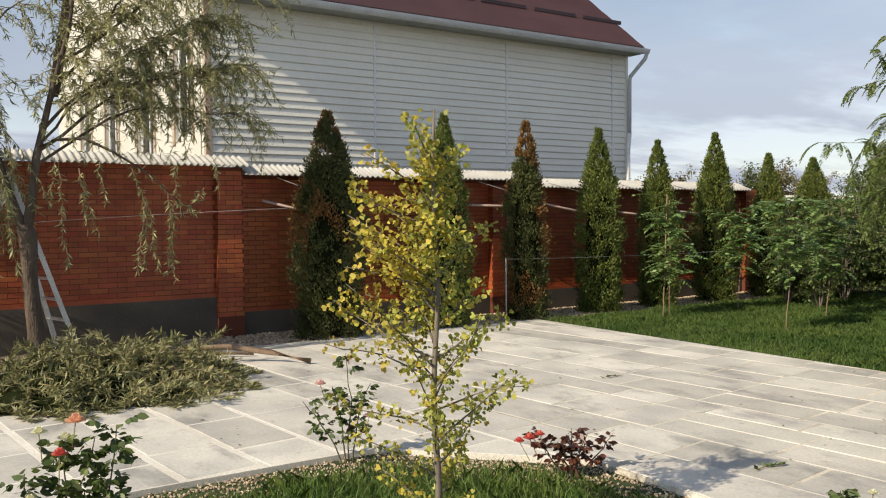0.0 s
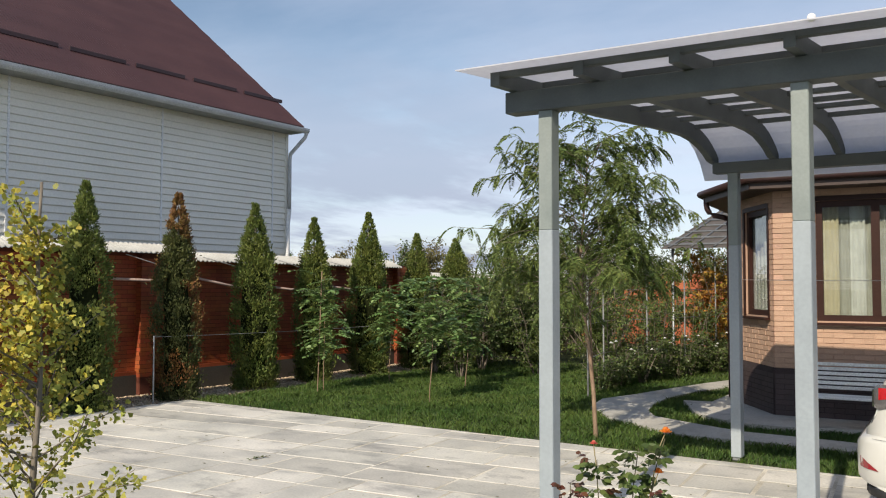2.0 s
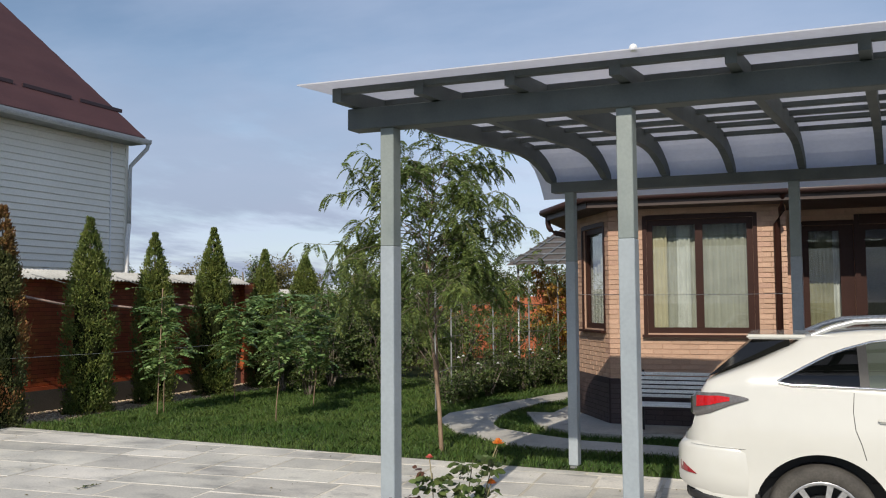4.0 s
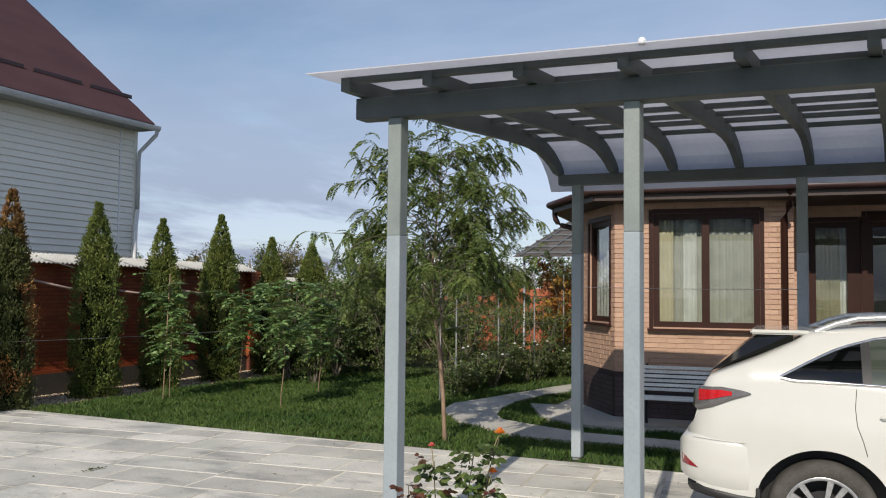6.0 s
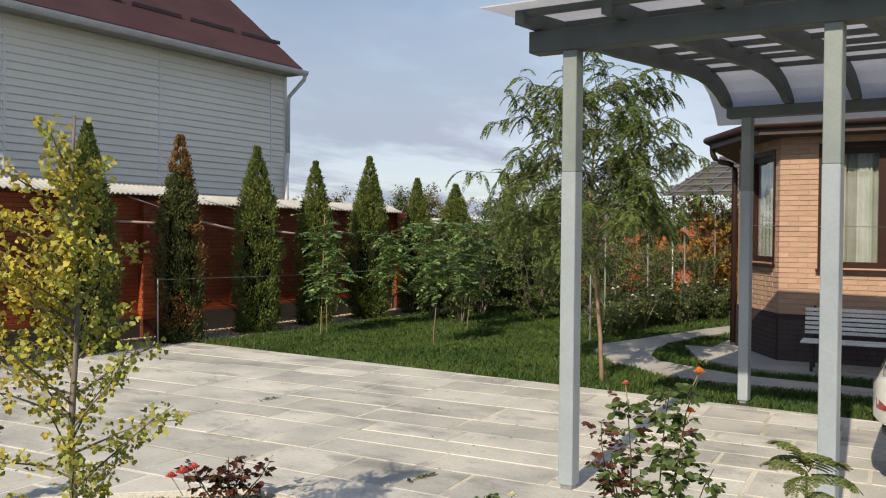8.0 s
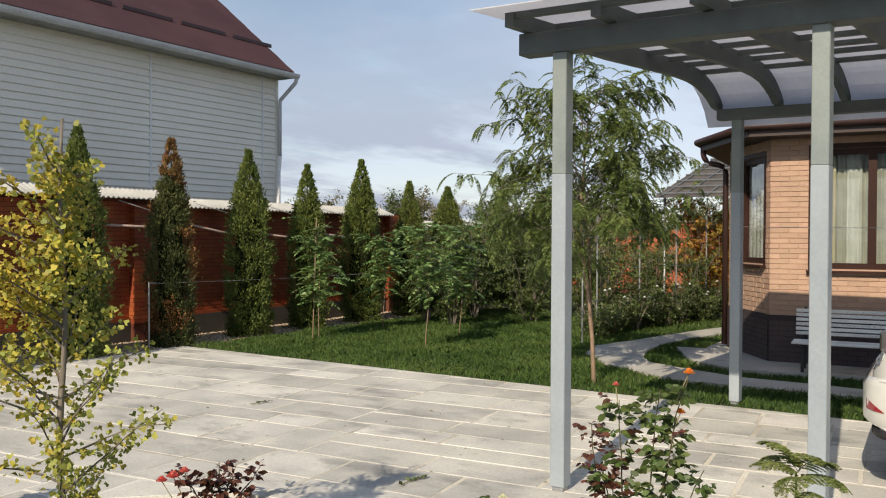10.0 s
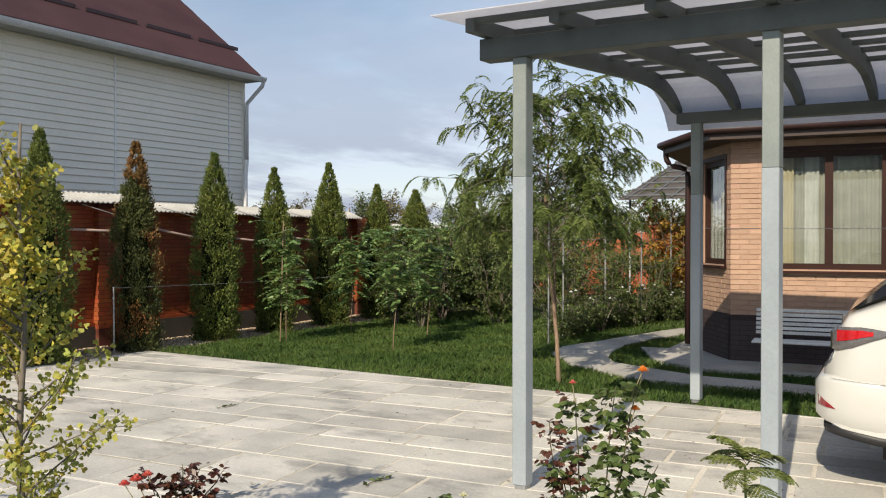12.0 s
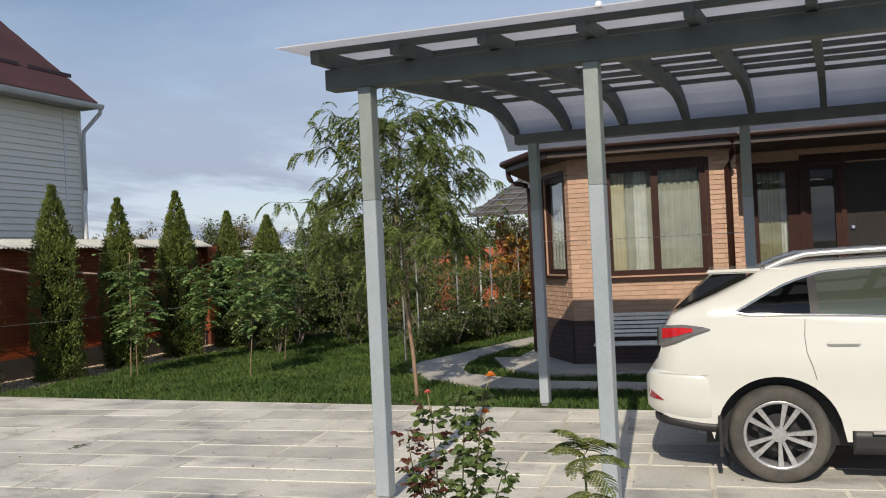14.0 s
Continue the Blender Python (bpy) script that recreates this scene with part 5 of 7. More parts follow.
            part("rim", bm, M_ALLOY, tyre, "ten-spoke alloy rim")
            n = 36
            vs = [(c + r * math.cos(2 * math.pi * k / n), s * y, R + r * math.sin(2 * math.pi * k / n)) for k in range(n) for r, y in ((0.262, 0.912), (0.248, 0.918), (0.236, 0.90), (0.232, 0.76))]
            fs = [(k * 4 + j, k * 4 + j + 1, ((k + 1) % n) * 4 + j + 1, ((k + 1) % n) * 4 + j) for k in range(n) for j in range(3)]
            me = mesh_of("rim_flange", vs, fs)
            me.shade_smooth()
            link("rim_flange", me, M_ALLOY, tyre)
            bm = bmesh.new()
            cyl(bm, (c, s * 0.80, R), (c, s * 0.82, R), 0.15, n=24)
            part("brake_disc", bm, M_DARKMETAL, tyre)
    # seats seen through the glass
    for x in (0.55, 1.55):
        for s in (-1, 1):
            part("seat", bevelled(0.04, (x - 0.10, x + 0.05, s * 0.36 - 0.24, s * 0.36 + 0.24, 0.7, 1.30), segments=2), M_BLACK, car)
            part("headrest", bevelled(0.03, (x - 0.10, x, s * 0.36 - 0.13, s * 0.36 + 0.13, 1.33, 1.50), segments=2), M_BLACK, car)


# thujas -------------------------------------------------------------------
def build_thuja(x, y, h, r, seed, material, label, rust=0.0, base_material=None):
    rng = np.random.default_rng(seed)
    tree = thing("thuja", pose(x, y, -0.03), label, "conifer", "thujas along the fence")
    t = Tubes()
    t.add([(0, 0, 0), (0.01, 0, h * 0.5), (0, 0, h * 0.95)], [0.06, 0.035, 0.008], 8)
    link("trunk", t.mesh("trunk"), M_BARK, tree)

    def radius(u):
        return r * np.where(u < 0.45, 0.84 + 0.36 * u, np.clip((1 - u) / 0.55, 0, 1) ** 0.80)

    # inner mass, coloured near black to paint the shade between the sprays
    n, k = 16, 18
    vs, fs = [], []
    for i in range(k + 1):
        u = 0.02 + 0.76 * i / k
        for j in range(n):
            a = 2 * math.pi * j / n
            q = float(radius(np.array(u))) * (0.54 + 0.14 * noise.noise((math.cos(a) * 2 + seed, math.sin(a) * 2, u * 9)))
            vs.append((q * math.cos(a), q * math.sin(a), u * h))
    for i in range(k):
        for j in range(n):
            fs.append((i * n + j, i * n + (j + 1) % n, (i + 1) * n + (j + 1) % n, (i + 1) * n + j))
    link("inner_shade_core", mesh_of("inner_shade_core", vs, fs), M_CORE, tree)
    # upright fan sprays in clumps
    clumps = int(640 * h * r / 1.7)
    u = np.where(rng.random(clumps) < 0.34, rng.uniform(0.55, 1.0, clumps), 1 - np.sqrt(rng.uniform(0.0, 1.0, clumps)))
    u = np.clip(u * 1.02, 0.01, 0.985)
    a = rng.uniform(0, 2 * math.pi, clumps)
    bump = np.array([1 + 0.26 * noise.noise((math.cos(p) * 1.6 + seed, math.sin(p) * 1.6, q * h * 2.2)) for p, q in zip(a, u)])
    rad = radius(u) * bump * rng.uniform(0.78, 1.0, clumps)
    c = np.stack([rad * np.cos(a), rad * np.sin(a), u * h], axis=1)
    out = np.stack([np.cos(a), np.sin(a), np.full(clumps, 1.5)], axis=1)
    per = 44
    tight = np.clip(np.repeat(radius(u), per) / 0.30, 0.25, 1)[:, None]
    pos = np.repeat(c, per, axis=0) + rng.normal(0, 0.048, (clumps * per, 3)) * np.array([1, 1, 1.3]) * tight
    out[:, 2] += np.where(u > 0.85, 1.5, 0)
    d = np.repeat(unit(out), per, axis=0) + rng.normal(0, 0.40, (clumps * per, 3))
    size = rng.uniform(0.030, 0.068, clumps * per)
    polys = leaf_polys(pos, d, size, size * 0.45, rng)
    if rust or base_material:
        mask = (np.repeat(np.array([noise.noise((p[0] * 2.2, p[1] * 2.2, p[2] * 1.4 + seed)) for p in c]), per) + (pos[:, 2] / h - 0.5) * 0.5 > 0.35 - rust)
        link("rusty_foliage", soup("rusty_foliage", polys[mask]), M_THUJA_RUST, tree, "browned dry sprays")
        polys = polys[~mask]
    link("foliage", soup("foliage", polys), material, tree)


THUJAS = [
    (5.46, 13.05, 3.46, 0.56, M_THUJA_DARK, "dark green thuja column with brown tints", 0.06),
    (7.60, 13.05, 3.55, 0.42, M_THUJA, "slender green thuja column by the fence", 0.0),
    (9.35, 13.05, 3.52, 0.40, M_THUJA_DARK, "half-dried rust-brown thuja column", 0.42),
    (11.13, 13.05, 3.48, 0.44, M_THUJA, "dense green thuja column by the fence", 0.0),
    (12.74, 13.05, 3.33, 0.40, M_THUJA, "green thuja column behind a young locust", 0.0),
    (14.49, 13.05, 3.56, 0.45, M_THUJA, "olive green thuja column by the fence", 0.0),
    (16.32, 13.05, 3.19, 0.42, M_THUJA, "olive green thuja column at the fence end", 0.0),
    (18.00, 13.05, 3.14, 0.55, M_THUJA, "broad green thuja at the far fence", 0.0),
    (20.8, 13.05, 3.2, 0.50, M_THUJA, "green thuja at the far fence", 0.0),
    (23.2, 13.05, 3.1, 0.50, M_THUJA, "green thuja at the far fence", 0.0),
]
build_fence()
build_neighbour()
build_carport()
build_house()
build_car()
for i, (x, y, h, r, m_, lab, rust) in enumerate(THUJAS):
    build_thuja(x, y, h, r, 40 + i, m_, lab, rust)


# planting -----------------------------------------------------------------
def arc(p, d, length, droop, n, rng, wander=0.08):
    """Points of a limb that starts at p towards d and bends down by droop."""
    p, d = np.array(p, float), unit(np.array(d, float))
    pts = [p]
    for _ in range(n):
        d = unit(d + np.array([0, 0, -droop / n]) + rng.normal(0, wander, 3))
        p = p + d * length / n
        pts.append(p)
    return pts


def frond(base, d, length, pairs, leaf, width, rng, droop=0.5, spread=0.9):
    """Bases and directions of the leaflets of one feather-shaped leaf, with its stalk."""
    pts = arc(base, d, length, droop, 6, rng, 0.03)
    side0 = unit(np.cross(unit(np.array(d, float)), np.array([0.05, 0.02, 1.0]) + rng.normal(0, 0.15, 3)))
    pos, dirs, size = [], [], []
    for i in range(pairs):
        t = 0.14 + 0.84 * i / max(pairs - 1, 1)
        p, g = along_path(pts, t)
        for s in (-1, 1):
            pos.append(p)
            dirs.append(side0 * s * spread + g * 0.55 + np.array([0, 0, -0.12]))
            size.append(leaf * (0.55 + 0.45 * math.sin(math.pi * min(1, t * 0.9 + 0.1))))
    pos.append(pts[-1]), dirs.append(pts[-1] - pts[-2]), size.append(leaf * 0.7)
    return pts, np.array(pos), np.array(dirs), np.array(size)


def leaf_mesh(name, pos, dirs, size, width_share, rng, fold=0.12, up=1.5):
    return soup(name, leaf_polys(np.array(pos), np.array(dirs), np.array(size), np.array(size) * width_share, rng, fold, up))


def flower(name, centre, r, material, parent, rng, label=""):
    """A rose bloom: whorls of cupped petals round a bud."""
    polys = []
    c = np.array(centre)
    for ring, (rr, lift, count) in enumerate(((0.30, 0.75, 4), (0.62, 0.45, 5), (1.0, 0.10, 6))):
        for k in range(count):
            a = 2 * math.pi * (k + ring * 0.5) / count + rng.uniform(-0.2, 0.2)
            o, s = np.array([math.cos(a), math.sin(a), 0]), np.array([-math.sin(a), math.cos(a), 0])
            z = np.array([0, 0, 1.0])
            w = r * (0.35 + 0.35 * rr)
            polys.append([c + o * r * 0.1, c + o * r * rr * 0.7 + s * w + z * r * lift * 0.6, c + o * r * rr + s * w * 0.5 + z * r * (lift + 0.15),
                          c + o * r * rr * 1.05 - s * w * 0.5 + z * r * (lift + 0.1), c + o * r * rr * 0.7 - s * w + z * r * lift * 0.6])
    return link(name, soup(name, polys), material, parent, label)


def build_rose(x, y, label, seed, stems, leaf_m, blooms, base_z=-0.04, leaf=0.056, density=26):
    """stems: (dx, dy, height, bend). blooms: (dx, dy, z, radius, material)."""
    rng = np.random.default_rng(seed)
    rose = thing("rose_bush", pose(x, y, base_z), label, "rose bush", "rose bushes in the bed")
    t = Tubes()
    pos, dirs, size = [], [], []
    for dx, dy, h, bend in stems:
        top = np.array([dx, dy, h])
        n = 7
        pts = [np.array([dx * 0.15, dy * 0.15, 0]) + (top - np.array([dx * 0.15, dy * 0.15, 0])) * k / n + np.array([1, 0.6, 0]) * bend * math.sin(math.pi * k / n) * 0.1 + rng.normal(0, 0.008, 3) for k in range(n + 1)]
        t.add(pts, [0.007 - 0.0045 * k / n for k in range(n + 1)], 5)
        for k in range(int(density * h * 1.15)):
            u = 0.25 + 0.75 * rng.random() ** 0.8
            p, g = along_path(pts, min(u, 0.999))
            a = rng.uniform(0, 6.283)
            o = np.array([math.cos(a), math.sin(a), rng.uniform(-0.1, 0.5)])
            stalk = p + o * rng.uniform(0.03, 0.11)
            for q in range(5):
                s = np.array([-o[1], o[0], 0]) * ((q % 2) * 2 - 1) * (0 if q == 4 else 1)
                pos.append(p + (stalk - p) * (0.4 + 0.15 * q))
                dirs.append(o + s * 0.9 + rng.normal(0, 0.3, 3) - np.array([0, 0, 0.55]))
                size.append(leaf * rng.uniform(0.55, 1.05))
    link("stem_frame", t.mesh("stem_frame"), M_ROSE_STEM, rose)
    pos, dirs, size = np.array(pos), np.array(dirs), np.array(size)
    polys = oval_polys(pos, dirs, size * 1.1, size * 0.66, rng, 0.25)
    if leaf_m is M_ROSE_LEAF:
        young = np.repeat(rng.random(len(pos) // 5) < 0.06, 5)
        link("young_foliage", soup("young_foliage", polys[young]), M_ROSE_DARK, rose, "dark red young leaves")
        polys = polys[~young]
    link("foliage", soup("foliage", polys), leaf_m, rose)
    for dx, dy, z, r, m_ in blooms:
        flower("bloom", (dx, dy, z), r, m_, rose, rng)
        t = Tubes()
        t.add([(dx * 0.8, dy * 0.8, z - 0.14), (dx, dy, z)], [0.003, 0.003], 4)
        link("flower_stalk", t.mesh("flower_stalk"), M_TWIG, rose)
    return rose


def build_ginkgo():
    rng = np.random.default_rng(77)
    tree = thing("ginkgo_sapling", pose(2.07, 4.85, -0.05), "young ginkgo tree with yellowing fan-shaped leaves", "tree")
    t = Tubes()
    trunk = [np.array([0.01 * math.sin(k), 0.008 * math.cos(k * 1.3), 2.42 * k / 12]) for k in range(13)]
    t.add(trunk, [0.021 - 0.0145 * k / 12 for k in range(13)], 8)
    link("trunk", t.mesh("trunk"), M_BARK, tree)
    t = Tubes()
    limbs = [trunk]
    right = np.array([0.83, -0.555, 0])
    for k in range(36):
        z = 0.28 + 1.88 * (k / 35) ** 0.9
        a = rng.uniform(0, 6.283)
        d = np.array([math.cos(a), math.sin(a), rng.uniform(0.45, 1.15)])
        u = d[:2] @ right[:2] / np.linalg.norm(d[:2])
        L = (0.56 if z < 1.0 else 0.62 if u < 0 else 0.42) * rng.uniform(0.6, 1.15) * (1.0 if z < 1.6 else 0.5)
        pts = arc(along_path(trunk, z / 2.42)[0], d, L, 0.15, 6, rng, 0.08)
        t = Tubes()
        t.add(pts, [0.006 - 0.0042 * i / 6 for i in range(7)], 5)
        limbs.append(pts)
        link("branch", t.mesh("branch"), M_BARK, tree)
    for k in range(9):
        z = 1.05 + 0.11 * k
        d = -right + np.array([rng.normal(0, 0.35), rng.normal(0, 0.35), rng.uniform(0.4, 1.0)])
        pts = arc(along_path(trunk, z / 2.42)[0], d, rng.uniform(0.40, 0.66), 0.2, 6, rng, 0.08)
        t = Tubes()
        t.add(pts, [0.006 - 0.0042 * i / 6 for i in range(7)], 5)
        limbs.append(pts)
        link("branch", t.mesh("branch"), M_BARK, tree)
    pos, dirs, size = [], [], []
    for i, pts in enumerate(limbs):
        n = 26 if i == 0 else 34
        for k in range(n):
            u = rng.uniform(0.35 if i == 0 else 0.15, 0.999)
            p, g = along_path(pts, u)
            for _ in range(int(rng.integers(2, 4))):
                o = unit(rng.normal(size=3) + np.array([0, 0, 0.1]))
                pos.append(p + o * rng.uniform(0.015, 0.055))
                dirs.append(o + np.array([0, 0, -0.15]))
                size.append(rng.uniform(0.019, 0.038))
    pos, dirs, size = np.array(pos), np.array(dirs), np.array(size)
    polys = fan_polys(pos, dirs, size, rng)
    yel = (pos @ right < rng.normal(-0.02, 0.16, len(pos))) & (pos[:, 2] > rng.normal(1.05, 0.5, len(pos))) | (rng.random(len(pos)) < 0.10)
    link("yellow_foliage", soup("yellow_foliage", polys[yel]), M_GINKGO_YEL, tree, "yellow autumn leaves")
    link("foliage", soup("foliage", polys[~yel]), M_GINKGO, tree)


def build_willow():
    rng = np.random.default_rng(31)
    tree = thing("willow_tree", pose(1.25, 12.5, -0.03), "pruned willow with a dark trunk and thin hanging shoots", "tree")
    t = Tubes()
    t.add([(0.05, 0, 0), (0.03, 0, 0.5), (-0.02, 0, 1.1), (-0.03, 0, 1.65), (-0.08, 0, 1.8)], [0.125, 0.10, 0.092, 0.11, 0.10], 10)
    link("trunk", t.mesh("trunk"), M_BARK_WILLOW, tree)
    t = Tubes()
    lead_a = [np.array(v) for v in ((-0.06, 0, 1.70), (-0.22, 0.03, 2.15), (-0.33, 0.05, 2.6), (-0.52, 0.1, 3.4), (-0.62, 0.12, 4.2), (-0.70, 0.1, 5.0))]
    lead_b = [np.array(v) for v in ((-0.05, 0, 1.66), (0.02, -0.02, 2.1), (0.08, -0.03, 2.6), (0.23, -0.05, 3.25), (0.48, -0.08, 4.2), (0.60, -0.1, 5.2))]
    t.add(lead_a, [0.060, 0.050, 0.042, 0.032, 0.022, 0.010], 8)
    t.add(lead_b, [0.066, 0.055, 0.046, 0.036, 0.024, 0.010], 8)
    limbs = [lead_a[2:], lead_b[2:]]
    # the limbs towards -x are out of view, added to shade fence and trunk
    for lead, u, end, lift, r in ((lead_a, 0.5, (-1.6, 0.3, 4.0), 0.3, 0.024), (lead_a, 0.35, (-2.7, 0.8, 3.3), 0.5, 0.026), (lead_a, 0.6, (-2.4, 1.0, 4.3), 0.4, 0.024), (lead_a, 0.3, (-1.3, 0.9, 2.9), 0.4, 0.022),
                                  (lead_b, 0.42, (2.75, -0.1, 3.9), 0.35, 0.022), (lead_b, 0.50, (2.55, 0.2, 4.6), 0.30, 0.022), (lead_b, 0.36, (2.75, -0.2, 3.1), 0.45, 0.020), (lead_b, 0.60, (1.75, -0.2, 5.2), 0.2, 0.022),
                                  (lead_b, 0.45, (1.6, 0.1, 3.7), 0.3, 0.018), (lead_b, 0.7, (2.9, 0.0, 5.1), 0.3, 0.020), (lead_a, 0.7, (0.4, 0.4, 4.9), 0.1, 0.016)):
        a, b = along_path(lead, u)[0], np.array(end)
        pts = [a + (b - a) * k / 9 + np.array([0, 0, lift * math.sin(math.pi * k / 9)]) + rng.normal(0, 0.035, 3) * (0 < k) for k in range(10)]
        t.add(pts, [r * (1 - 0.75 * k / 9) for k in range(10)], 7)
        limbs.append(pts)
    shoots = []
    for i in range(600):
        pts = limbs[int(rng.integers(0, len(limbs)))] if i % 5 < 2 else limbs[int(rng.choice([1, 6, 6, 7, 7, 8, 8, 9, 10, 11]))]
        p, g = along_path(pts, rng.uniform(0.28, 1.0) * 0.999)
        a = rng.uniform(0, 6.283) if rng.random() < 0.5 else rng.normal(0.0, 0.8)
        d = np.array([math.cos(a), math.sin(a) * 0.7, rng.uniform(-0.2, 0.8)])
        q = arc(p, d, rng.uniform(0.35, 1.0), rng.uniform(0.7, 2.8), 7, rng, 0.16)
        q = [v for v in q if v[2] > 2.25 + 0.5 * (i % 3)]
        if len(q) > 3:
            shoots.append(q)
    # unseen shoots away from the house, to chest height, added to shade the trunk
    for i in range(330):
        p, g = along_path(limbs[2 + i % 4], rng.uniform(0.25, 1.0) * 0.999)
        q = arc(p, (rng.normal(0, 0.6), rng.normal(-0.1, 0.5), rng.uniform(-0.6, 0.3)), rng.uniform(0.9, 2.2), rng.uniform(2.0, 4.0), 8, rng, 0.10)
        q = [v for v in q if v[2] > 0.95]
        if len(q) > 3:
            shoots.append(q)
    # the long hanging shoots that nearly reach the cut heap
    for x0, x1, z0, z1 in ((0.28, 0.36, 2.58, 1.26), (0.24, 0.17, 2.58, 2.06), (0.5, 0.71, 2.46, 1.65), (0.55, 0.57, 2.38, 1.7), (1.12, 1.29, 2.56, 1.98), (1.25, 1.13, 2.06, 1.19), (1.29, 1.22, 2.06, 1.22), (1.33, 1.42, 1.98, 1.17), (1.55, 1.61, 2.19, 1.08), (1.61, 1.51, 2.07, 1.13), (1.71, 1.97, 2.07, 1.89), (0.71, 0.81, 2.59, 2.06), (1.98, 1.8, 2.24, 1.98), (2.16, 2.22, 2.64, 2.16), (1.64, 1.67, 2.58, 2.07)):
        n = 10
        shoots.append([np.array([x0 + (x1 - x0) * (k / n) ** 1.6 + rng.normal(0, 0.015), -0.35 + rng.normal(0, 0.02), z0 + (z1 - z0) * (k / n)]) for k in range(n + 1)])
    tw = Tubes()
    # arching bough over the fence that carries them
    bough = [np.array(v) for v in ((0.10, -0.05, 2.72), (0.26, -0.22, 2.80), (0.56, -0.35, 2.82), (0.87, -0.35, 2.68), (1.12, -0.35, 2.53), (1.38, -0.35, 2.36), (1.67, -0.35, 2.07), (1.73, -0.35, 1.89))]
    t.add(bough, [0.022, 0.02, 0.018, 0.016, 0.013, 0.010, 0.007, 0.004], 6)
    shoots.append(bough)
    link("branchwork", t.mesh("branchwork"), M_BARK_WILLOW, tree)
    pos, dirs, size = [], [], []
    for q in shoots:
        tw.add(q, [0.007 - 0.005 * k / (len(q) - 1) for k in range(len(q))], 4)
        L = sum(np.linalg.norm(b - a) for a, b in zip(q, q[1:]))
        for k in range(int(L * 70)):
            p, g = along_path(q, rng.uniform(0.08, 0.999))
            o = unit(rng.normal(size=3))
            pos.append(p)
            dirs.append(g * 0.6 + o * 0.9 + np.array([0, 0, -0.30]))
            size.append(rng.uniform(0.065, 0.12))
    link("twigwork", tw.mesh("twigwork"), M_TWIG, tree)
    link("foliage", leaf_mesh("foliage", pos, dirs, size, 0.165, rng), M_WILLOW, tree)


def build_heap():
    rng = np.random.default_rng(32)
    heap = thing("branch_heap", pose(1.75, 10.9, 0), "heap of cut leafy willow branches on the slabs", "branch heap")
    tw = Tubes()
    pos, dirs, size = [], [], []
    for i in range(500):
        a, rr = rng.uniform(0, 6.283), math.sqrt(rng.random())
        x, y = 1.50 * rr * math.cos(a) - 0.15, 1.25 * rr * math.sin(a)
        z = 0.47 * (1 - rr ** 2) * rng.uniform(0.15, 1.0) + 0.03
        d = np.array([rng.normal(0.35, 0.8), rng.normal(0, 0.5), rng.uniform(-0.10, 0.26)])
        q = arc((x, y, z), d, rng.uniform(0.30, 0.75), rng.uniform(0.7, 1.6), 6, rng, 0.12)
        q = [np.array([v[0], v[1], max(v[2], 0.012 + 0.01 * rng.random())]) for v in q]
        tw.add(q, [0.008 - 0.006 * k / 6 for k in range(7)], 4)
        for k in range(84):
            p, g = along_path(q, rng.uniform(0.05, 0.999))
            o = unit(rng.normal(size=3))
            v = g * 0.6 + o * 0.9
            if p[2] < 0.06:
                v[2] = abs(v[2]) * 0.3
            pos.append(p), dirs.append(v), size.append(rng.uniform(0.07, 0.12))
    link("twigwork", tw.mesh("twigwork"), M_TWIG, heap)
    link("foliage", leaf_mesh("foliage", pos, dirs, size, 0.20, rng), M_HEAP, heap)
    # low mound filled in near black, painting the shade within the heap
    n, k = 22, 8
    vs = [(-0.15, 0, 0.33)]
    for i in range(1, k + 1):
        for j in range(n):
            a, rr = 2 * math.pi * j / n, i / k
            w = 1 + 0.15 * noise.noise((math.cos(a) * 2, math.sin(a) * 2, rr * 3))
            vs.append((-0.15 + 1.4 * rr * w * math.cos(a), 1.1 * rr * w * math.sin(a), 0.33 * (1 - rr ** 2) + 0.012))
    fs = [(0, 1 + j, 1 + (j + 1) % n) for j in range(n)]
    for i in range(k - 1):
        for j in range(n):
            a, b = 1 + i * n, 1 + (i + 1) * n
            fs.append((a + j, b + j, b + (j + 1) % n, a + (j + 1) % n))
    link("inner_shade_mass", mesh_of("inner_shade_mass", vs, fs), M_CORE, heap)
    t = Tubes()
    t.add([(1.0, 0.75, 0.22), (1.6, 0.72, 0.20), (2.05, 0.40, 0.13), (2.40, 0.0, 0.04)], [0.04, 0.036, 0.036, 0.034], 8)
    link("cut_bough", t.mesh("cut_bough"), M_BARK_TAN, heap, "bare cut bough sticking out")
    t = Tubes()
    t.add([(1.2, 1.15, 0.09), (1.7, 1.12, 0.06), (2.05, 1.0, 0.03)], [0.022, 0.020, 0.018], 7)
    link("cut_bough", t.mesh("cut_bough"), M_BARK_TAN, heap, "thin bare cut bough")


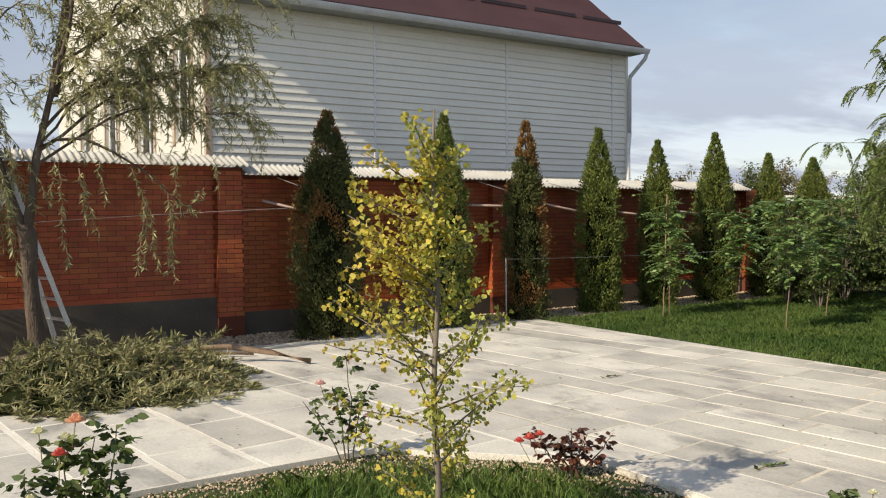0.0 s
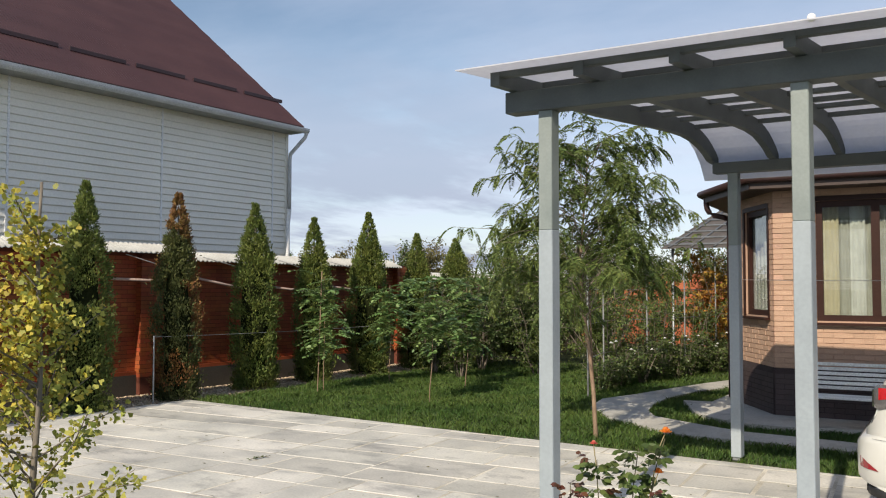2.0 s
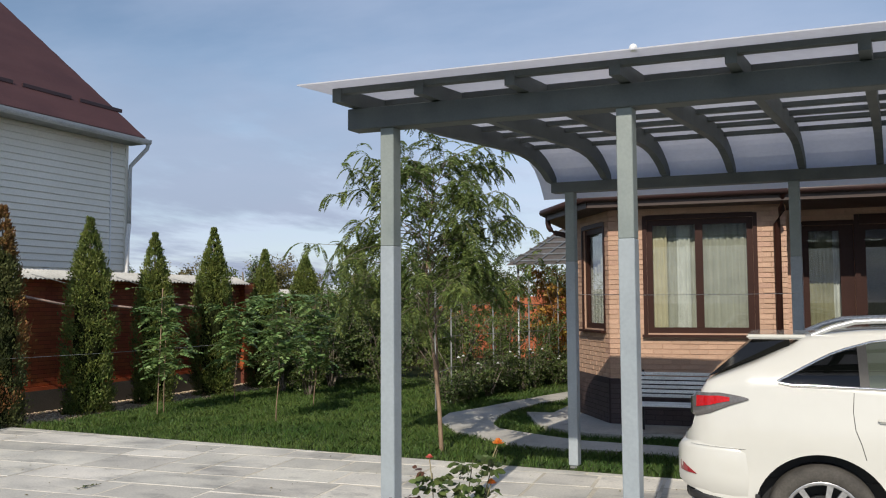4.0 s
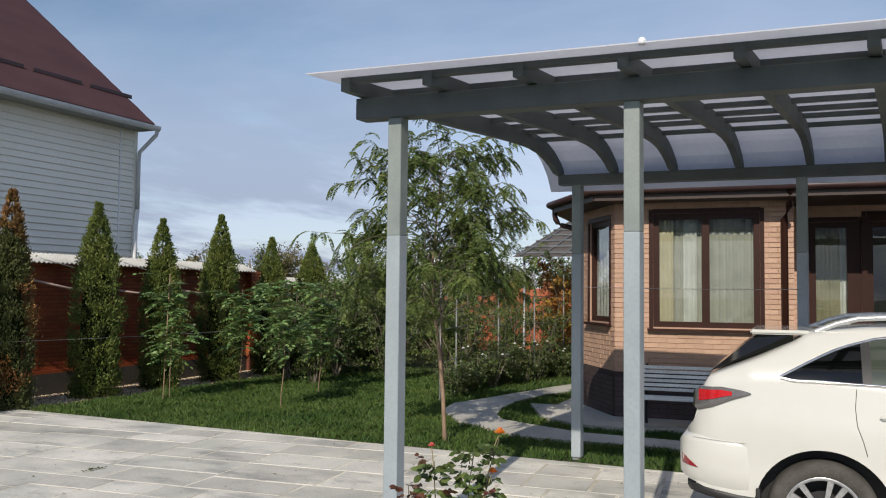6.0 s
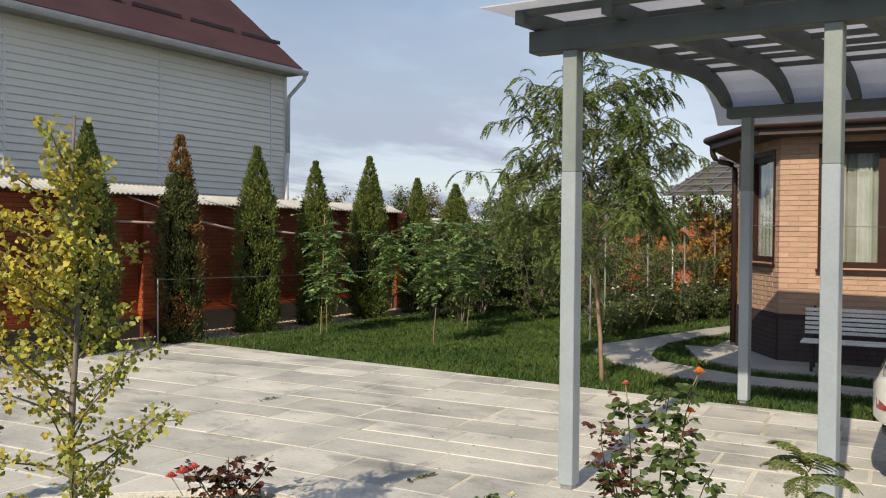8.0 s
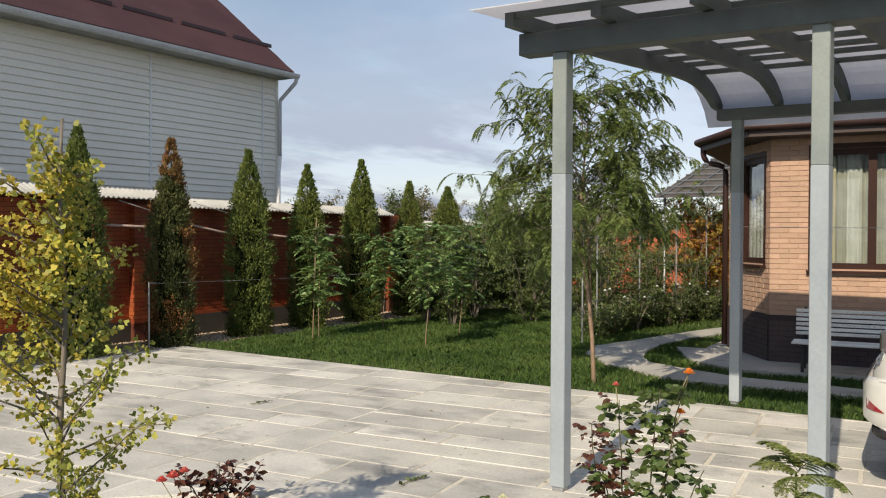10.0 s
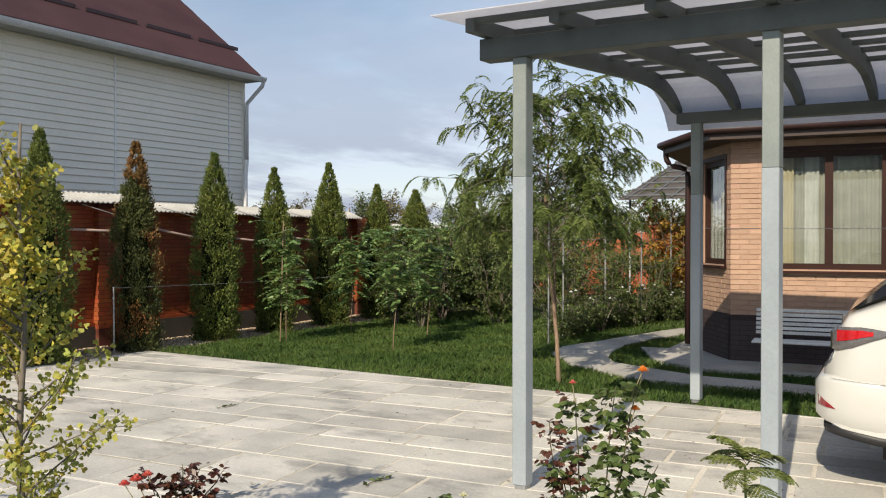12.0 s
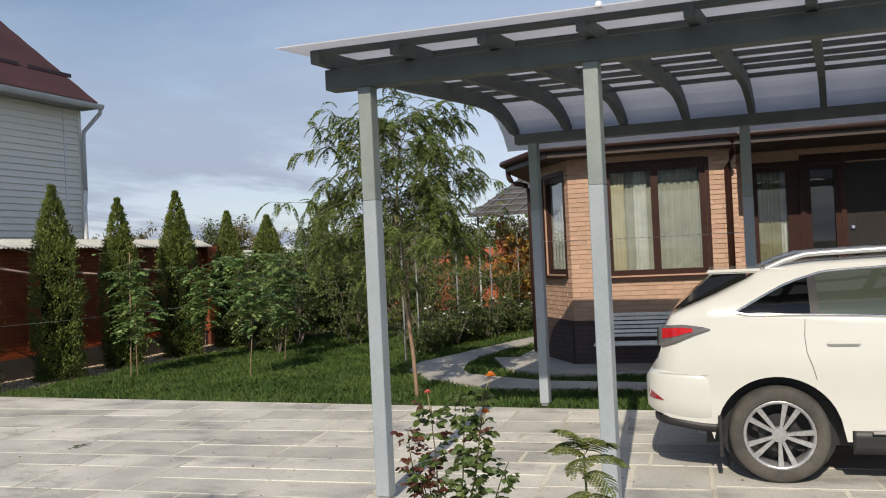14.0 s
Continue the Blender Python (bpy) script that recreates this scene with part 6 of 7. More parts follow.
def build_ladder():
    lad = thing("step_ladder", pose(0, 0, 0), "aluminium step ladder leaning open beside the willow", "ladder")
    def rail(a, b):
        bm = bmesh.new()
        v = bmesh.ops.create_cube(bm, size=1)["verts"]
        a, b = Vector(a), Vector(b)
        q = (b - a).to_track_quat("Z", "Y").to_matrix().to_4x4()
        bmesh.ops.transform(bm, matrix=Matrix.Translation((a + b) / 2) @ q @ Matrix.Diagonal((0.03, 0.06, (b - a).length, 1)), verts=v)
        part("rail", bm, M_ALU, lad)
    A0, A1 = (1.90, 13.05, -0.03), (1.10, 13.10, 2.42)
    B0, B1 = (1.72, 13.55, -0.03), (1.08, 13.40, 2.42)
    rail(A0, A1), rail(B0, B1)
    C0, C1 = (0.42, 13.05, -0.03), (1.05, 13.12, 2.20)
    D0, D1 = (0.50, 13.50, -0.03), (1.05, 13.40, 2.20)
    rail(C0, C1), rail(D0, D1)
    for k in range(1, 9):
        t = k / 9
        a, b = Vector(A0).lerp(Vector(A1), t), Vector(B0).lerp(Vector(B1), t)
        bm = bmesh.new()
        v = bmesh.ops.create_cube(bm, size=1)["verts"]
        q = (b - a).to_track_quat("X", "Z").to_matrix().to_4x4()
        bmesh.ops.transform(bm, matrix=Matrix.Translation((a + b) / 2) @ q @ Matrix.Diagonal(((b - a).length, 0.08, 0.025, 1)), verts=v)
        part("step", bm, M_ALU, lad)


def build_locust(x, y, h, crown_lo, r, seed, label, fronds=46, leaf=0.055, stake=False):
    rng = np.random.default_rng(seed)
    tree = thing("young_locust", pose(x, y, -0.02), label, "sapling", "young locusts on the lawn")
    t = Tubes()
    trunk = [np.array([0.02 * math.sin(k * 1.1 + seed), 0.02 * math.cos(k), h * k / 8]) for k in range(9)]
    t.add(trunk, [0.010 - 0.006 * k / 8 for k in range(9)], 6)
    link("trunk", t.mesh("trunk"), M_BARK_TAN, tree)
    st = Tubes()
    pos, dirs, size = [], [], []
    twigs = [trunk]
    for k in range(16):
        p, _ = along_path(trunk, min(0.99, (crown_lo + (h - crown_lo) * (0.05 + 0.85 * k / 16)) / h))
        a = k * 2.4 + rng.uniform(-0.4, 0.4)
        q = arc(p, (math.cos(a), math.sin(a), rng.uniform(0.8, 1.8)), r * rng.uniform(0.45, 0.85), 0.2, 5, rng, 0.1)
        st.add(q, [0.005 - 0.0005 * i for i in range(6)], 4)
        twigs.append(q)
    for k in range(int(fronds * 2.4)):
        q = twigs[int(rng.integers(0, 17))]
        lo = crown_lo / h if q is trunk else 0.15
        p, _ = along_path(q, rng.uniform(lo, 0.999))
        a = rng.uniform(0, 6.283)
        d = np.array([math.cos(a), math.sin(a), rng.uniform(-0.1, 0.9)])
        pts, fp, fd, fs = frond(p, d, rng.uniform(0.28, 0.48), 7, leaf * 1.2, 0, rng, droop=0.9, spread=1.3)
        st.add(pts, [0.0022] * 6 + [0.001], 3)
        pos.append(fp), dirs.append(fd), size.append(fs)
    link("twigwork", st.mesh("twigwork"), M_STALK, tree)
    pos, dirs, size = np.concatenate(pos), np.concatenate(dirs), np.concatenate(size)
    link("foliage", soup("foliage", oval_polys(pos, dirs, size, size * 0.55, rng, 2.5)), M_LOCUST, tree)
    if stake:
        t = Tubes()
        t.add([(-0.10, 0.06, 0), (-0.04, 0.03, 2.2)], [0.011, 0.010], 6)
        link("stake", t.mesh("stake"), M_BARK_TAN, tree, "wooden support stake")


def build_feather_tree():
    """The weeping feathery tree on the lawn."""
    rng = np.random.default_rng(53)
    tree = thing("feathery_tree", pose(9.9, 5.6, -0.02), "weeping feathery-leaved tree with a thin tan trunk", "tree")
    t = Tubes()
    trunk = [np.array(v) for v in ((0, 0, 0), (-0.02, 0.02, 0.6), (-0.03, 0.08, 1.2), (-0.05, 0.16, 1.75), (0.0, 0.20, 2.3), (0.05, 0.16, 3.0), (0.05, 0.1, 3.75))]
    t.add(trunk, [0.031, 0.028, 0.025, 0.022, 0.017, 0.012, 0.005], 8)
    link("trunk", t.mesh("trunk"), M_BARK_TAN, tree)
    left = np.array([-0.42, 0.91, 0])
    lt = Tubes()
    limbs = []
    for k in range(58):
        u = 0.42 + 0.57 * (k / 57)
        p, _ = along_path(trunk, min(u, 0.998))
        a = k * 2.4 + rng.uniform(-0.5, 0.5)
        d = np.array([math.cos(a), math.sin(a), rng.uniform(0.5, 1.9)]) - left * 0.22
        L = rng.uniform(0.75, 1.30) * (1.85 - 1.00 * (u - 0.42) / 0.57)
        limbs.append(arc(p, d, L, rng.uniform(0.2, 1.3), 8, rng, 0.16))
    for k in range(6):
        p, _ = along_path(trunk, 0.46 + 0.06 * k)
        d = left + np.array([rng.normal(0, 0.30), rng.normal(0, 0.15), rng.uniform(0.5, 1.0)])
        limbs.append(arc(p, d, rng.uniform(1.1, 1.6), rng.uniform(1.3, 2.4), 9, rng, 0.12))
    for k in range(6):
        p, _ = along_path(trunk, 0.56 + 0.04 * k)
        d = -left + np.array([rng.normal(0, 0.40), rng.normal(0, 0.25), rng.uniform(0.6, 1.2)])
        limbs.append(arc(p, d, rng.uniform(0.9, 1.4), rng.uniform(0.6, 1.6), 9, rng, 0.12))
    for k in range(6):
        p, _ = along_path(trunk, 0.62 + 0.05 * k)
        d = left + np.array([rng.normal(0, 0.25), rng.normal(0, 0.15), rng.uniform(0.5, 1.1)])
        limbs.append(arc(p, d, rng.uniform(1.2, 1.7), rng.uniform(0.9, 1.8), 9, rng, 0.10))
    st = Tubes()
    pos, dirs, size = [], [], []
    for q in limbs:
        q = [v for v in q if v[2] > 0.75]
        lt.add(q, [0.0075 - 0.0058 * k / (len(q) - 1) for k in range(len(q))], 5)
        n = 22
        for k in range(n):
            p, g = along_path(q, 0.34 + 0.695 * k / n)
            a = rng.uniform(0, 6.283)
            d = g * 0.6 + np.array([math.cos(a), math.sin(a), rng.uniform(-0.6, 0.6)])
            pts, fp, fd, fs = frond(p, d, rng.uniform(0.20, 0.36), 14, 0.060, 0, rng, droop=1.7, spread=0.85)
            st.add(pts, [0.002] * 6 + [0.0008], 3)
            pos.append(fp), dirs.append(fd), size.append(fs)
    link("branchwork", lt.mesh("branchwork"), M_BARK, tree)
    link("twigwork", st.mesh("twigwork"), M_STALK, tree)
    link("foliage", leaf_mesh("foliage", np.concatenate(pos), np.concatenate(dirs), np.concatenate(size), 0.36, rng), M_BIGTREE, tree)
    t = Tubes()
    t.add([(0.07, 0.03, 0), (0.04, 0.10, 1.85)], [0.012, 0.012], 6)
    link("stake", t.mesh("stake"), M_BARK_TAN, tree)


def build_albizia():
    rng = np.random.default_rng(61)
    tree = thing("albizia_seedling", pose(3.98, 2.08, -0.03), "knee-high albizia seedling with fern-like fronds", "sapling")
    t = Tubes()
    t.add([(0, 0, 0), (0.01, 0.0, 0.35), (0.0, 0.01, 0.80)], [0.012, 0.009, 0.005], 7)
    pos, dirs, size = [], [], []
    specs = [(2.0, 0.32, 0.78, 1.3), (0.9, 0.34, 0.80, 1.2), (3.1, 0.36, 0.76, 0.9), (4.0, 0.36, 0.70, 0.6), (5.1, 0.34, 0.76, 0.9), (6.0, 0.30, 0.80, 1.2), (2.6, 0.30, 0.60, 0.5), (3.6, 0.32, 0.52, 0.5), (1.4, 0.32, 0.55, 0.6), (4.7, 0.32, 0.58, 0.5), (2.3, 0.36, 0.82, 2.2), (4.4, 0.30, 0.80, 2.0)]
    for a, L, z, up in specs:
        d = np.array([math.cos(a), math.sin(a), up])
        pts, fp, fd, fs = frond((0, 0, z), d, L * 0.56, 9, 0.085, 0, rng, droop=1.3, spread=1.0)
        t.add(pts, [0.0025] * 6 + [0.001], 4)
        for p, g, s in zip(fp, fd, fs):
            g = unit(g)
            q = [p, p + g * s * 0.5, p + g * s + np.array([0, 0, -0.02])]
            t.add(q, [0.0008] * 3, 3)
            side = unit(np.cross(g, np.array([0.03, 0.05, 1.0])))
            m = 19
            for k in range(m):
                c = p + g * s * (0.06 + 0.93 * k / m) + np.array([0, 0, -0.02 * (k / m) ** 2])
                for sg in (-1, 1):
                    pos.append(c), dirs.append(side * sg + g * 0.45), size.append(0.022 * (1 - 0.45 * abs(k / m - 0.45)))
    link("stem", t.mesh("stem"), M_STALK, tree)
    link("foliage", leaf_mesh("foliage", pos, dirs, size, 0.36, rng, 0.03, 1.2), M_ALBIZIA, tree)


def build_shrub(name, x, y, h, r, seed, material, label, n=5200, leaf=0.06, category="shrub", group="shrubs behind the lawn", z0=-0.02):
    rng = np.random.default_rng(seed)
    sh = thing(name, pose(x, y, z0), label, category, group)
    t = Tubes()
    pos, dirs, size = [], [], []
    stems = 10
    for k in range(stems):
        a = rng.uniform(0, 6.283)
        d = np.array([math.cos(a) * 0.55 * r / h * 1.4, math.sin(a) * 0.55 * r / h * 1.4, 1.0])
        q = arc((0.05 * math.cos(a), 0.05 * math.sin(a), 0), d, h * rng.uniform(0.75, 1.02), 0.15, 7, rng, 0.10)
        t.add(q, [0.016 - 0.013 * i / 7 for i in range(8)], 5)
        for j in range(14):
            p, g = along_path(q, rng.uniform(0.15, 0.98))
            b = rng.uniform(0, 6.283)
            w = arc(p, (math.cos(b), math.sin(b), rng.uniform(0.1, 0.9)), r * rng.uniform(0.35, 0.85), 0.7, 5, rng, 0.12)
            t.add(w, [0.005 - 0.0035 * i / 5 for i in range(6)], 3)
            for _ in range(n // (stems * 14)):
                p2, g2 = along_path(w, rng.uniform(0.15, 0.999))
                o = unit(rng.normal(size=3))
                pos.append(p2 + o * rng.uniform(0, 0.05)), dirs.append(o + g2 * 0.5), size.append(leaf * rng.uniform(0.6, 1.2))
    link("stem_frame", t.mesh("stem_frame"), M_BARK, sh)
    link("foliage", leaf_mesh("foliage", pos, dirs, size, 0.55, rng), material, sh)
    return sh


build_ginkgo()
build_willow()
build_heap()
build_ladder()
build_feather_tree()
build_albizia()
build_locust(11.52, 11.65, 2.10, 0.55, 0.50, 71, "young locust with a stake on the lawn", 38, 0.085, stake=True)
build_locust(13.35, 11.55, 1.95, 0.55, 0.55, 72, "bushy young locust before the thujas", 38, 0.088)
build_locust(11.45, 9.22, 2.05, 0.75, 0.55, 73, "young locust on a bare thin stem", 32, 0.085)
build_locust(13.6, 9.9, 2.0, 0.5, 0.7, 74, "bushy young locust deeper in the lawn", 38, 0.092)
build_rose(0.36, 5.45, "rose bush with peach and cream blooms in the bed", 81,
           [(-0.28, 0.1, 0.58, 0.4), (-0.12, 0.05, 0.70, -0.3), (0.05, 0.1, 0.84, 0.3), (0.18, 0.0, 0.86, -0.4), (0.28, -0.05, 0.90, 0.5), (-0.05, -0.1, 0.58, 0.2), (0.12, -0.06, 0.62, 0.2)], M_ROSE_LEAF,
           [(0.10, 0.0, 0.93, 0.046, M_PEACH), (-0.05, 0.05, 0.89, 0.036, M_CREAM), (0.02, -0.05, 0.80, 0.036, M_REDPET), (0.06, 0.04, 0.85, 0.034, M_CREAM), (-0.20, 0.0, 0.55, 0.045, M_PEACH), (-0.10, 0.0, 0.60, 0.03, M_CREAM)], density=64)
build_rose(2.62, 6.92, "thin rose bush with a pale pink bloom", 82,
           [(0.0, 0.0, 0.85, 0.3), (-0.32, 0.1, 0.52, 0.5), (0.20, 0.0, 0.60, -0.4), (-0.12, 0.0, 0.62, 0.3)], M_ROSE_LEAF,
           [(-0.22, 0.0, 0.64, 0.042, M_PINK), (0.16, -0.05, 0.36, 0.036, M_PINK)], density=30)
build_rose(3.78, 5.72, "low rose bush with dark leaves and coral blooms", 83,
           [(-0.30, 0.1, 0.34, 0.3), (0.0, 0.0, 0.36, 0.2), (0.15, 0.0, 0.30, -0.3), (0.28, -0.1, 0.28, 0.4), (-0.1, 0.0, 0.30, 0.2)], M_ROSE_DARK,
           [(-0.30, 0.1, 0.31, 0.044, M_REDPET), (-0.25, 0.05, 0.34, 0.036, M_REDPET), (-0.36, 0.14, 0.29, 0.036, M_REDPET)], density=48)
build_rose(4.02, 2.90, "tall rose bush with orange buds", 84,
           [(0.02, -0.28, 1.17, 0.3), (-0.05, 0.05, 1.05, 0.3), (0.10, -0.12, 1.10, -0.2), (0.0, -0.22, 0.80, 0.4), (0.1, -0.35, 0.72, -0.3), (-0.05, 0.14, 0.70, 0.4)], M_ROSE_LEAF,
           [(0.02, -0.29, 1.21, 0.030, M_ORANGEPET), (0.05, -0.24, 1.00, 0.026, M_ORANGEPET), (-0.02, 0.08, 1.12, 0.020, M_REDPET)], density=36, leaf=0.056)
build_rose(4.00, 2.99, "rose shoots with dark red young leaves", 85,
           [(0.0, 0.12, 0.90, 0.4), (0.02, 0.0, 0.62, 0.3), (0.0, -0.1, 0.55, -0.3), (0.02, 0.06, 0.68, 0.2)], M_ROSE_DARK, [], density=34, leaf=0.044)
build_rose(3.95, 3.72, "small rose bush with a yellow bud", 86, [(0.0, 0.08, 0.40, 0.3), (0.0, -0.1, 0.38, -0.3), (0.05, 0.0, 0.36, 0.2)], M_ROSE_LEAF, [(0.0, -0.1, 0.43, 0.026, M_CREAM)], density=26)
for i, (x, y, h, r, m_, lab, n) in enumerate([
    (16.6, 11.4, 2.3, 0.8, M_BUSH, "dense green shrub beside the lawn", 9800), (18.6, 11.2, 2.6, 0.9, M_BUSH, "dense green shrub beside the lawn", 9800),
    (18.8, 9.6, 2.5, 0.9, M_BIGTREE, "light green shrub at the lawn's far side", 9800), (21.0, 10.6, 3.0, 1.0, M_BUSH, "tall green shrub at the lawn's far side", 9800),
    (16.4, 9.9, 1.6, 0.6, M_BIGTREE, "low light green shrub on the lawn", 3800), 
    (15.4, 11.9, 2.0, 0.6, M_BUSH, "green shrub by the fence", 8400), (20.4, 8.6, 2.4, 0.7, M_BIGTREE, "light green shrub by the trellis", 8400),
    (17.6, 12.0, 2.6, 0.8, M_THUJA, "dark evergreen shrub by the far fence", 8400), (22.2, 11.8, 3.2, 1.1, M_BUSH, "tall dense shrub by the far fence", 9800),
    (24.6, 11.4, 3.2, 1.2, M_BUSH, "tall dense shrub by the far fence", 9800), 
    (14.9, 10.9, 1.9, 0.6, M_BIGTREE, "light green shrub on the lawn", 3800), (20.2, 12.2, 3.0, 0.9, M_BUSH, "tall dense shrub by the far fence", 8400),
]):
    build_shrub("shrub", x, y, h, r, 110 + i, m_, lab, n, 0.065)
for i in range(9):
    x = 14.6 + i * 0.72
    sh = build_shrub("hedge_rose", x, 7.55 - 0.10 * i + 0.08 * (i % 2), 0.66 + 0.16 * (i % 3), 0.32, 130 + i, M_ROSE_LEAF, "green rose bush with white blooms along the path", 2600, 0.055, "rose bush", "rose hedge by the path")
    rng_ = np.random.default_rng(150 + i)
    for k in range(2):
        flower("bloom", (rng_.uniform(-0.2, 0.2), -0.25, 0.62 + 0.3 * rng_.random()), 0.035, M_WHITE, sh, rng_)
for i, (x, y, h, r) in enumerate(((17.2, 7.4, 1.9, 0.40), (15.6, 7.7, 2.0, 0.35), (19.0, 7.3, 1.9, 0.40))):
    build_shrub("climbing_vine", x, y, h, r, 160 + i, M_BIGTREE, "green climber on the trellis poles", 2600, 0.06, "climber", "climbers on the trellis")
build_shrub("autumn_vine", 20.8, 7.05, 3.1, 0.85, 165, M_ORANGE_LEAF, "orange autumn climber at the pergola", 6200, 0.10, "climber", "climbers on the trellis")
build_shrub("autumn_vine", 22.3, 7.75, 2.8, 0.8, 166, M_ORANGE_LEAF, "orange autumn climber at the pergola", 5200, 0.10, "climber", "climbers on the trellis")
for i, (x, y, h, r) in enumerate(((29.3, 9.6, 3.9, 1.2), (29.4, 7.6, 4.0, 1.2), (29.2, 11.6, 3.9, 1.2), (29.4, 5.6, 4.0, 1.2), (29.2, 13.6, 3.9, 1.2))):
    build_shrub("shrub", x, y, h, r, 170 + i, M_BUSH, "tall dense shrub behind the orange wall", 9800, 0.09)


# bench, wires, far garden ---------------------------------------------------
def build_bench():
    b = thing("garden_bench", pose(12.22, 2.85, 0.10, 0, 0, 6), "weathered white slatted bench under the bay window", "bench")
    for k in range(6):
        bm = bevelled(0.006, (-0.22 + k * 0.075, -0.16 + k * 0.075, -0.80, 0.80, 0.335, 0.36))
        part("seat_slat", bm, M_BENCH, b)
    for k in range(6):
        bm = bevelled(0.006, (0.245 + 0.012 * k, 0.268 + 0.012 * k, -0.78, 0.78, 0.42 + k * 0.062, 0.465 + k * 0.062))
        part("back_slat", bm, M_BENCH, b)
    for y in (-0.66, 0.66):
        part("leg", bevelled(0.004, (-0.20, -0.16, y - 0.02, y + 0.02, -0.044, 0.335)), M_DARKMETAL, b)
        part("leg", bevelled(0.004, (0.20, 0.24, y - 0.02, y + 0.02, -0.044, 0.335)), M_DARKMETAL, b)
        bm = bmesh.new()
        cyl(bm, (0.292, y, 0.30), (0.358, y, 0.80), 0.017, n=8)
        part("back_support", bm, M_DARKMETAL, b)
        part("crossbar", bevelled(0.003, (-0.22, 0.30, y - 0.018, y + 0.018, 0.305, 0.334)), M_DARKMETAL, b)


def wire(name, pts, r, label, material=None):
    t = Tubes()
    t.add(pts, [r] * len(pts), 5)
    return tagged(link(name, t.mesh(name), material or M_ROPE), label, "wire")


def sagging(a, b, sag, n=10):
    a, b = Vector(a), Vector(b)
    return [a.lerp(b, k / n) - Vector((0, 0, sag * 4 * (k / n) * (1 - k / n))) for k in range(n + 1)]


build_bench()
t_ = Tubes()
t_.add([(8.74, 12.84, -0.03), (8.74, 12.84, 1.09), (8.90, 12.83, 1.07)], [0.014, 0.014, 0.012], 7)
tagged(link("wire_post", t_.mesh("wire_post"), M_ZINC), "thin galvanised post that carries a wire", "post")
wire("guide_wire", sagging((8.76, 12.84, 1.07), (17.5, 12.6, 1.12), 0.05), 0.004, "taut pale wire in front of the thujas")
wire("guide_wire", sagging((1.0, 13.9, 1.75), (8.4, 13.6, 2.05), -0.05), 0.004, "thin wire along the brick fence")
wire("clothes_line", sagging((9.55, 3.70, 1.98), (9.55, 1.34, 1.97), 0.01), 0.003, "thin line between the carport posts")
for xa, za, xb, zb in ((4.78, 2.09, 5.31, 1.91), (8.71, 2.03, 9.42, 1.99), (10.38, 2.09, 11.33, 1.84), (12.34, 1.91, 13.05, 1.79), (13.95, 1.94, 15.01, 1.79)):
    wire("prop_rod", [(xa + 0.05, 14.09, za), (xb, 13.45, zb)], 0.024, "pinkish pipe propped between fence and thuja", M_ROD)
    wire("tie_wire", [(xa + 0.2, 13.86, 2.45), (xb + 0.3, 13.4, 2.15)], 0.007, "wire tied from the fence cap to a thuja")


def build_trellis():
    tr = thing("trellis", pose(0, 0, 0), "galvanised pole trellis beside the garden path", "trellis")
    for x, y, h in ((13.55, 7.37, 2.2), (15.1, 7.75, 2.3), (16.6, 7.45, 2.3), (18.2, 7.2, 2.4), (19.8, 7.0, 2.5)):
        t = Tubes()
        t.add([(x, y, -0.02), (x, y, h)], [0.018, 0.018], 7)
        link("pole", t.mesh("pole"), M_DULLZINC, tr)
    for z in (0.65, 1.25, 1.85):
        t = Tubes()
        t.add([(13.55, 7.37, z), (15.1, 7.75, z), (16.6, 7.45, z), (18.2, 7.2, z), (19.8, 7.0, z)], [0.007] * 5, 5)
        link("rail", t.mesh("rail"), M_ZINC, tr)


def build_pergola():
    pg = thing("pergola", pose(0, 0, 0), "metal pergola frame with overlapping weathered plastic roof strips", "pergola")
    X0, X1, Y0, Y1 = 19.5, 25.5, 4.2, 7.9
    for x in (X0, X1):
        for y in (Y0, Y1):
            t = Tubes()
            t.add([(x, y, -0.02), (x, y, 2.84 if x < 22 else 4.42)], [0.03, 0.03], 7)
            link("post", t.mesh("post"), M_ZINC, pg)
    for k in range(8):
        y = Y0 + (Y1 - Y0) * k / 7
        t = Tubes()
        t.add([(X0 - 0.3, y, 2.82), (X1 + 0.2, y, 4.52)], [0.022, 0.022], 6)
        link("rafter", t.mesh("rafter"), M_DULLZINC, pg)
    for k in range(9):
        x, z = X0 + (X1 - X0) * k / 8, 2.90 + 1.57 * k / 8
        t = Tubes()
        t.add([(x, Y0 - 0.2, z), (x, Y1 + 0.2, z)], [0.026, 0.026], 6)
        link("purlin", t.mesh("purlin"), M_ZINC, pg)
    for k in range(9):
        ya = Y0 - 0.2 + (Y1 - Y0 + 0.4) * k / 9
        yb = ya + 0.452
        me = mesh_of("roof_strip", [(X0 - 0.3, ya, 2.80), (X1 + 0.2, ya, 4.50), (X1 + 0.2, yb, 4.50), (X0 - 0.3, yb, 2.80)], [(0, 1, 2, 3)])
        strip = link("roof_strip", me, M_SHEET_OLD, pg)
        strip.modifiers.new("thick", "SOLIDIFY").thickness = 0.008


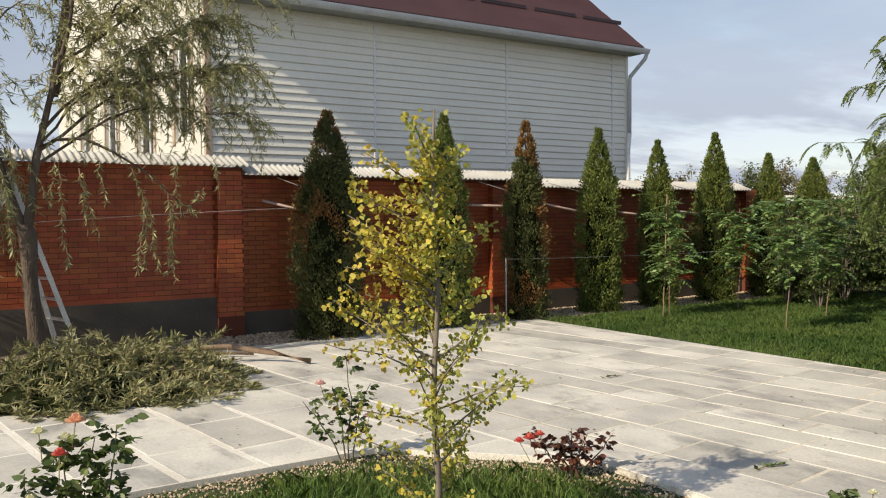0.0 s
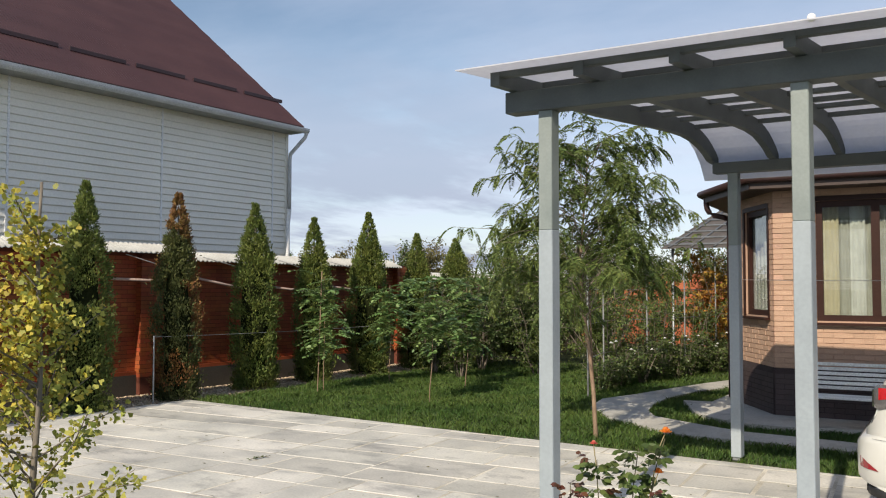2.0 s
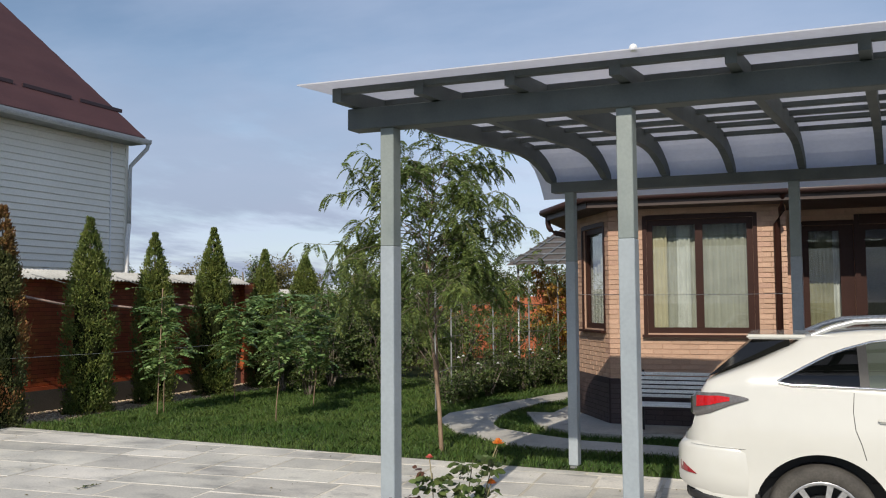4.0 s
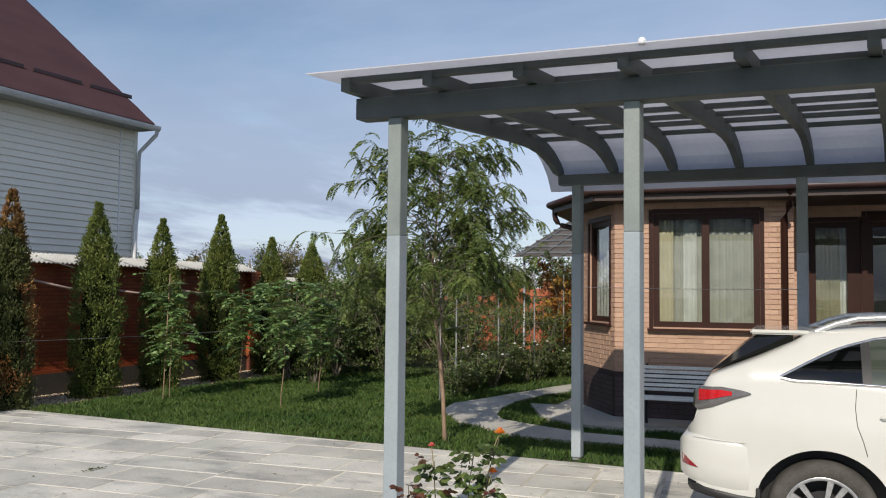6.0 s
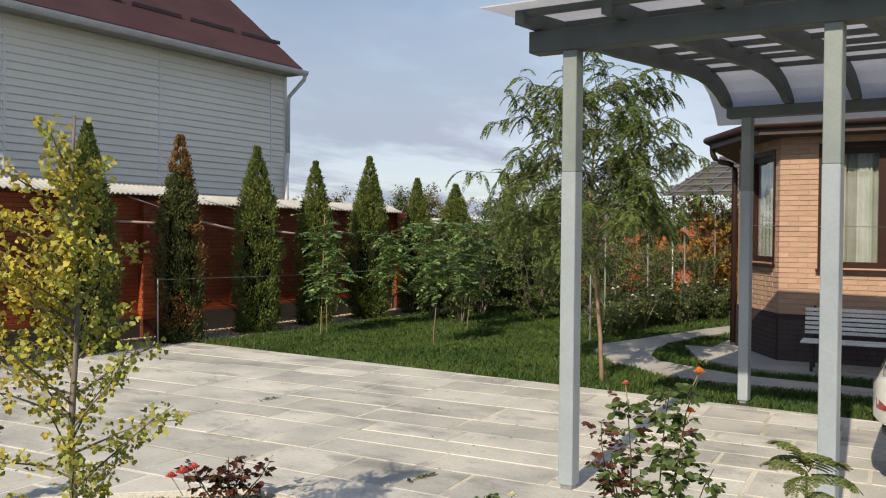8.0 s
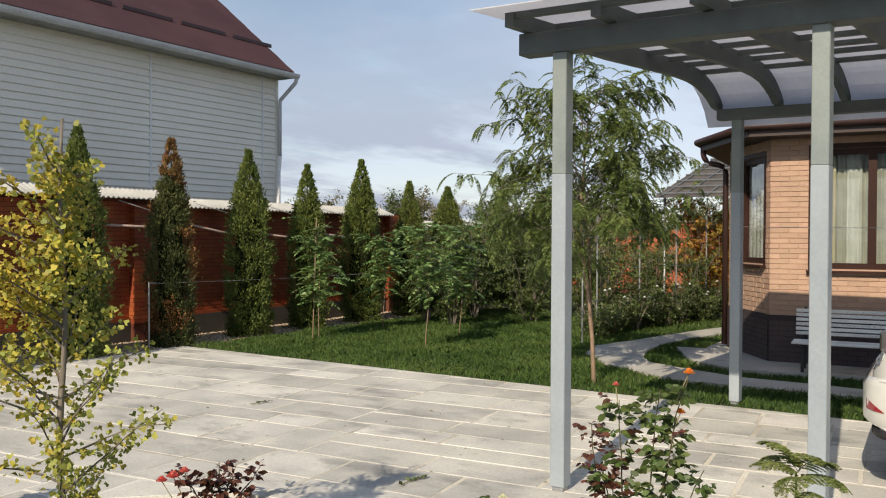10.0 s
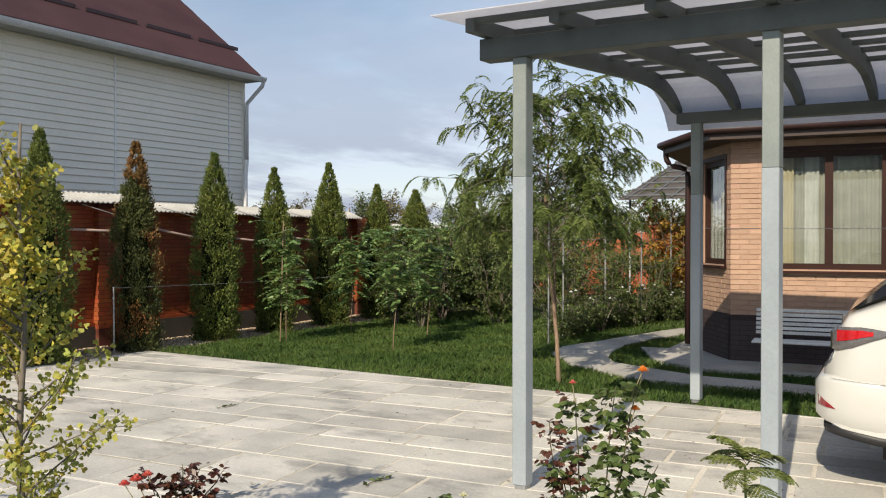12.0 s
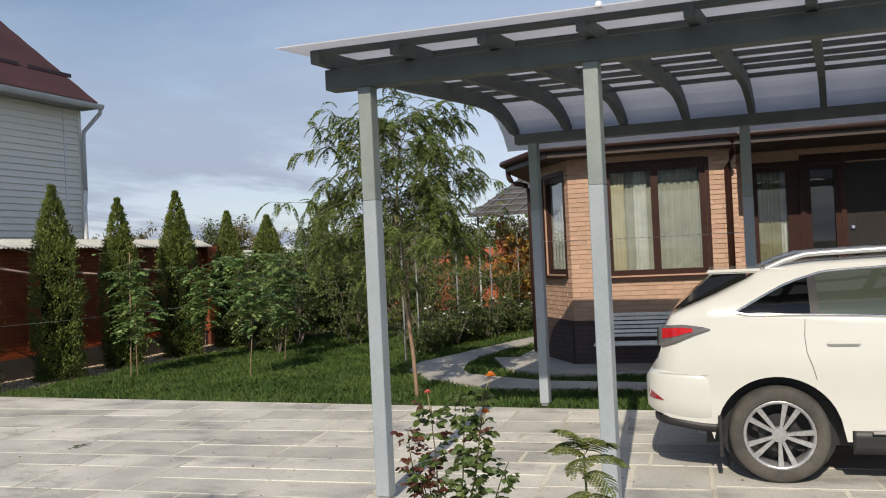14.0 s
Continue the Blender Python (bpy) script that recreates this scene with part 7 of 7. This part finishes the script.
def build_far_wall():
    w = thing("garden_wall", pose(0, 0, 0), "orange brick garden wall with a dark metal railing", "wall", kind="structure")
    X = 27.5
    bm = bmesh.new()
    box(bm, X, X + 0.25, -6, 16, -0.1, 1.05)
    part("wall_core", bm, M_ORANGEWALL, w)
    for y in (2.0, 4.6, 7.2, 9.8, 12.4, 15.0):
        part("pier", bevelled(0.01, (X - 0.08, X + 0.33, y - 0.2, y + 0.2, -0.1, 2.35)), M_ORANGEWALL, w)
        part("pier_cap", bevelled(0.01, (X - 0.13, X + 0.38, y - 0.25, y + 0.25, 2.35, 2.43)), M_SLATE, w)
    part("wall_panel", bevelled(0.01, (X + 0.01, X + 0.24, 7.4, 14.8, 1.05, 2.1)), M_ORANGEWALL, w)
    for z in (1.25, 2.1):
        part("rail", bevelled(0.003, (X + 0.10, X + 0.14, -6, 7.0, z, z + 0.04)), M_DARKMETAL, w)
    for k in range(60):
        y = -2.0 + 0.15 * k
        part("railing_bar", bevelled(0.002, (X + 0.11, X + 0.13, y, y + 0.02, 1.05, 2.2)), M_DARKMETAL, w)


build_trellis()
build_pergola()
build_far_wall()


def build_far_tree(x, y, h, r, seed, material, label):
    rng = np.random.default_rng(seed)
    tree = thing("far_tree", pose(x, y, -0.07), label, "tree", "far autumn trees")
    t = Tubes()
    t.add([(0, 0, 0), (0.1, 0, h * 0.4), (0, 0.1, h * 0.8)], [0.2, 0.14, 0.04], 7)
    centres = []
    for k in range(26):
        a = rng.uniform(0, 6.283)
        d = np.array([math.cos(a), math.sin(a), rng.uniform(0.2, 1.4)])
        q = arc((0, 0, h * rng.uniform(0.2, 0.6)), d, r * rng.uniform(0.6, 1.2), 0.1, 4, rng, 0.12)
        t.add(q, [0.06, 0.05, 0.035, 0.025, 0.01], 4)
        centres += q[1:]
    link("trunk", t.mesh("trunk"), M_BARK, tree)
    c = np.array(centres)
    n = 7600
    pos = c[rng.integers(0, len(c), n)] + np.clip(rng.normal(0, 0.085 * r, (n, 3)), -0.17 * r, 0.17 * r)
    pos[:, 2] = np.maximum(pos[:, 2], 0.3)
    size = rng.uniform(0.08, 0.18, n)
    link("crown", leaf_mesh("crown", pos, rng.normal(size=(n, 3)), size, 0.7, rng), material, tree)


rng_far = np.random.default_rng(7)
for i in range(34):
    ang = math.radians(8 + 84 * i / 33 + rng_far.uniform(-1.2, 1.2))
    dist = rng_far.uniform(52, 74)
    h = rng_far.uniform(4.3, 5.9)
    build_far_tree(dist * math.sin(ang), dist * math.cos(ang), h, h * 0.42, 300 + i, [M_AUTUMN_FAR, M_AUTUMN_FAR, M_BUSH][i % 3], "far autumn tree beyond the fence")


# litter on the slabs -----------------------------------------------------------
def build_litter():
    rng = np.random.default_rng(91)
    n = 260
    pos = np.stack([rng.uniform(1.5, 9.2, n), rng.uniform(1.0, 12.4, n), np.full(n, 0.006)], axis=1)
    ok = ~((pos[:, 0] < 4.3) & (pos[:, 1] < 7.2))
    pos = pos[ok]
    d = rng.normal(size=pos.shape)
    d[:, 2] = np.abs(d[:, 2]) * 0.12
    s = rng.uniform(0.02, 0.05, len(pos))
    tagged(link("fallen_leaves", leaf_mesh("fallen_leaves", pos, d, s, 0.5, rng, 0.1, 8.0), M_AUTUMN_FAR), "small dry fallen leaves on the slabs", "leaves", kind="stuff")
    for i, (x, y) in enumerate(((6.55, 8.10), (5.02, 4.98))):
        r2 = np.random.default_rng(95 + i)
        tw = thing("fallen_sprig", pose(x, y, 0.0), "withered leafy sprig lying on the slabs", "sprig", "sprigs on the slabs")
        pts = [np.array([0.06 * k - 0.15, 0.02 * math.sin(k), 0.015]) for k in range(6)]
        t = Tubes()
        t.add(pts, [0.004] * 6, 4)
        link("twig", t.mesh("twig"), M_TWIG, tw)
        pp, dd, ss = [], [], []
        for k in range(14):
            p, g = along_path(pts, r2.uniform(0, 0.999))
            o = r2.normal(size=3)
            o[2] = abs(o[2]) * 0.35
            pp.append(p), dd.append(o), ss.append(r2.uniform(0.04, 0.08))
        link("foliage", leaf_mesh("foliage", pp, dd, ss, 0.4, r2), M_BUSH, tw)


build_litter()

build_patio()
